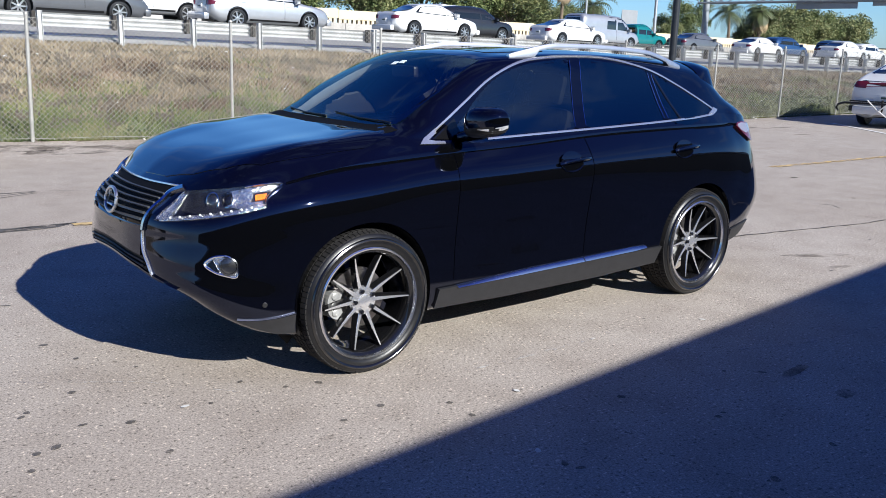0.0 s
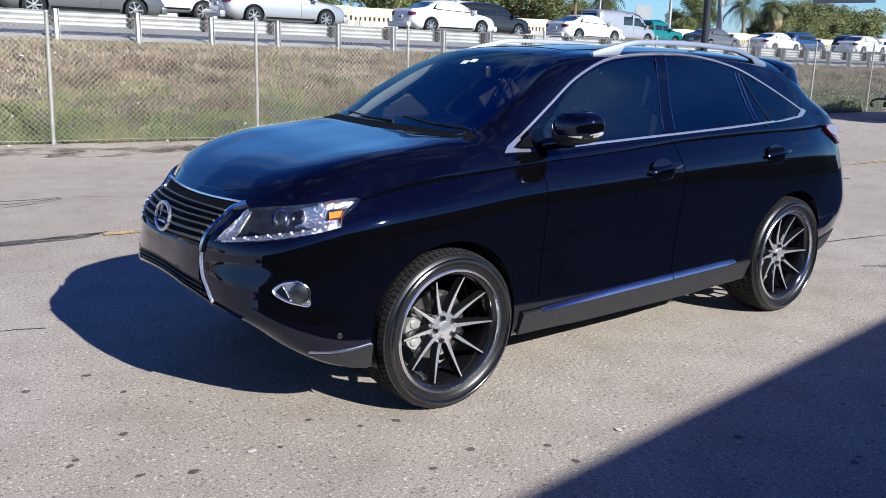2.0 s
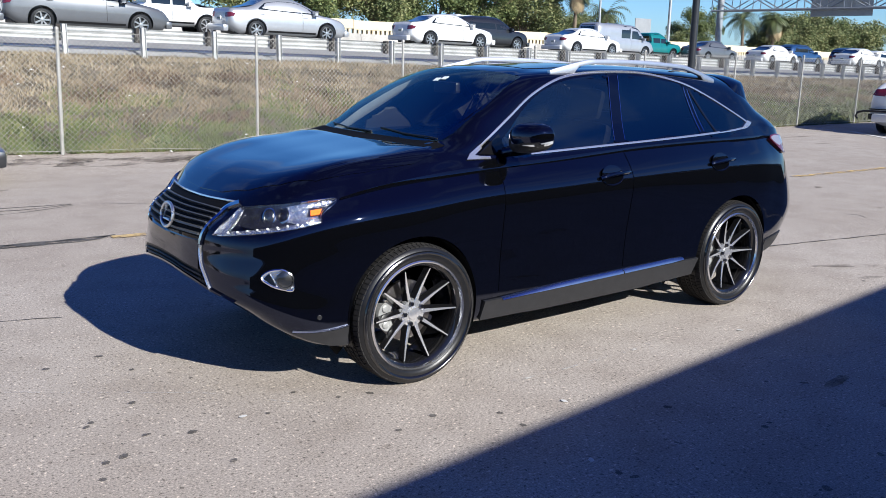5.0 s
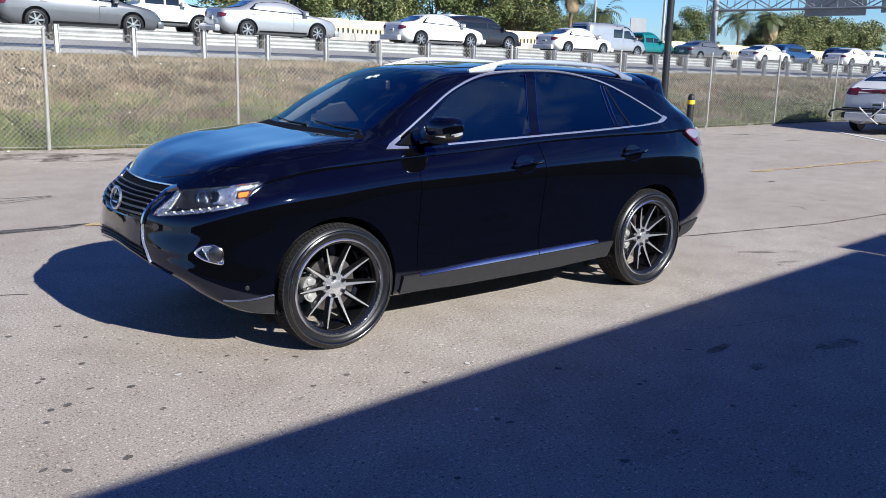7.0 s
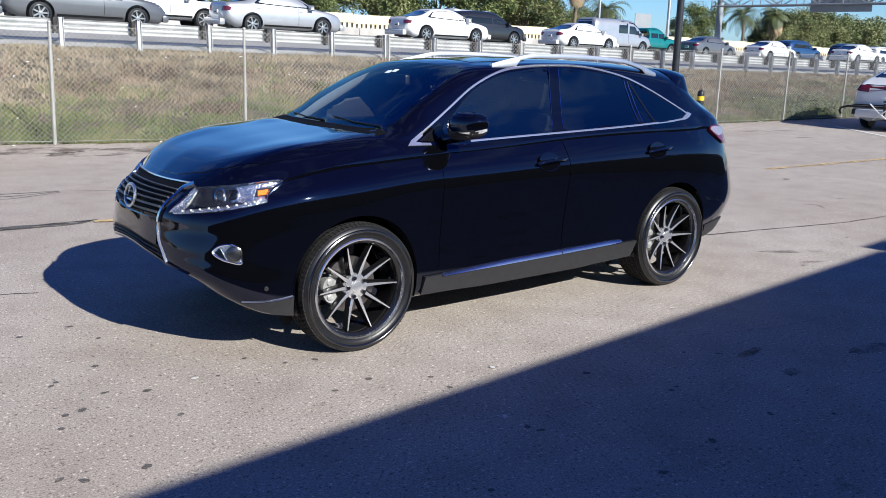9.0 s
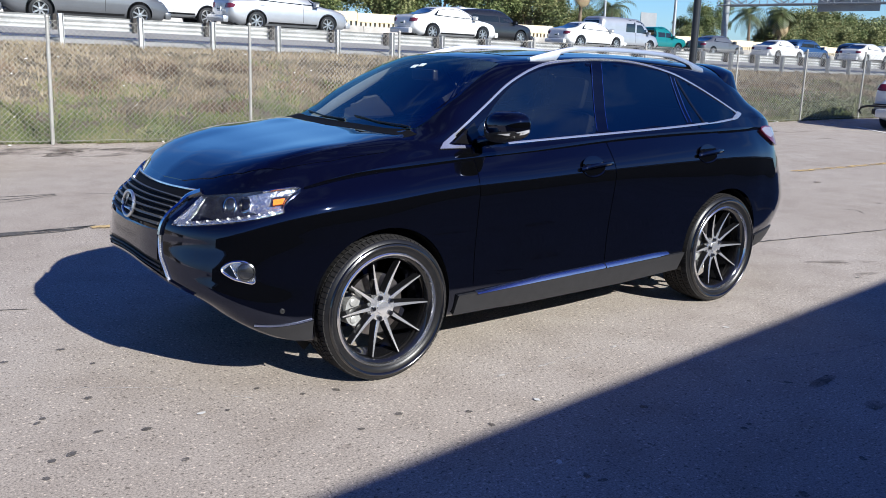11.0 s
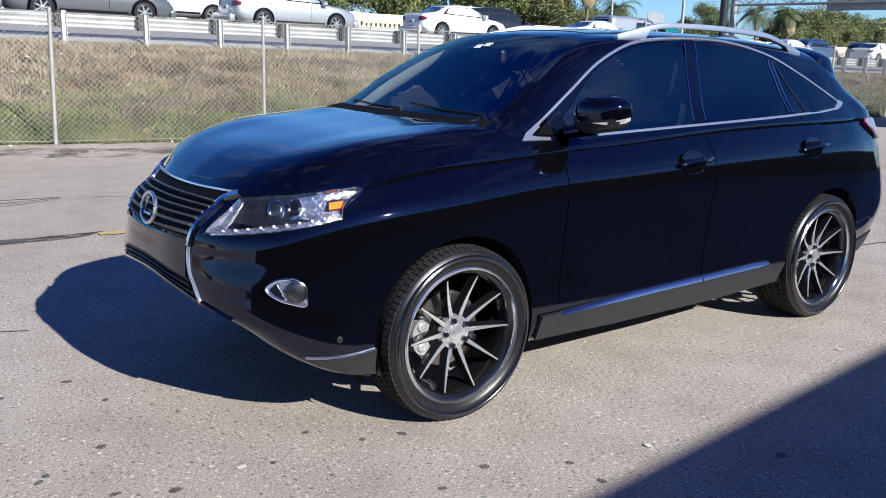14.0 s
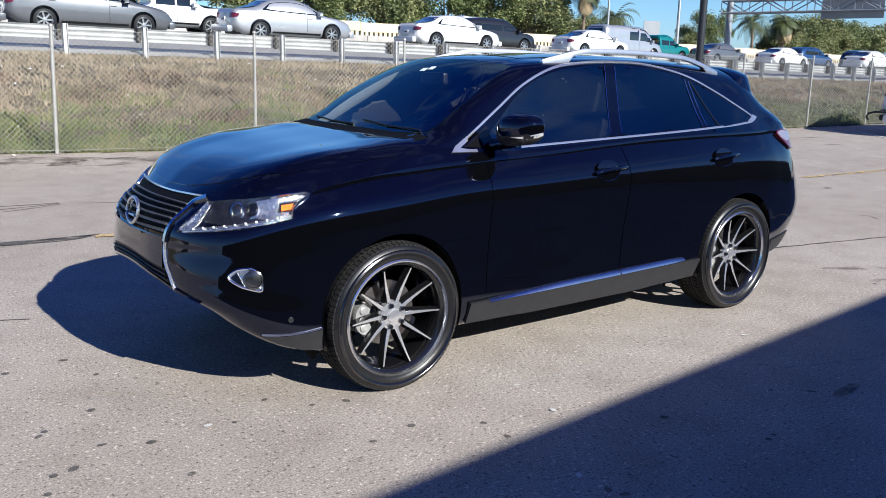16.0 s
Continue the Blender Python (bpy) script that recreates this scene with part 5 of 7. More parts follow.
# wheel: outer face towards -y
def suv_wheel(parent, x, y, z, sgn, steer=0.0):
    wm = Matrix.Translation((x, y, z)) @ Matrix.Rotation(steer, 4, "Z") @ (Matrix.Identity(4) if sgn < 0 else Matrix.Rotation(math.pi, 4, "Z"))
    hub = new("wheel")
    hub.parent = parent
    hub.matrix_world = wm
    hub["label"] = "large low-profile wheel with ten thin machined spokes"
    R, r0 = 0.374, 0.293
    b = bmesh.new()
    prof = [(r0 - 0.008, -0.098), (r0 + 0.006, -0.120), (r0 + 0.026, -0.131), (r0 + 0.045, -0.130), (R - 0.016, -0.118), (R - 0.007, -0.109), (R - 0.001, -0.085), (R, -0.04), (R, 0.04), (R - 0.001, 0.085), (R - 0.016, 0.118), (r0 + 0.03, 0.128), (r0 - 0.006, 0.105)]
    lathe(b, prof, 72, "y")
    tyre = part("tyre", b, M_TYRE, hub, "low-profile black tyre", smooth=True, recalc=True)
    # tread blocks
    verts, faces = [], []
    for y0, y1, n, ph in ((-0.112, -0.075, 84, 0.0), (-0.064, -0.028, 84, 0.5), (-0.016, 0.016, 84, 0.2), (0.028, 0.064, 84, 0.6), (0.075, 0.112, 84, 0.1)):
        for i in range(n):
            a0, a1 = 2 * math.pi * (i + ph + 0.08) / n, 2 * math.pi * (i + ph + 0.90) / n
            k = len(verts)
            for rr in (R - 0.012, R + 0.0045):
                for a, yy in ((a0, y0), (a1, y0), (a1, y1), (a0, y1)):
                    q = rr - (0.008 if abs(yy) > 0.1 else 0)
                    verts.append((q * math.cos(a), yy, q * math.sin(a)))
            faces += [(k + 4, k + 5, k + 6, k + 7), (k, k + 1, k + 5, k + 4), (k + 1, k + 2, k + 6, k + 5), (k + 2, k + 3, k + 7, k + 6), (k + 3, k, k + 4, k + 7)]
    me = bpy.data.meshes.new("tread")
    me.from_pydata(verts, [], faces)
    me.materials.append(M_TREAD)
    ob = new("tread", me)
    ob.parent = tyre
    ob["kind"] = "stuff"
    # raised bead line on the sidewall
    b = bmesh.new()
    lathe(b, [(r0 + 0.034, -0.130), (r0 + 0.038, -0.1365), (r0 + 0.044, -0.1395), (r0 + 0.050, -0.1365), (r0 + 0.054, -0.128)], 72, "y")
    part("sidewall_rib", b, M_DRESSED, tyre, "shiny dressed sidewall rib", smooth=True)
    # rim: bright lip, dark barrel
    b = bmesh.new()
    lathe(b, [(r0 + 0.002, -0.098), (r0 + 0.004, -0.121), (r0 - 0.002, -0.126), (r0 - 0.009, -0.124), (r0 - 0.013, -0.112)], 72, "y")
    rim = part("rim_lip", b, M_LIP, hub, "polished bright rim lip", smooth=True)
    b = bmesh.new()
    lathe(b, [(r0 - 0.013, -0.112), (r0 - 0.020, -0.107), (r0 - 0.026, -0.101), (r0 - 0.030, -0.096), (r0 - 0.036, -0.06), (r0 - 0.042, 0.0), (r0 - 0.036, 0.09), (r0 - 0.004, 0.105)], 56, "y")
    part("barrel", b, M_RIMBLK, hub, "gloss black rim barrel", smooth=True)
    for k in range(10):
        a = radians(90 - 18 - 36 * k)
        ca, sa = math.cos(a), math.sin(a)
        b = bmesh.new()
        face, back, fl, fr = [], [], [], []
        rows = []
        for i in range(9):
            u = i / 8
            rad = 0.055 + (r0 - 0.038 - 0.055) * u
            yy = -0.060 - 0.040 * u ** 1.6
            w = 0.0115 - 0.0080 * u
            rows.append([(rad, -w, yy), (rad, w, yy), (rad, w * 1.9 + 0.004, yy + 0.035), (rad, -w * 1.9 - 0.004, yy + 0.035)])
        vv = [[b.verts.new((r * ca - t * sa, y_, r * sa + t * ca)) for r, t, y_ in row] for row in rows]
        for p, q in zip(vv, vv[1:]):
            for j in range(1, 4):
                b.faces.new((p[j], p[(j + 1) % 4], q[(j + 1) % 4], q[j]))
        b.faces.new(vv[-1])
        sp = part("spoke", b, M_RIMBLK, hub, recalc=True)
        b = bmesh.new()
        vv = [[b.verts.new((r * ca - t * sa, y_ - d, r * sa + t * ca)) for r, t, y_, d in ((row[0][0], row[0][1], row[0][2], 0.0), (row[0][0], row[0][1] * 0.8, row[0][2], 0.0025), (row[1][0], row[1][1] * 0.8, row[1][2], 0.0025), (row[1][0], row[1][1], row[1][2], 0.0))] for row in rows]
        for p, q in zip(vv, vv[1:]):
            for j in range(3):
                b.faces.new((p[j], p[j + 1], q[j + 1], q[j]))
        b.faces.new(vv[-1])
        part("machined_face", b, M_MACH, sp, "bright machined spoke face", recalc=True)
    b = bmesh.new()
    lathe(b, [(0.078, 0.02), (0.078, -0.050), (0.072, -0.060), (0.036, -0.064), (0.034, -0.072), (0.028, -0.074), (0.001, -0.074)], 30, "y")
    part("hub_face", b, M_MACH, hub, "machined hub with a centre cap", smooth=True)
    for k in range(5):
        a = radians(90 + 36 + 72 * k - 20)
        b = bmesh.new()
        lathe(b, [(0.0125, -0.055), (0.0125, -0.078), (0.009, -0.082), (0.001, -0.082)], 6, "y", Matrix.Translation((0.057 * math.cos(a), 0, 0.057 * math.sin(a))))
        part("lug_nut", b, M_RIMBLK, hub, "dark lug nut")
    b = bmesh.new()
    lathe(b, [(0.06, 0.01), (0.165, 0.01), (0.165, 0.034), (0.06, 0.034)], 48, "y")
    part("brake_disc", b, M_ROTOR, hub, "steel brake disc", smooth=True)
    b = bmesh.new()
    rings = []
    for i in range(13):
        a = radians(150 + 62 * i / 12)
        k = 1.0 - 0.25 * abs(2 * i / 12 - 1) ** 3
        rings.append([b.verts.new((rr * math.cos(a), yy, rr * math.sin(a))) for rr, yy in ((0.118, -0.026), (0.16 * k + 0.04, -0.034), (0.205 * k, -0.018), (0.212 * k, 0.05), (0.125, 0.052))])
    for p, q in zip(rings, rings[1:]):
        for j in range(5):
            b.faces.new((p[j], p[(j + 1) % 5], q[(j + 1) % 5], q[j]))
    b.faces.new(rings[0]), b.faces.new(rings[-1][::-1])
    cal = part("brake_caliper", b, M_CALIPER, hub, "cast grey brake caliper", recalc=True)
    for a in (165, 197):
        b = bmesh.new()
        lathe(b, [(0.019, -0.03), (0.019, -0.039), (0.015, -0.041), (0.001, -0.041)], 14, "y", Matrix.Translation((0.162 * math.cos(radians(a)), 0, 0.162 * math.sin(radians(a)))))
        part("piston_cap", b, M_CALIPER, cal, "bright caliper piston cap", smooth=True)
    return hub


for ax in AXLES:
    for sgn in (-1, 1):
        suv_wheel(suv, ax, sgn * 0.808, WHEEL_Z, sgn, 0.0)
# underbody
b = bmesh.new()
box(b, -1.9, 2.1, -0.55, 0.55, 0.22, 0.40, 0.04)
part("underbody", b, M_BLACKPL, suv, "dark underbody")
# ---- plants ----
M_LEAF = blade_mat("broad_leaf", [(0.1, (0.04, 0.062, 0.022)), (0.5, (0.105, 0.14, 0.05)), (0.9, (0.20, 0.22, 0.085))], 0.55)
M_LEAF2 = blade_mat("light_leaf", [(0.1, (0.055, 0.08, 0.03)), (0.5, (0.135, 0.165, 0.065)), (0.9, (0.25, 0.25, 0.11))], 0.55)
M_PALM = mat("palm_frond", (0.12, 0.14, 0.06), 0.5, col2=(0.06, 0.08, 0.03), scale=1.4)
M_DEADFROND = mat("dry_frond", (0.34, 0.26, 0.15), 0.8, var=0.25, scale=3)
M_DRYGRASS = blade_mat("dry_grass", [(0.0, (0.05, 0.041, 0.026)), (0.35, (0.152, 0.118, 0.074)), (0.65, (0.260, 0.207, 0.134)), (1.0, (0.38, 0.315, 0.21))])
M_BRUSH = blade_mat("dead_brush", [(0.0, (0.022, 0.016, 0.012)), (0.4, (0.088, 0.060, 0.038)), (0.7, (0.175, 0.122, 0.08)), (1.0, (0.27, 0.20, 0.135))])
M_GREENGRASS = blade_mat("green_grass", [(0.0, (0.035, 0.05, 0.015)), (0.35, (0.085, 0.118, 0.034)), (0.7, (0.145, 0.165, 0.055)), (1.0, (0.22, 0.215, 0.09))])
rng = random.Random(11)


def leaf_tree(name, height, spread, leaves, material, label, seed):
    """A trunk with forking limbs and a crown of many small leaf clumps."""
    r = random.Random(seed)
    t = thing(name, pose(0, 0, 0), label, "tree")
    b = bmesh.new()
    h0 = height * 0.32
    tube(b, [(0, 0, -0.3), (0.05, 0.02, h0 * 0.5), (0.0, 0.08, h0)], 0.22, 8, 0.15)
    tips = []
    for i in range(7):
        a = 2 * math.pi * i / 7 + r.uniform(-0.3, 0.3)
        e = Vector((math.cos(a) * spread * r.uniform(0.35, 0.7), math.sin(a) * spread * r.uniform(0.35, 0.7), height * r.uniform(0.45, 0.85)))
        m_ = Vector((e.x * 0.4, e.y * 0.4, h0 + (e.z - h0) * 0.5))
        tube(b, [(0, 0.08, h0 - 0.1), m_, e], 0.10, 6, 0.03)
        tips.append(e)
    part("trunk", b, M_BARK, t)
    verts, faces = [], []
    lobes = []
    for i in range(22):
        a, q = r.uniform(0, 6.28), r.random() ** 0.5
        lobes.append((Vector((math.cos(a) * q * spread * 0.85, math.sin(a) * q * spread * 0.85, height * r.uniform(0.28, 0.98))), spread * r.uniform(0.16, 0.42)))
    for i in range(leaves):
        c, rad = lobes[r.randrange(len(lobes))]
        d = Vector((r.gauss(0, 1), r.gauss(0, 1), r.gauss(0, 0.8)))
        d = d.normalized() * rad * (0.35 + 0.8 * r.random() ** 0.7)
        p = c + d
        s = r.uniform(0.07, 0.17)
        ax = Vector((r.uniform(-1, 1), r.uniform(-1, 1), r.uniform(-0.6, 0.6))).normalized()
        bx = ax.cross(Vector((r.uniform(-1, 1), r.uniform(-1, 1), r.uniform(-1, 1)))).normalized()
        k = len(verts)
        verts += [p - ax * s, p + bx * s * 0.45 + Vector((0, 0, 0.03)), p + ax * s, p - bx * s * 0.45]
        faces.append((k, k + 1, k + 2, k + 3))
    me = bpy.data.meshes.new("crown")
    me.from_pydata(verts, [], faces)
    me.materials.append(material)
    o = new("crown", me)
    o.parent = t
    return t


def palm_tree(name, height, label, seed, fan=False, skirt=False):
    """A leaning slim trunk and drooping fronds, each a rib with leaflets."""
    r = random.Random(seed)
    t = thing(name, pose(0, 0, 0), label, "palm tree")
    b = bmesh.new()
    lean = r.uniform(-0.5, 0.5)
    tube(b, [(0, 0, -0.3), (lean * 0.3, 0, height * 0.4), (lean, 0, height)], 0.20, 8, 0.13)
    part("trunk", b, M_BARK, t)
    for dead in ((False, True) if skirt else (False,)):
        verts, faces = [], []
        for i in range(38 if not dead else 26):
            a = r.uniform(0, 6.28)
            el = r.uniform(-0.3, 1.2) if not dead else r.uniform(-1.5, -0.7)
            ln = r.uniform(2.3, 3.3) if not fan else r.uniform(1.5, 2.1)
            p = Vector((lean, 0, height))
            d = Vector((math.cos(a) * math.cos(el), math.sin(a) * math.cos(el), math.sin(el)))
            side = d.cross(Vector((0, 0, 1))).normalized()
            n = 11
            for j in range(n):
                p2 = p + d * (ln / n)
                w = (0.42 if not fan else 0.5) * math.sin(math.pi * (j + 0.7) / (n + 0.6)) + 0.03
                for sg in (-1, 1):
                    k = len(verts)
                    verts += [p, p + d * 0.11, p2 + side * sg * w + Vector((0, 0, -0.5 * w)), p2 + side * sg * w * 0.94 + d * 0.07 + Vector((0, 0, -0.5 * w))]
                    faces.append((k, k + 1, k + 3, k + 2))
                p = p2
                d = (d + Vector((0, 0, -0.13 - 0.02 * j))).normalized()
        me = bpy.data.meshes.new("fronds")
        me.from_pydata(verts, [], faces)
        me.materials.append(M_DEADFROND if dead else M_PALM)
        o = new("dry_fronds" if dead else "fronds", me)
        o.parent = t
    return t


def at_ground(x, y, s=1.0, rot=0.0, dz=0.0):
    return Matrix.Translation((x, y, ground_z(x, y) + dz)) @ Matrix.Rotation(rot, 4, "Z") @ Matrix.Scale(s, 4)


def put(thing_ob, m):
    thing_ob.matrix_world = m
    return thing_ob


G_TREES = "trees behind the tan wall"
t1 = leaf_tree("broadleaf_tree", 8.6, 4.2, 22000, M_LEAF, "dense dark green broadleaf tree behind the wall", 1)
t2 = leaf_tree("broadleaf_tree", 7.4, 3.8, 19000, M_LEAF2, "lighter green broadleaf tree behind the wall", 2)
t3 = leaf_tree("broadleaf_tree", 5.6, 3.0, 13000, M_LEAF2, "small bushy green tree beyond the highway", 3)
put(t1, at_ground(26.0, 54.0, 0.82)), put(t2, at_ground(33.5, 55.0)), put(t3, at_ground(112.0, 66.0, 1.2))
for o in (t1, t2):
    tagged(o, group=G_TREES)


def tree_copy(src, x, y, s, rot):
    c = copy_thing(src, at_ground(x, y, 1.0, rot))
    c.scale = (s, s, s)
    return c


for src, x, y, s, rot in ((t1, 10.0, 55.0, 0.95, 1.0), (t1, 18.0, 57.0, 1.1, 2.2), (t2, 21.5, 53.0, 0.9, 0.5), (t1, 40.5, 56.0, 1.02, 3.1), (t1, 46.5, 57.0, 0.95, 4.2), (t2, 30.0, 58.0, 1.2, 2.7), (t2, 3.0, 56.0, 0.9, 4.0), (t1, -4.0, 57.0, 0.9, 5.0), (t1, 36.5, 59.0, 1.15, 0.3), (t2, 52.0, 58.0, 1.0, 1.9), (t1, 57.0, 62.0, 0.8, 2.9)):
    tree_copy(src, x, y, s, rot)
for src, x, y, s, rot in ((t3, 70.0, 66.0, 0.85, 0.7), (t2, 104.0, 62.0, 0.95, 1.2), (t2, 118.0, 66.0, 1.1, 3.3), (t3, 96.0, 60.0, 1.0, 2.0), (t1, 128.0, 70.0, 0.9, 1.7), (t3, 142.0, 74.0, 1.5, 0.4), (t3, 84.0, 64.0, 0.7, 4.4), (t1, 110.0, 82.0, 1.0, 5.1), (t2, 150.0, 84.0, 1.1, 0.9), (t3, 170.0, 90.0, 1.6, 2.2), (t1, 190.0, 96.0, 1.1, 3.9), (t2, 78.0, 78.0, 0.8, 2.4), (t3, 62.0, 74.0, 1.0, 5.5), (t1, 92.0, 92.0, 0.85, 0.2)):
    tree_copy(src, x, y, s, rot)
p1 = palm_tree("fan_palm", 6.2, "fan palm with a shaggy skirt of dry fronds", 5, True, True)
put(p1, at_ground(54.0, 53.0))
p2 = palm_tree("coconut_palm", 5.3, "tall coconut palm with drooping fronds beyond the highway", 8)
put(p2, at_ground(83.0, 55.0))
p3 = palm_tree("fan_palm", 4.6, "short fan palm with dense fronds beside trees", 9, True, True)
put(p3, at_ground(92.0, 57.0, 1.3))
p4 = palm_tree("coconut_palm", 5.0, "small distant coconut palm above the wall", 13)
put(p4, at_ground(66.0, 60.0))

# grass on the bank: single blades, dry above and green below
for nm, material, count, lo, hi, hgt, lab in (("dry_grass", M_DRYGRASS, 80000, 0.06, 1.0, 0.105, "dry brown grass on the bank"), ("green_grass", M_GREENGRASS, 64000, 0.0, 0.72, 0.105, "green grass and weeds at the foot of the bank"), ("dead_brush", M_BRUSH, 26000, 0.24, 0.76, 0.13, "dark reddish brown dead brush across the middle of the bank")):
    verts, faces = [], []
    r = random.Random(len(nm))
    while len(faces) < count:
        u = r.random()
        x = -4.5 + 52.0 * u ** 1.4
        fy = fence_y(x) + 0.05
        t = lo + (hi - lo) * (r.random() ** (1.0 if nm == "dry_grass" else 1.7))
        y = fy + t * (RAIL_Y - 0.5 - fy)
        patch = nz(x, y, 0.45, 9.0)
        if nm == "green_grass" and patch < -0.30 + 1.1 * (t - 0.2):
            continue
        if nm == "dry_grass" and t < 0.36 and patch > -0.12:
            continue
        if nm == "dead_brush" and nz(x * 0.7, y, 0.9, 21.0) < 0.02 + 1.2 * abs(t - 0.5):
            continue
        clump = nz(x * 0.8, y, 2.3, 4.0) + 0.6 * nz(x, y, 5.5, 6.0)
        if clump < -0.12 and r.random() < 0.8:
            continue
        z = ground_z(x, y)
        h = hgt * r.uniform(0.45, 1.3) * (1.0 + 0.5 * max(-0.6, min(0.8, clump)))
        a = r.uniform(0, 6.28)
        w = r.uniform(0.008, 0.02) if nm == "dry_grass" else r.uniform(0.010, 0.028)
        c, s = math.cos(a) * w, math.sin(a) * w
        bx, by = r.uniform(-0.7, 0.7) * h, r.uniform(-0.7, 0.7) * h
        k = len(verts)
        verts += [(x - c, y - s, z - 0.02), (x + c, y + s, z - 0.02), (x + bx, y + by, z + h)]
        faces.append((k, k + 1, k + 2))
    me = bpy.data.meshes.new(nm)
    me.from_pydata(verts, [], faces)
    me.materials.append(material)
    tagged(new(nm, me), lab, "grass", kind="stuff")
# leafy weed clumps against the fence
for i, (x, y, s) in enumerate(((20.2, 9.6, 1.0), (19.0, 9.35, 0.45), (21.4, 9.7, 0.85), (1.0, 10.0, 0.22), (16.6, 9.35, 0.25), (14.2, 9.4, 0.2))):
    verts, faces = [], []
    r = random.Random(40 + i)
    for k in range(int(900 * s + 200)):
        a, q, e = r.uniform(0, 6.28), r.random() ** 0.6, r.random()
        p = Vector((x + math.cos(a) * q * s * 1.3, y + math.sin(a) * q * s * 0.7, ground_z(x, y) + e * s * 0.85 * (1 - 0.5 * q)))
        ax = Vector((r.uniform(-1, 1), r.uniform(-1, 1), r.uniform(-0.3, 1))).normalized() * r.uniform(0.03, 0.07)
        bx = ax.cross(Vector((r.uniform(-1, 1), r.uniform(-1, 1), 0.2))).normalized() * 0.02
        n = len(verts)
        verts += [p - ax, p + bx, p + ax, p - bx]
        faces.append((n, n + 1, n + 2, n + 3))
    me = bpy.data.meshes.new("weed_bush")
    me.from_pydata(verts, [], faces)
    me.materials.append(M_LEAF2)
    tagged(new("weed_bush", me), "leafy green weeds growing at the fence foot", "bush", "weeds along the fence")

# ---- pole, bollard, gantry, lamp posts ----
POLE = Vector((13.15, 8.55, ground_z(13.15, 8.55)))
pole = thing("light_pole", Matrix.Translation(POLE), "dark painted steel pole at the edge of the lot", "pole")
b = bmesh.new()
tube(b, [(0, 0, 0.0), (0, 0, 3.0), (0, 0, 7.5)], 0.085, 16)
part("shaft", b, M_POLE, pole, smooth=True)
b = bmesh.new()
box(b, -0.17, 0.17, -0.17, 0.17, 0.0, 0.025, 0.005)
part("base_plate", b, M_POLE, pole)
bol = thing("bollard", Matrix.Translation((13.95, 8.35, ground_z(13.95, 8.35))), "black bollard with a yellow reflective band", "bollard")
b = bmesh.new()
lathe(b, [(0.085, 0.0), (0.085, 0.84), (0.075, 0.89), (0.045, 0.925), (0.002, 0.935)], 20, "z")
part("post", b, M_BOLLARD, bol, smooth=True)
b = bmesh.new()
lathe(b, [(0.0855, 0.68), (0.088, 0.682), (0.088, 0.78), (0.0855, 0.782)], 20, "z")
part("reflective_band", b, M_YELLOW, bol, "yellow reflective band", smooth=True)

gan = thing("sign_gantry", pose(0, 0, 0), "grey steel truss sign gantry over the highway", "sign gantry")
GX0, GY0 = 67.3, 47.0
gz0 = road_z(GX0, GY0)
b = bmesh.new()
tube(b, [(GX0, GY0, gz0 - 0.5), (GX0, GY0, gz0 + 6.3)], 0.30, 12)
part("upright", b, M_STEELFAR, gan, smooth=True)
dirv = Vector((0.18, -1.0, 0)).normalized()
bm_ = bmesh.new()
ends = []
for k in range(15):
    c = Vector((GX0, GY0, gz0)) + dirv * (k * 2.0 - 0.5)
    ends.append([c + Vector((o * 0.6, 0, h)) for o in (-1, 1) for h in (5.0, 6.1)])
for j in range(4):
    tube(bm_, [e[j] for e in ends], 0.09, 6)
for k in range(14):
    for a_, c_ in ((0, 1), (2, 3)):
        tube(bm_, [ends[k][a_], ends[k + 1][c_]] if k % 2 else [ends[k][c_], ends[k + 1][a_]], 0.055, 5)
        tube(bm_, [ends[k][a_], ends[k][c_]], 0.045, 5)
    tube(bm_, [ends[k][0], ends[k][2]], 0.045, 5), tube(bm_, [ends[k][1], ends[k][3]], 0.045, 5)
part("truss", bm_, M_STEELFAR, gan)
for k0, k1, h0, h1 in ((4, 6.6, 4.4, 6.2), (7.2, 9.5, 4.6, 6.0)):
    b = bmesh.new()
    c0, c1 = Vector((GX0 + 0.8, GY0, gz0)) + dirv * (k0 * 2), Vector((GX0 + 0.8, GY0, gz0)) + dirv * (k1 * 2)
    q = [c0 + Vector((0, 0, h0)), c1 + Vector((0, 0, h0)), c1 + Vector((0, 0, h1)), c0 + Vector((0, 0, h1))]
    va, vb = [b.verts.new(p) for p in q], [b.verts.new(p + Vector((0.06, 0, 0))) for p in q]
    b.faces.new(va), b.faces.new(vb[::-1])
    for i in range(4):
        b.faces.new((va[i], va[(i + 1) % 4], vb[(i + 1) % 4], vb[i]))
    part("sign_panel", b, M_SIGNBACK, gan, "plain aluminium back of a road sign")


def lamp_post(x, y, h, rad):
    t = thing("street_lamp", Matrix.Translation((x, y, ground_z(x, y))), "tall pale metal street lamp beyond the highway", "street lamp", "street lamps")
    b = bmesh.new()
    tube(b, [(0, 0, -0.3), (0, 0, h)], rad, 10, rad * 0.6)
    part("shaft", b, M_STEELGALV, t, smooth=True)
    b = bmesh.new()
    tube(b, [(0, 0, h - 0.1), (0.2, -0.8, h + 0.3), (0.4, -2.0, h + 0.4)], rad * 0.5, 6)
    part("arm", b, M_STEELGALV, t)
    b = bmesh.new()
    box(b, 0.28, 0.55, -2.6, -1.9, h + 0.32, h + 0.46, 0.03)
    part("lamp_head", b, M_STEELFAR, t)
    return t


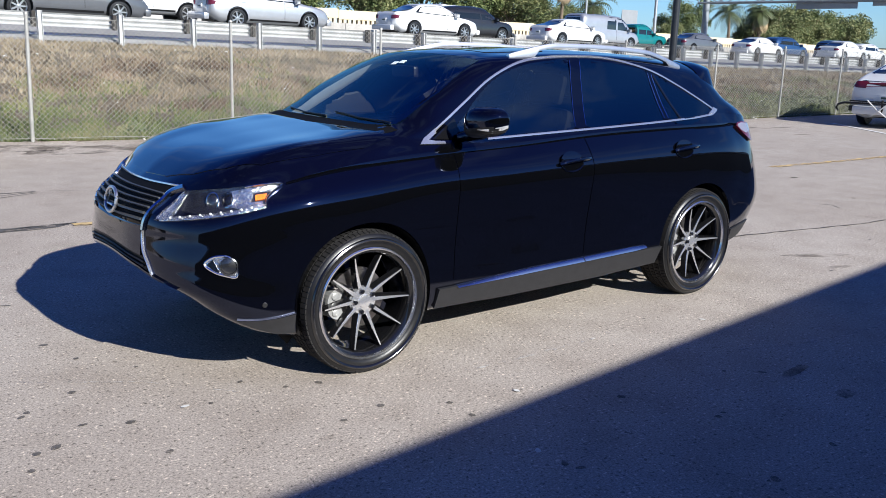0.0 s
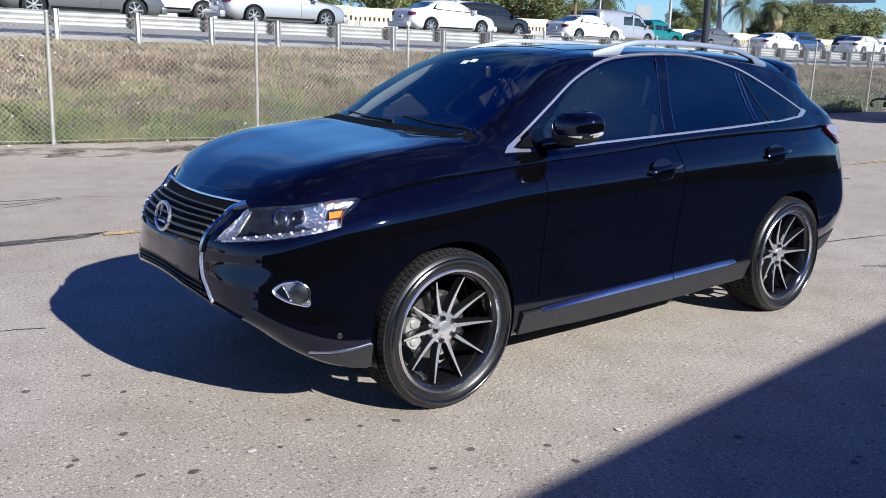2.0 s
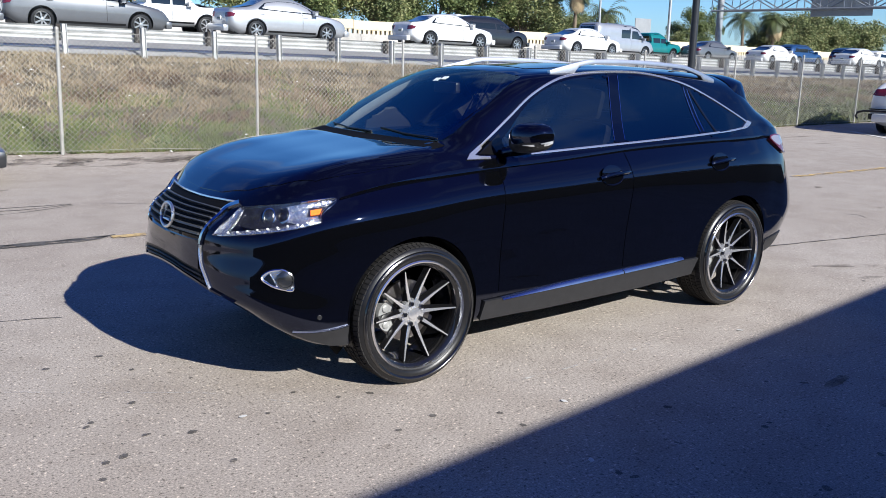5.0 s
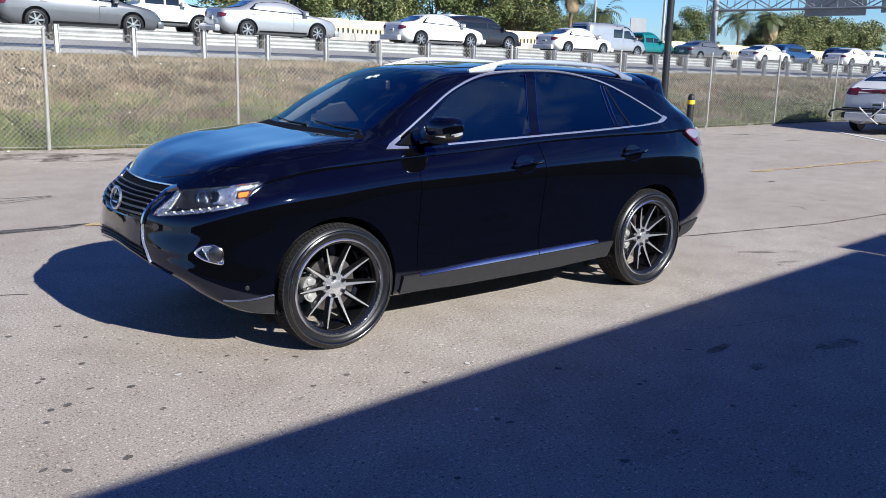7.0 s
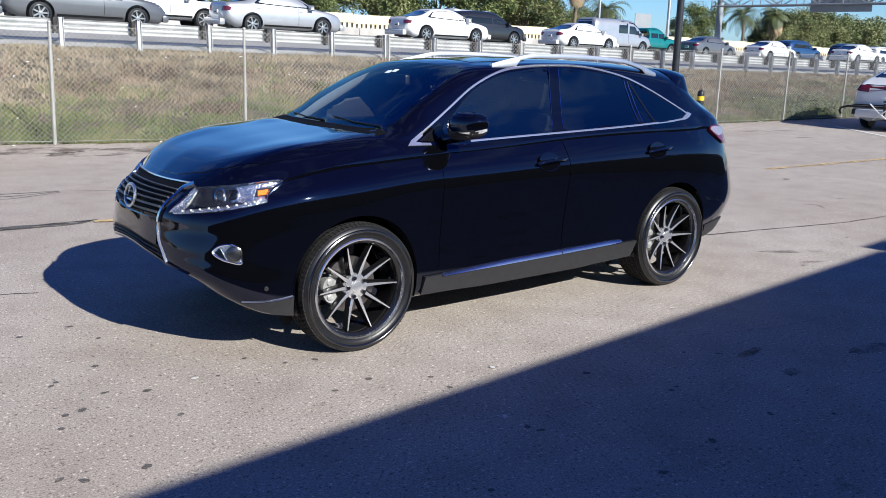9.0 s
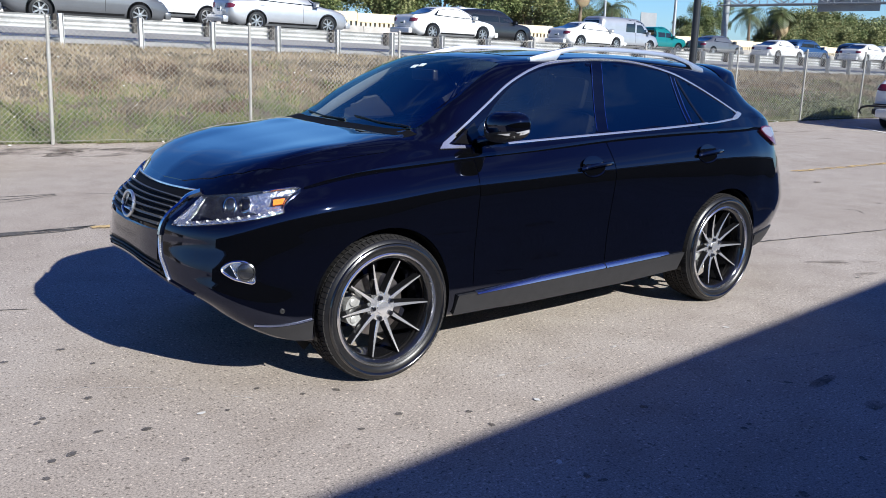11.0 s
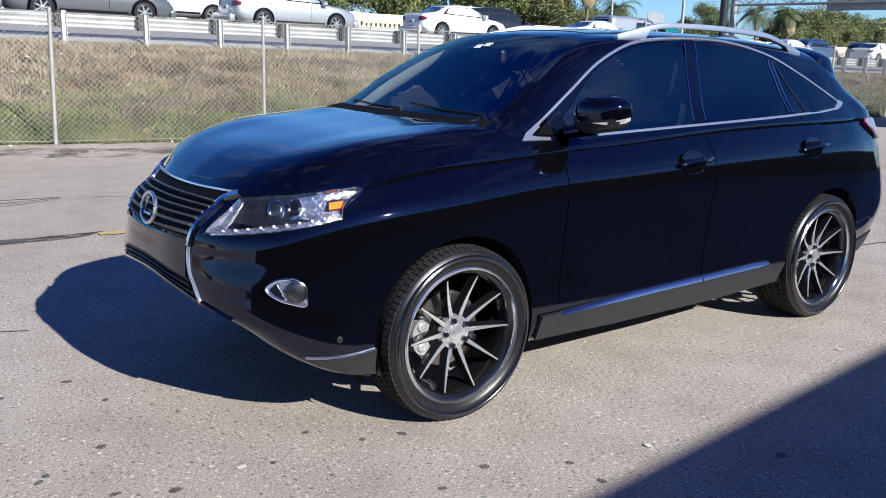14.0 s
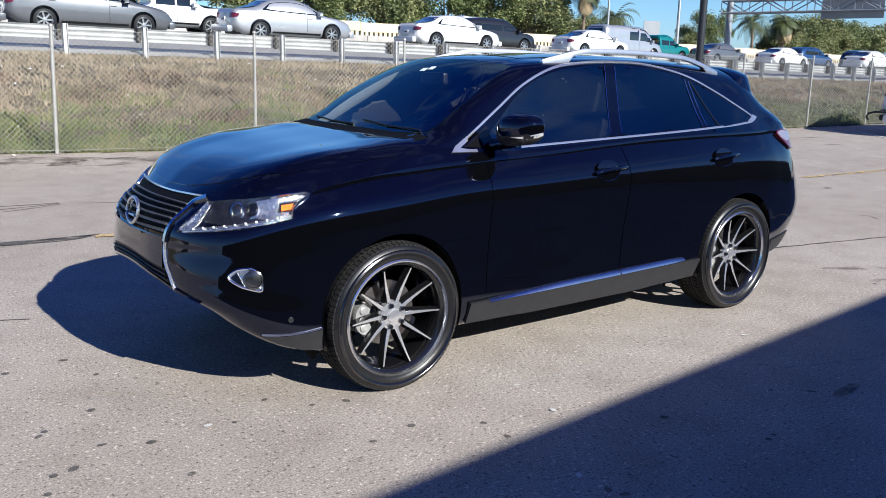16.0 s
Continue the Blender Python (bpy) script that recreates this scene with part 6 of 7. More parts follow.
lamp_post(54.6, 50.5, 11.0, 0.13)
lamp_post(56.2, 44.0, 11.0, 0.15)
sgn_t = thing("small_road_sign", Matrix.Translation((60.5, 50.5, ground_z(60.5, 50.5))), "grey back of a small road sign on posts", "road sign")
b = bmesh.new()
box(b, -1.1, 1.1, -0.03, 0.03, 2.5, 4.1, 0.01)
part("panel", b, M_SIGNBACK, sgn_t)
for x in (-0.6, 0.6):
    b = bmesh.new()
    tube(b, [(x, 0.05, -0.2), (x, 0.05, 4.0)], 0.05, 6)
    part("post", b, M_STEELFAR, sgn_t)
# ---- other vehicles ----


def car_paint(name, col, metal=0.0):
    return mat(name, col, 0.35, metal, var=0.04, scale=3, coat=1.0)


M_CARWHITE = car_paint("white_car_paint", (0.64, 0.64, 0.635))
M_CARSILVER = car_paint("silver_car_paint", (0.45, 0.46, 0.48), 0.6)
M_CARGREY = car_paint("grey_car_paint", (0.13, 0.135, 0.145), 0.4)
M_CARBLACK = car_paint("black_car_paint", (0.012, 0.013, 0.016))
M_CARBLUE = car_paint("blue_car_paint", (0.02, 0.06, 0.16), 0.3)
M_CARTEAL = car_paint("teal_car_paint", (0.01, 0.16, 0.16), 0.2)
M_CARGLASS = mat("car_window_glass", (0.012, 0.016, 0.018), 0.03, coat=1.0)
M_ALLOY = mat("alloy_wheel", (0.55, 0.56, 0.57), 0.3, 0.9, var=0.08, scale=12)
M_PLATE = mat("plate_white", (0.7, 0.7, 0.68), 0.5, var=0.05, scale=30)
M_PLATEBAR = mat("plate_dark_bar", (0.06, 0.10, 0.08), 0.5)

# stations: x, belt height, top height, half width low, half width top; nose at +x
KINDS = {
    "sedan": dict(L=4.75, sill=0.22, r=0.33, ax=(-1.38, 1.40), st=[(-2.37, 0.62, 0.70, 0.62, 0.55), (-2.28, 0.90, 0.98, 0.78, 0.66), (-1.95, 0.97, 1.05, 0.86, 0.70), (-1.55, 0.98, 1.12, 0.89, 0.66), (-0.95, 0.97, 1.38, 0.90, 0.58), (-0.35, 0.95, 1.45, 0.905, 0.57), (0.25, 0.93, 1.42, 0.905, 0.58), (0.75, 0.92, 1.22, 0.90, 0.62), (1.15, 0.90, 0.98, 0.89, 0.68), (1.75, 0.82, 0.88, 0.86, 0.66), (2.15, 0.70, 0.76, 0.76, 0.60), (2.37, 0.50, 0.56, 0.58, 0.50)], win=[(-1.28, 0.35), (0.40, 0.98)]),
    "suv": dict(L=4.75, sill=0.28, r=0.37, ax=(-1.37, 1.40), st=[(-2.36, 0.75, 0.95, 0.70, 0.60), (-2.28, 1.02, 1.30, 0.82, 0.62), (-2.05, 1.06, 1.56, 0.88, 0.60), (-1.60, 1.06, 1.66, 0.91, 0.60), (-0.90, 1.05, 1.70, 0.92, 0.60), (-0.20, 1.04, 1.70, 0.925, 0.60), (0.35, 1.03, 1.64, 0.925, 0.60), (0.85, 1.02, 1.34, 0.92, 0.66), (1.15, 1.01, 1.10, 0.91, 0.72), (1.75, 0.95, 1.02, 0.88, 0.70), (2.15, 0.82, 0.90, 0.78, 0.62), (2.37, 0.58, 0.64, 0.60, 0.52)], win=[(-2.0, -0.10), (-0.03, 1.02)]),
    "coupe": dict(L=4.75, sill=0.30, r=0.38, ax=(-1.40, 1.42), st=[(-2.36, 0.72, 0.80, 0.74, 0.66), (-2.30, 1.04, 1.12, 0.86, 0.74), (-2.12, 1.12, 1.24, 0.90, 0.72), (-1.65, 1.12, 1.42, 0.92, 0.64), (-0.90, 1.08, 1.62, 0.93, 0.60), (-0.20, 1.05, 1.68, 0.935, 0.60), (0.35, 1.04, 1.63, 0.935, 0.60), (0.85, 1.03, 1.34, 0.93, 0.66), (1.15, 1.02, 1.11, 0.92, 0.72), (1.75, 0.95, 1.02, 0.89, 0.70), (2.15, 0.82, 0.90, 0.78, 0.62), (2.37, 0.58, 0.64, 0.60, 0.52)], win=[(-1.55, -0.20), (-0.12, 1.0)]),
    "box": dict(L=4.6, sill=0.36, r=0.40, ax=(-1.40, 1.40), st=[(-2.28, 0.90, 1.80, 0.82, 0.74), (-2.22, 1.12, 1.92, 0.87, 0.78), (-1.70, 1.12, 1.95, 0.89, 0.80), (-1.00, 1.12, 1.95, 0.89, 0.80), (-0.30, 1.12, 1.94, 0.89, 0.80), (0.35, 1.12, 1.92, 0.89, 0.80), (0.62, 1.12, 1.60, 0.89, 0.80), (0.85, 1.11, 1.20, 0.88, 0.80), (1.50, 1.08, 1.17, 0.86, 0.78), (2.05, 1.04, 1.12, 0.84, 0.76), (2.25, 0.70, 0.80, 0.80, 0.72)], win=[(-2.05, -1.25), (-1.12, -0.30), (-0.20, 0.55)]),
    "van": dict(L=5.4, sill=0.30, r=0.36, ax=(-1.70, 1.72), st=[(-2.68, 0.90, 1.55, 0.86, 0.70), (-2.60, 1.10, 1.90, 0.92, 0.74), (-1.80, 1.12, 1.98, 0.94, 0.76), (-0.80, 1.12, 2.0, 0.94, 0.76), (0.20, 1.12, 1.98, 0.94, 0.76), (0.90, 1.10, 1.92, 0.94, 0.75), (1.45, 1.06, 1.50, 0.93, 0.74), (1.75, 1.02, 1.14, 0.92, 0.76), (2.30, 0.92, 1.00, 0.88, 0.74), (2.68, 0.60, 0.70, 0.74, 0.64)], win=[(-0.55, 0.25), (0.40, 1.52)]),
    "pickup": dict(L=5.4, sill=0.40, r=0.39, ax=(-1.72, 1.72), st=[(-2.68, 0.90, 1.08, 0.86, 0.80), (-2.62, 1.05, 1.12, 0.92, 0.86), (-1.60, 1.06, 1.13, 0.93, 0.87), (-0.62, 1.06, 1.13, 0.93, 0.87), (-0.56, 1.08, 1.70, 0.93, 0.70), (-0.10, 1.08, 1.80, 0.93, 0.68), (0.55, 1.07, 1.78, 0.93, 0.68), (1.05, 1.06, 1.45, 0.93, 0.74), (1.35, 1.06, 1.15, 0.92, 0.80), (2.10, 1.02, 1.10, 0.90, 0.78), (2.55, 0.90, 1.0, 0.84, 0.72), (2.68, 0.62, 0.72, 0.76, 0.66)], win=[(-0.42, 0.30), (0.38, 1.12)]),
}


def vehicle(name, kind, paint, label, category, near=False, group=""):
    """A road vehicle with lofted shell, glass, lamps, wheels; nose at +x, base at its feet."""
    K = KINDS[kind]
    v = thing(name, pose(0, 0, 0), label, category, group)
    per = 5
    net = []
    for x, zb, zt, w, wt in K["st"]:
        s = K["sill"] + (0.18 if abs(x) > K["L"] * 0.47 else 0.0)
        row = [(x, 0, s), (x, w * 0.85, s), (x, w * 0.97, s + 0.10), (x, w, s + (zb - s) * 0.45), (x, w * 0.985, s + (zb - s) * 0.75), (x, w * 0.94, zb)]
        row += [(x, wt + (w * 0.92 - wt) * 0.12, zt - (zt - zb) * 0.13), (x, wt * 0.80, zt - 0.012), (x, wt * 0.4, zt), (x, 0, zt + 0.004)]
        net.append(row)
    fine = refine(net, per, 3)
    b = bmesh.new()
    for sg in (1, -1):
        vs = [[b.verts.new((p[0], sg * p[1], p[2])) for p in r] for r in fine]
        for i in range(len(vs) - 1):
            for j in range(len(vs[0]) - 1):
                b.faces.new((vs[i][j], vs[i + 1][j], vs[i + 1][j + 1], vs[i][j + 1]))
        for end in (vs[0], vs[-1]):
            b.faces.new(end)
    bmesh.ops.remove_doubles(b, verts=b.verts, dist=0.003)
    bmesh.ops.recalc_face_normals(b, faces=b.faces)
    tree = BVHTree.FromBMesh(b)

    def cast(o, d):
        loc, nor, _, _ = tree.ray_cast(Vector(o), Vector(d))
        if loc is None:
            return Vector(o) + Vector(d) * 3.3, -Vector(d)
        return loc, nor if nor.dot(Vector(d)) < 0 else -nor

    # wheel arches by cutting the shell
    cb = bmesh.new()
    for ax in K["ax"]:
        for sg in (-1, 1):
            rr = lathe(cb, [(K["r"] + 0.055, sg * 0.55), (K["r"] + 0.055, sg * 1.3)], 36, "y", Matrix.Translation((ax, 0, K["r"] + 0.01)))
            cap(cb, rr[0]), cap(cb, rr[1])
    bmesh.ops.recalc_face_normals(cb, faces=cb.faces)
    cm, sm = bpy.data.meshes.new("cut"), bpy.data.meshes.new("shell")
    cb.to_mesh(cm), cb.free(), b.to_mesh(sm), b.free()
    co, so = new("cut", cm), new("shell", sm)
    md_ = so.modifiers.new("arches", "BOOLEAN")
    md_.operation, md_.object, md_.solver = "DIFFERENCE", co, "EXACT"
    bpy.context.view_layer.update()
    res = bpy.data.meshes.new_from_object(so.evaluated_get(bpy.context.evaluated_depsgraph_get()))
    for o in (co, so):
        bpy.data.objects.remove(o)
    b = bmesh.new()
    b.from_mesh(res)
    part("body", b, paint, v, smooth=True)
    xs_, zb_, zt_ = [q[0] for q in K["st"]], [q[1] for q in K["st"]], [q[2] for q in K["st"]]

    def belt(x):
        return float(np.interp(x, xs_, zb_))

    def roof(x):
        return float(np.interp(x, xs_, zt_))

    for sg in (-1, 1):
        def hs(x, z, sg=sg):
            return cast((x, sg * 3.3, z), (0, -sg, 0))
        for x0, x1 in K["win"]:
            n = 6
            lowp = [(x0 + (x1 - x0) * i / n, belt(x0 + (x1 - x0) * i / n) + 0.045) for i in range(n + 1)]
            upp = [(x0 + (x1 - x0) * i / n, max(belt(x0 + (x1 - x0) * i / n) + 0.06, roof(x0 + (x1 - x0) * i / n) - 0.10)) for i in range(n, -1, -1)]
            if kind in ("sedan", "suv"):
                upp = [(x, min(z, belt(x) + 0.06 + 0.9 * (x - x0 + 0.03))) if x0 < -1 else (x, z) for x, z in upp]
            part("side_window", overlay(lowp + upp, hs, 0.006, 0.008, 0.2), M_CARGLASS, v, "dark side window", smooth=True)
        # sill trim and handle
        for x0, x1 in K["win"][-2:]:
            bb = bmesh.new()
            q, n_ = hs(x0 + 0.12, belt(x0) - 0.10)
            box(bb, q.x - 0.09, q.x + 0.09, q.y - 0.015, q.y + 0.015, q.z - 0.014, q.z + 0.014, 0.006)
            part("door_handle", bb, paint, v)
        for x0, x1 in K["win"]:
            seam = [(x1 + 0.05, belt(x1) + 0.02), (x1 + 0.05, K["sill"] + 0.16)]
            if abs(x1 + 0.05 - K["ax"][1]) > 0.55 and abs(x1 + 0.05 - K["ax"][0]) > 0.55:
                part("door_seam", overlay([(seam[0][0] - 0.007, seam[0][1]), (seam[0][0] + 0.007, seam[0][1]), (seam[1][0] + 0.007, seam[1][1]), (seam[1][0] - 0.007, seam[1][1])], hs, 0.003, 0.004, 0.12), M_BLACKPL, v, "dark door shut line")
        part("sill_strip", overlay([(K["ax"][0] + K["r"] + 0.12, K["sill"] + 0.05), (K["ax"][1] - K["r"] - 0.12, K["sill"] + 0.05), (K["ax"][1] - K["r"] - 0.12, K["sill"] + 0.11), (K["ax"][0] + K["r"] + 0.12, K["sill"] + 0.11)], hs, 0.006, 0.008, 0.3), M_BLACKPL, v, "black sill strip")
        xm = K["win"][-1][1] - 0.12
        q, n_ = hs(xm, belt(xm) + 0.03)
        bb = bmesh.new()
        box(bb, xm - 0.06, xm + 0.07, q.y + sg * 0.02 - 0.02 * (sg < 0), q.y + sg * 0.20 + 0.02 * (sg > 0), q.z + 0.0, q.z + 0.13, 0.03)
        part("door_mirror", bb, paint, v, smooth=True)
        xf, xr = K["st"][-2][0], K["st"][1][0]
        zl = belt(K["st"][-3][0]) - 0.14
        hf = [(sg * 0.50, zl - 0.04), (sg * 0.50, zl + 0.07), (sg * 0.72, zl + 0.10), (sg * 0.74, zl)]
        part("headlamp", overlay(hf, lambda y, z: cast((4, y, z), (-1, 0, 0)), 0.008, 0.012, 0.1), M_WHITELENS, v, "clear headlamp", smooth=True)
        zr = belt(xr) - (0.0 if kind == "coupe" else 0.12)
        hr = [(sg * 0.52, zr - 0.07), (sg * 0.50, zr + 0.09), (sg * 0.76, zr + 0.10), (sg * 0.77, zr - 0.06)]
        part("tail_lamp", overlay(hr, lambda y, z: cast((-4, y, z), (1, 0, 0)), 0.016, 0.02, 0.04), M_RED, v, "red tail lamp", smooth=True)
        hq = [(xr - 0.04, zr - 0.05), (xr - 0.04, zr + 0.09), (xr + 0.16, zr + 0.08), (xr + 0.10, zr - 0.03)]
        part("tail_lamp_wrap", overlay(hq, hs, 0.014, 0.018, 0.04), M_RED, v, "red tail lamp wrapping the flank", smooth=True)
    # screens
    top_x = [x for x, z in zip(xs_, zt_) if z > max(zt_) - 0.09]
    xa, xb = max(top_x), max(x for x, zb, zt in zip(xs_, zb_, zt_) if zt - zb > 0.06 and x > 0)
    za, zbb = roof(xa) - 0.05, belt(xb) + 0.12
    scr = [(y * (0.52 + 0.16 * (i > 1)), z) for i, (y, z) in enumerate(((-1, za), (1, za), (1, zbb), (-1, zbb)))]
    part("windscreen", overlay(scr, lambda y, z: cast((4, y, z), (-1, 0, 0)), 0.006, 0.008, 0.15), M_CARGLASS, v, "dark windscreen", smooth=True)
    zr0, zr1 = belt(K["st"][1][0]) + 0.10, max(zt_) - 0.12
    if kind == "pickup":
        zr0 = 1.22
    scr = [(-0.54, zr1), (0.54, zr1), (0.66, zr0), (-0.66, zr0)]
    part("rear_window", overlay(scr, lambda y, z: cast((-4, y, z), (1, 0, 0)), 0.006, 0.008, 0.15), M_CARGLASS, v, "dark rear window", smooth=True)
    xe, s = K["L"] / 2, K["sill"]
    for end, sx in (("front_bumper", 1), ("rear_bumper", -1)):
        bb = bmesh.new()
        box(bb, sx * xe - 0.16, sx * xe + 0.04, -0.74, 0.74, s + 0.02, s + 0.24, 0.06)
        part(end, bb, paint if kind in ("sedan", "suv", "coupe") else M_BLACKPL, v, smooth=True)
    bb = bmesh.new()
    q, n_ = cast((-4, 0, s + 0.42), (1, 0, 0))
    box(bb, q.x - 0.03, q.x + 0.002, -0.155, 0.155, s + 0.37, s + 0.52, 0.004)
    pl = part("number_plate", bb, M_PLATE, v, "plain pale plate")
    bb = bmesh.new()
    box(bb, q.x - 0.034, q.x - 0.029, -0.11, 0.11, s + 0.42, s + 0.47)
    part("plate_bar", bb, M_PLATEBAR, pl)
    # underbody
    bb = bmesh.new()
    box(bb, -xe + 0.3, xe - 0.3, -0.6, 0.6, s - 0.06, s + 0.2)
    part("underbody", bb, M_BLACKPL, v)
    for ax in K["ax"]:
        for sg in (-1, 1):
            wh = new("wheel")
            wh.parent = v
            wh.matrix_local = Matrix.Translation((ax, sg * 0.80, K["r"])) @ (Matrix.Identity(4) if sg < 0 else Matrix.Rotation(math.pi, 4, "Z"))
            R = K["r"]
            bb = bmesh.new()
            lathe(bb, [(R * 0.68, -0.08), (R * 0.74, -0.11), (R * 0.93, -0.105), (R, -0.07), (R, 0.07), (R * 0.93, 0.10), (R * 0.6, 0.10)], 28, "y")
            part("tyre", bb, M_TYRE, wh, smooth=True)
            bb = bmesh.new()
            lathe(bb, [(R * 0.70, -0.085), (R * 0.66, -0.10), (R * 0.62, -0.085), (R * 0.60, -0.03)], 28, "y")
            for k in range(7):
                a = 2 * math.pi * k / 7
                box(bb, 0.03, R * 0.64, -0.085, -0.055, -0.022, 0.022, 0.0, Matrix.Rotation(a, 4, "Y"))
            lathe(bb, [(0.06, -0.06), (0.055, -0.09), (0.001, -0.095)], 14, "y")
            part("rim", bb, M_ALLOY, wh)
            bb = bmesh.new()
            rr = lathe(bb, [(R * 0.64, -0.02), (0.002, -0.02)], 20, "y")
            part("hub_shadow", bb, M_BLACKPL, wh)
    return v


def on_road(x, y, rz=0.0):
    tilt = math.atan((road_z(x, y + 0.8) - road_z(x, y - 0.8)) / 1.6)
    z = min(road_z(x, y - 0.8), road_z(x, y + 0.8)) + 0.8 * abs(math.tan(tilt))
    return Matrix.Translation((x, y, z + 0.004)) @ Matrix.Rotation(tilt, 4, "X") @ Matrix.Rotation(-0.0152 * -1, 4, "Y") @ Matrix.Rotation(rz, 4, "Z")


G_TRAF = "traffic on the highway"
SRC = {}
for key, nm, kind, paint, label, cat in (
    ("white_sedan", "sedan_car", "sedan", M_CARWHITE, "white sedan standing on the highway", "car"),
    ("silver_sedan", "sedan_car", "sedan", M_CARSILVER, "silver sedan standing on the highway", "car"),
    ("grey_sedan", "sedan_car", "sedan", M_CARGREY, "dark grey sedan standing on the highway", "car"),
    ("white_suv", "suv_car", "suv", M_CARWHITE, "white SUV standing on the highway", "car"),
    ("black_suv", "suv_car", "suv", M_CARBLACK, "black SUV standing on the highway", "car"),
    ("white_box", "boxy_offroader", "box", M_CARWHITE, "white boxy off-road car on the highway", "car"),
    ("white_pickup", "pickup_truck", "pickup", M_CARWHITE, "white pickup truck on the highway", "truck"),
    ("blue_suv", "suv_car", "suv", M_CARBLUE, "dark blue SUV standing on the highway", "car"),
    ("teal_pickup", "pickup_truck", "pickup", M_CARTEAL, "teal green pickup truck on the highway", "truck"),
    ("silver_van", "minivan", "van", M_CARSILVER, "silver van on the highway", "van"),
):
    SRC[key] = vehicle(nm, kind, paint, label, cat, group=G_TRAF)
TRAFFIC = [("grey_sedan", 3.4, 23.4), ("silver_sedan", 10.6, 24.8), ("white_pickup", 7.6, 29.5), ("white_sedan", 19.8, 27.2), ("black_suv", 25.4, 31.0), ("white_box", 28.2, 35.0), ("white_sedan", 31.6, 30.0), ("silver_van", 37.6, 33.0), ("teal_pickup", 43.5, 35.5), ("grey_sedan", 48.5, 34.0), ("white_sedan", 55.5, 33.5), ("blue_suv", 61.5, 35.0), ("blue_suv", 68.0, 34.0), ("white_suv", 75.0, 35.0), ("white_sedan", 60.5, 29.5), ("white_sedan", -0.6, 27.0)]
used = set()
for key, x, y in TRAFFIC:
    if key not in used:
        used.add(key)
        SRC[key].matrix_world = on_road(x, y)
    else:
        copy_thing(SRC[key], on_road(x, y))

white_car = vehicle("parked_suv", "coupe", M_CARWHITE, "white sloping-roofed SUV parked at the fence end of the lot", "car")
white_car.matrix_world = Matrix.Translation((20.55, 6.1, 0.0)) @ Matrix.Rotation(radians(6), 4, "Z")
# rack folded at the tail of the white SUV
rack = thing("hitch_rack", white_car.matrix_world.copy(), "black hitch rack with white straps on the white SUV", "bike rack")
b = bmesh.new()
tube(b, [(-2.30, 0.0, 0.42), (-2.52, 0.0, 0.42), (-2.55, 0.0, 0.58), (-2.56, 0.0, 0.70)], 0.03, 8)
part("mast", b, M_BLACKPL, rack, "black rack mast", smooth=True)
for z0, z1 in ((0.39, 0.53), (0.63, 0.66)):
    dark = z0 < 0.7
    band_ = bmesh.new()
    box(band_, -2.425, -2.26, -0.86, 0.86, z0, z1, 0.03 if dark else 0.012)
    part("bumper_band" if dark else "bumper_strip", band_, M_BLACKPL if dark else M_CHROME, white_car, "black band across the rear bumper" if dark else "bright strip across the rear bumper", smooth=True)
b = bmesh.new()
tube(b, [(-2.56, -0.1, 0.60), (-2.56, 0.92, 0.60), (-2.56, 1.07, 0.55), (-2.56, 1.11, 0.46), (-2.56, 1.05, 0.40)], 0.028, 8)
part("hook_arm", b, M_BLACKPL, rack, "black hooked rack arm", smooth=True)
for y0, y1 in ((0.25, -0.2), (-0.15, 0.35)):
    b = bmesh.new()
    tube(b, [(-2.585, y0, 0.28), (-2.60, (y0 + y1) / 2, 0.46), (-2.585, y1, 0.68)], 0.015, 6)
    part("strap", b, M_WPAINT, rack, "white strap")
dark_car = vehicle("parked_sedan", "sedan", M_CARBLACK, "dark sedan parked beside the fence", "car")
dark_car.matrix_world = Matrix.Translation((-4.27, 8.3, ground_z(-2.5, 8.3))) @ Matrix.Rotation(math.pi - 0.12, 4, "Z")

# ---- marks on the lot ----


def blot(b, x, y, rx, ry, rot=0.0, z=0.004, seed=0, n=18):
    r = random.Random(seed)
    ring = []
    for i in range(n):
        a = 2 * math.pi * i / n
        k = 0.78 + 0.3 * r.random()
        u, v = rx * k * math.cos(a), ry * k * math.sin(a)
        X, Y = x + u * math.cos(rot) - v * math.sin(rot), y + u * math.sin(rot) + v * math.cos(rot)
        ring.append(b.verts.new((X, Y, ground_z(X, Y) + z)))
    c = b.verts.new((x, y, ground_z(x, y) + z))
    for i in range(n):
        b.faces.new((ring[i], ring[(i + 1) % n], c))


b = bmesh.new()
r = random.Random(5)
SPOTS = ((-2.94, 0.36), (-2.65, 0.41), (-2.56, 0.1), (-2.7, -0.36), (-2.93, -0.49), (-2.96, -0.53), (-2.99, -0.94), (-3.04, -1.08), (-2.76, -0.76), (-3.16, -1.57), (-2.91, -0.92), (-3.08, -1.63), (-2.54, -1.22), (-2.84, -1.65), (-1.98, -0.68), (-1.825, -0.865), (-1.79, -1.365), (-1.56, -1.32), (-1.27, -1.48), (-1.27, -1.65), (-2.58, -0.85), (-1.66, -0.91), (0.22, -1.98), (0.38, -2.11), (-0.65, -2.82), (-0.32, -2.32), (-1.26, -2.24), (-1.23, -2.3), (-1.78, -2.6), (-1.08, -2.89), (-0.15, -2.79), (0.12, -2.97), (-0.52, -1.9), (2.9, -1.13), (4.39, -0.7))
for i, (x, y) in enumerate(SPOTS):
    blot(b, x, y, r.uniform(0.014, 0.027), r.uniform(0.012, 0.021), r.uniform(0, 3), 0.004, i, 26)
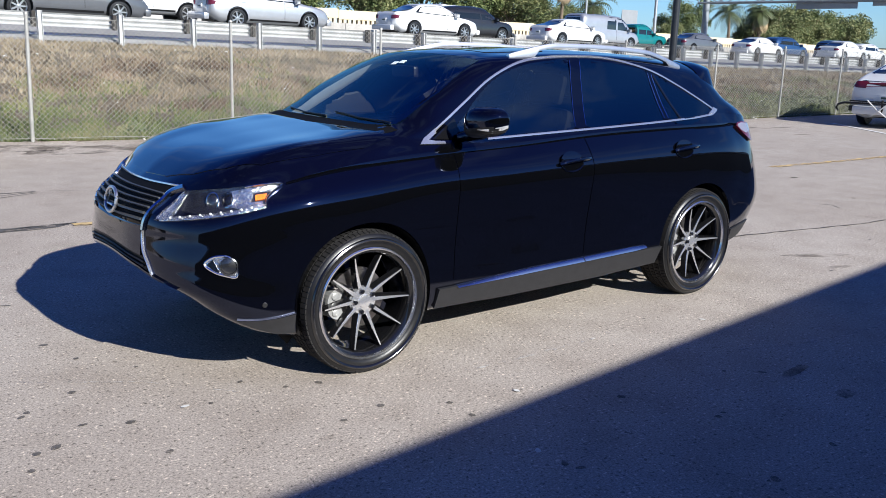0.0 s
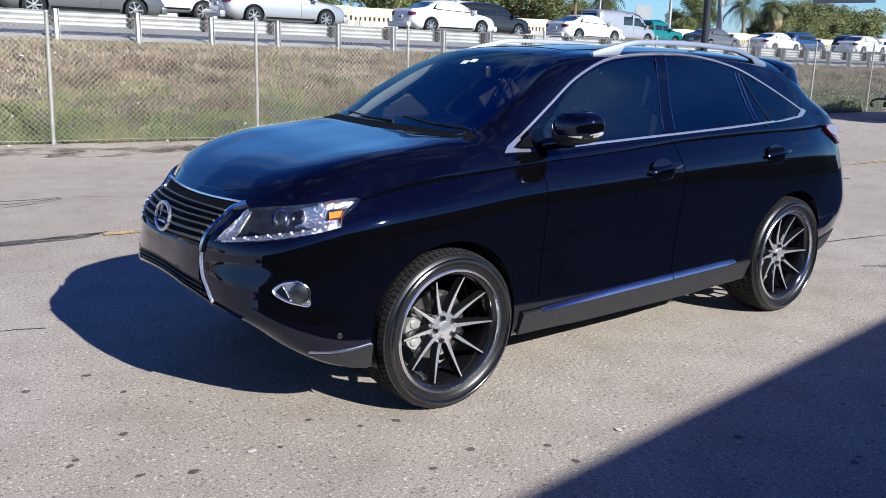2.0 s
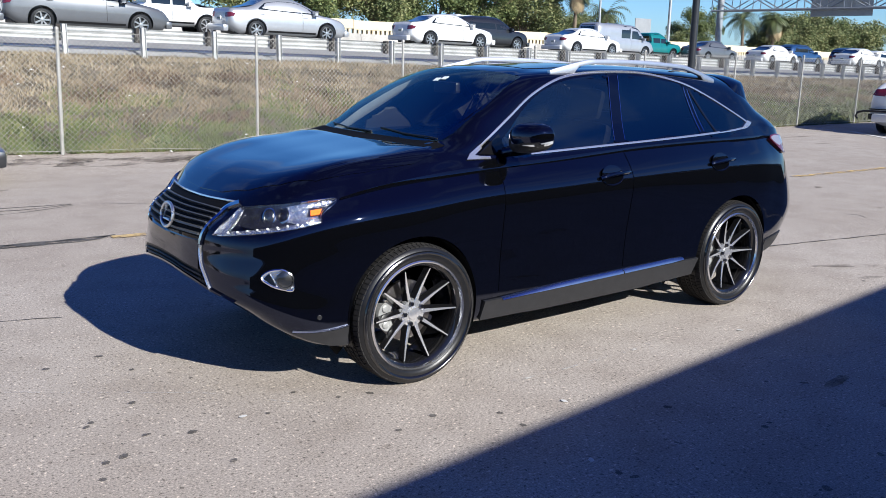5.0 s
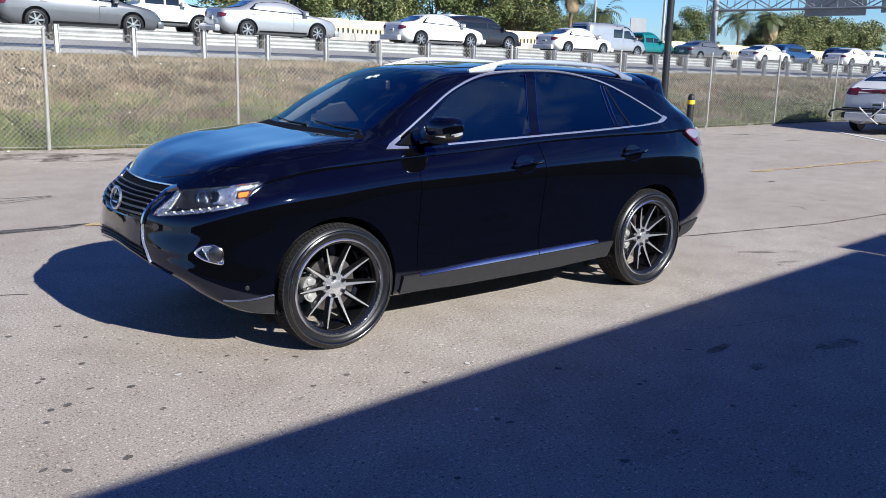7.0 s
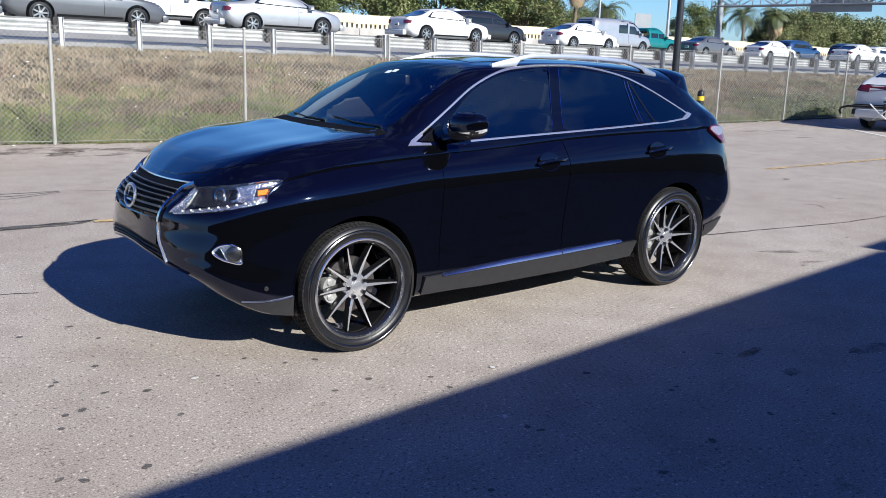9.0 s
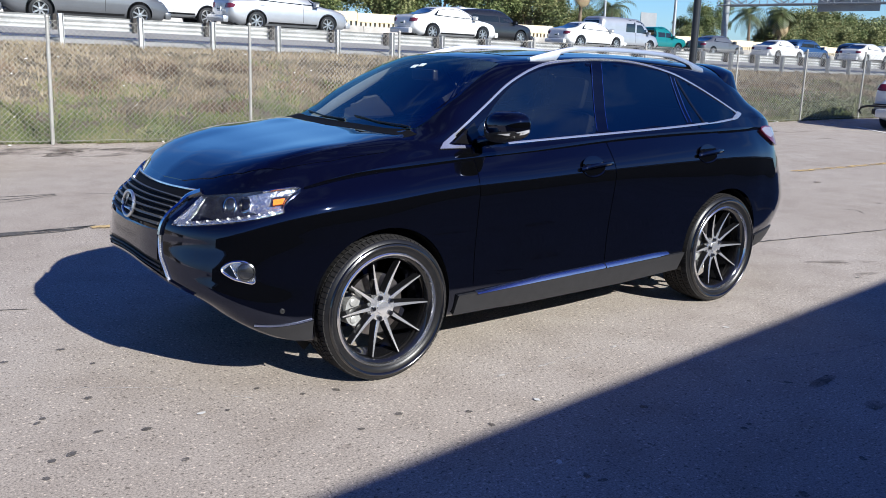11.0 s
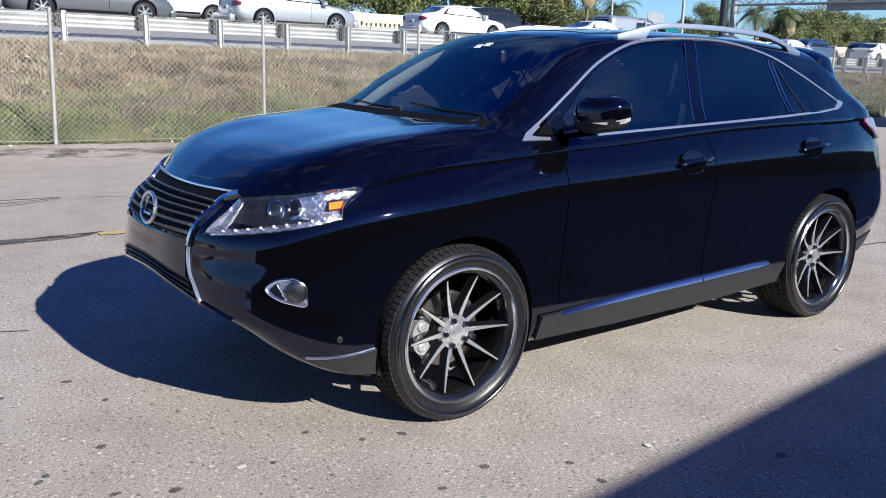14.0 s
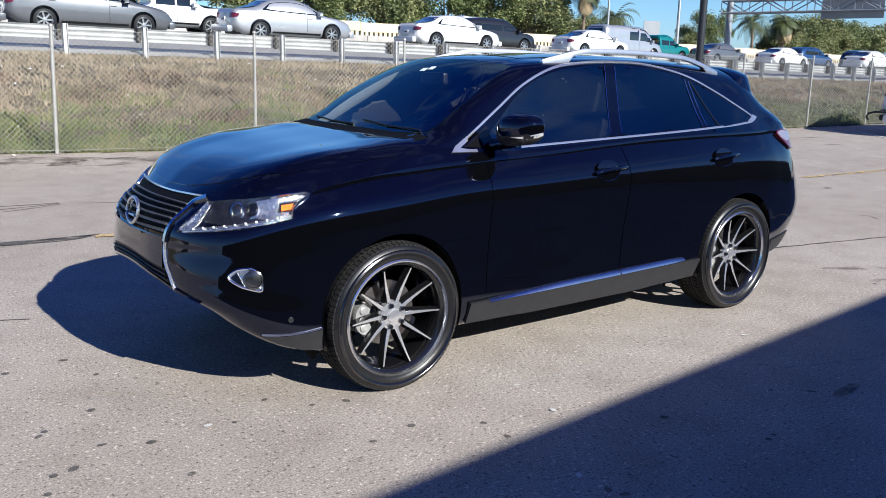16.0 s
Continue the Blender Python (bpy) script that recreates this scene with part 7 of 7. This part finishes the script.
for i in range(230):
    blot(b, r.uniform(-4.2, 7.0), r.uniform(-3.2, 0.4) if i < 160 else r.uniform(-2.8, 7.0), 0.004 + 0.014 * r.random() ** 3, 0.004 + 0.011 * r.random() ** 3, r.uniform(0, 3), 0.004, 100 + i, 12)
tagged(part("oil_spots", b, M_STAIN, None), "small dark oil and gum spots on the lot", "stain", kind="stuff")
b = bmesh.new()
for i, (x, y, rx, ry, ro) in enumerate(((0.3, 8.85, 1.3, 0.35, -0.05), (1.7, 8.7, 1.1, 0.3, 0.0), (-0.9, 9.3, 0.9, 0.3, -0.2), (0.55, -2.20, 0.15, 0.035, 0.1), (0.47, -2.52, 0.07, 0.05, 0.0), (1.27, -2.57, 0.20, 0.07, -0.1), (-0.5, -3.4, 0.12, 0.07, 0.3), (3.31, -0.78, 0.34, 0.06, -0.5), (3.05, -1.1, 0.16, 0.04, -0.3), (6.72, 0.64, 0.10, 0.04, 0.2), (14.65, 7.37, 0.42, 0.10, -0.2), (15.04, 7.02, 0.22, 0.06, -1.1), (15.7, 7.1, 0.3, 0.06, -0.4), (14.45, 5.80, 0.22, 0.06, -0.5), (7.7, 2.03, 0.08, 0.05, 0.0), (-2.6, 7.0, 0.8, 0.2, 0.1))):
    blot(b, x, y, rx, ry, ro, 0.0045, 300 + i, 30)
tagged(part("damp_stains", b, M_DAMP, None), "dark brown damp stains on the lot", "stain", kind="stuff")
b = bmesh.new()
for i, (x, y) in enumerate(((-2.32, -0.82), (-1.27, -2.09), (-0.9, -1.55), (0.9, -1.35))):
    blot(b, x, y, 0.022, 0.014, i * 0.8, 0.0055, 500 + i, 12)
tagged(part("paper_scraps", b, M_LITTER, None), "small white scraps lying on the lot", "litter", kind="stuff")


def crack(b, pts, w, seed=0):
    r = random.Random(seed)
    P = [Vector((x, y, 0)) for x, y in pts]
    fine = []
    for a, c in zip(P, P[1:]):
        n = max(2, int((c - a).length / 0.12))
        fine += [a.lerp(c, i / n) + Vector((0, r.uniform(-1, 1) * w * 0.8, 0)) for i in range(n)]
    prev = None
    for p in fine:
        k = w * r.uniform(0.4, 1.2)
        cur = [b.verts.new((p.x, p.y - k, ground_z(p.x, p.y) + 0.004)), b.verts.new((p.x, p.y + k, ground_z(p.x, p.y) + 0.004))]
        if prev:
            b.faces.new((prev[0], cur[0], cur[1], prev[1]))
        prev = cur


b = bmesh.new()
crack(b, [(2.7, 0.22), (3.9, -0.02), (5.11, -0.26), (6.41, -0.33), (9.0, -0.62)], 0.012, 3)
crack(b, [(-4.6, 1.9), (-2.78, 1.35), (-2.5, 1.23)], 0.006, 4)
crack(b, [(-1.39, 5.71), (-0.83, 5.33), (0.5, 5.2)], 0.007, 5)
crack(b, [(9.46, 3.58), (9.43, 3.24), (9.73, 2.98)], 0.008, 6)
crack(b, [(5.86, 0.66), (5.95, 0.53), (5.88, 0.42), (5.79, 0.31)], 0.016, 7)
tagged(part("pavement_cracks", b, M_CRACK, None), "dark filled cracks and seams in the lot", "crack", kind="structure")
b = bmesh.new()
for pts_ in ([(8.45, 2.86), (9.1, 2.81), (9.67, 2.77), (10.5, 2.73), (11.4, 2.69), (12.2, 2.65)], [(-1.65, 3.63), (-1.2, 3.6)]):
    for (x0, y0), (x1, y1) in zip(pts_, pts_[1:]):
        for k in range(8):
            xa_, xb_ = x0 + (x1 - x0) * k / 8, x0 + (x1 - x0) * (k + 1) / 8
            ya_, yb_ = y0 + (y1 - y0) * k / 8, y0 + (y1 - y0) * (k + 1) / 8
            b.faces.new([b.verts.new((x, y, ground_z(x, y) + 0.010)) for x, y in ((xa_, ya_ - 0.06), (xb_, yb_ - 0.06), (xb_, yb_ + 0.06), (xa_, ya_ + 0.06))])
tagged(part("yellow_line", b, M_YPAINT, None), "worn yellow parking line on the lot", "road line", kind="structure")
b = bmesh.new()
for k in range(24):
    (xa_, ya_), (xb_, yb_) = [(18.4 - 3.2 * u, 7.30 - 4.1 * u) for u in (k / 24, (k + 1) / 24)]
    b.faces.new([b.verts.new((x, y, ground_z(x, y) + 0.010)) for x, y in ((xa_, ya_), (xb_, yb_), (xb_ + 0.11, yb_ - 0.06), (xa_ + 0.11, ya_ - 0.06))][::-1])
tagged(part("white_line", b, M_WPAINT, None), "worn white parking line on the lot", "road line", kind="structure")

# scraps of litter along the fence and on the bank
verts, faces = [], []
r = random.Random(77)
for i in range(120):
    x = r.uniform(-4.5, 30.0)
    if i < 50:
        y = fence_y(x) + r.uniform(-0.35, 0.1)
    else:
        y = fence_y(x) + r.uniform(0.2, 8.0)
    z = ground_z(x, y) + (0.006 if i < 50 else 0.05)
    w, h, a = r.uniform(0.012, 0.05), r.uniform(0.01, 0.035), r.uniform(0, 3.1)
    k = len(verts)
    for u, v_ in ((-w, -h), (w, -h), (w * 0.8, h), (-w, h * 0.7)):
        verts.append((x + u * math.cos(a) - v_ * math.sin(a), y + u * math.sin(a) + v_ * math.cos(a), z + r.uniform(0.0, 0.03)))
    verts.append((x, y, z + 0.035))
    faces += [(k, k + 1, k + 4), (k + 1, k + 2, k + 4), (k + 2, k + 3, k + 4), (k + 3, k, k + 4)]
me = bpy.data.meshes.new("litter")
me.from_pydata(verts, [], faces)
me.materials.append(M_LITTER)
tagged(new("litter", me), "pale scraps of litter along the fence and bank", "litter", kind="stuff")
# dry leaves and grit gathered at the fence foot
verts, faces = [], []
for i in range(2600):
    x = r.uniform(-4.6, 26.0)
    y = fence_y(x) - abs(r.gauss(0, 0.16)) + 0.08
    z = ground_z(x, y) + 0.004
    s_, a = r.uniform(0.006, 0.022), r.uniform(0, 6.28)
    k = len(verts)
    verts += [(x + s_ * math.cos(a), y + s_ * math.sin(a), z), (x + s_ * math.cos(a + 2.1), y + s_ * math.sin(a + 2.1), z + 0.006), (x + s_ * math.cos(a + 4.2), y + s_ * math.sin(a + 4.2), z + 0.002)]
    faces.append((k, k + 1, k + 2))
me = bpy.data.meshes.new("dry_leaves")
me.from_pydata(verts, [], faces)
me.materials.append(M_DRYGRASS)
tagged(new("dry_leaves", me), "dry leaves and grit gathered at the fence foot", "debris", kind="stuff")

# dark tyre streaks and pale scuffs on the lot
b = bmesh.new()
for k in range(5):
    crack(b, [(-5.2, 3.86 + 0.035 * k), (-2.39, 3.63 + 0.033 * k), (-1.9 + 0.06 * k, 3.62 + 0.03 * k), (-1.62 + 0.03 * k, 3.66 + 0.022 * k)], 0.021, 20 + k)
for k in range(3):
    crack(b, [(-5.0, 6.1 - 0.25 * k), (-2.08, 5.74 - 0.18 * k), (-1.75, 5.70 - 0.10 * k), (-1.38, 5.71 - 0.02 * k)], 0.018 - 0.003 * k, 30 + k)
tagged(part("tyre_streaks", b, M_STREAK, None), "dark rubber streaks across the lot", "tyre mark", kind="structure")
b = bmesh.new()
crack(b, [(-2.45, -1.72), (-2.52, -1.98), (-2.62, -2.35)], 0.012, 40)
crack(b, [(-1.08, -2.15), (-1.14, -2.45), (-1.27, -3.1)], 0.022, 41)
crack(b, [(-0.95, -1.19), (-0.74, -1.20), (-0.42, -1.22), (-0.09, -1.228), (0.22, -1.182), (0.42, -1.17)], 0.016, 42)
crack(b, [(0.5, -1.8), (1.1, -2.0), (2.0, -2.1)], 0.012, 43)
crack(b, [(-3.3, 0.2), (-2.4, -0.4), (-1.9, -0.95)], 0.010, 44)
tagged(part("pale_scuffs", b, M_SCUFF, None), "faint pale scuff lines on the lot", "scuff", kind="structure")
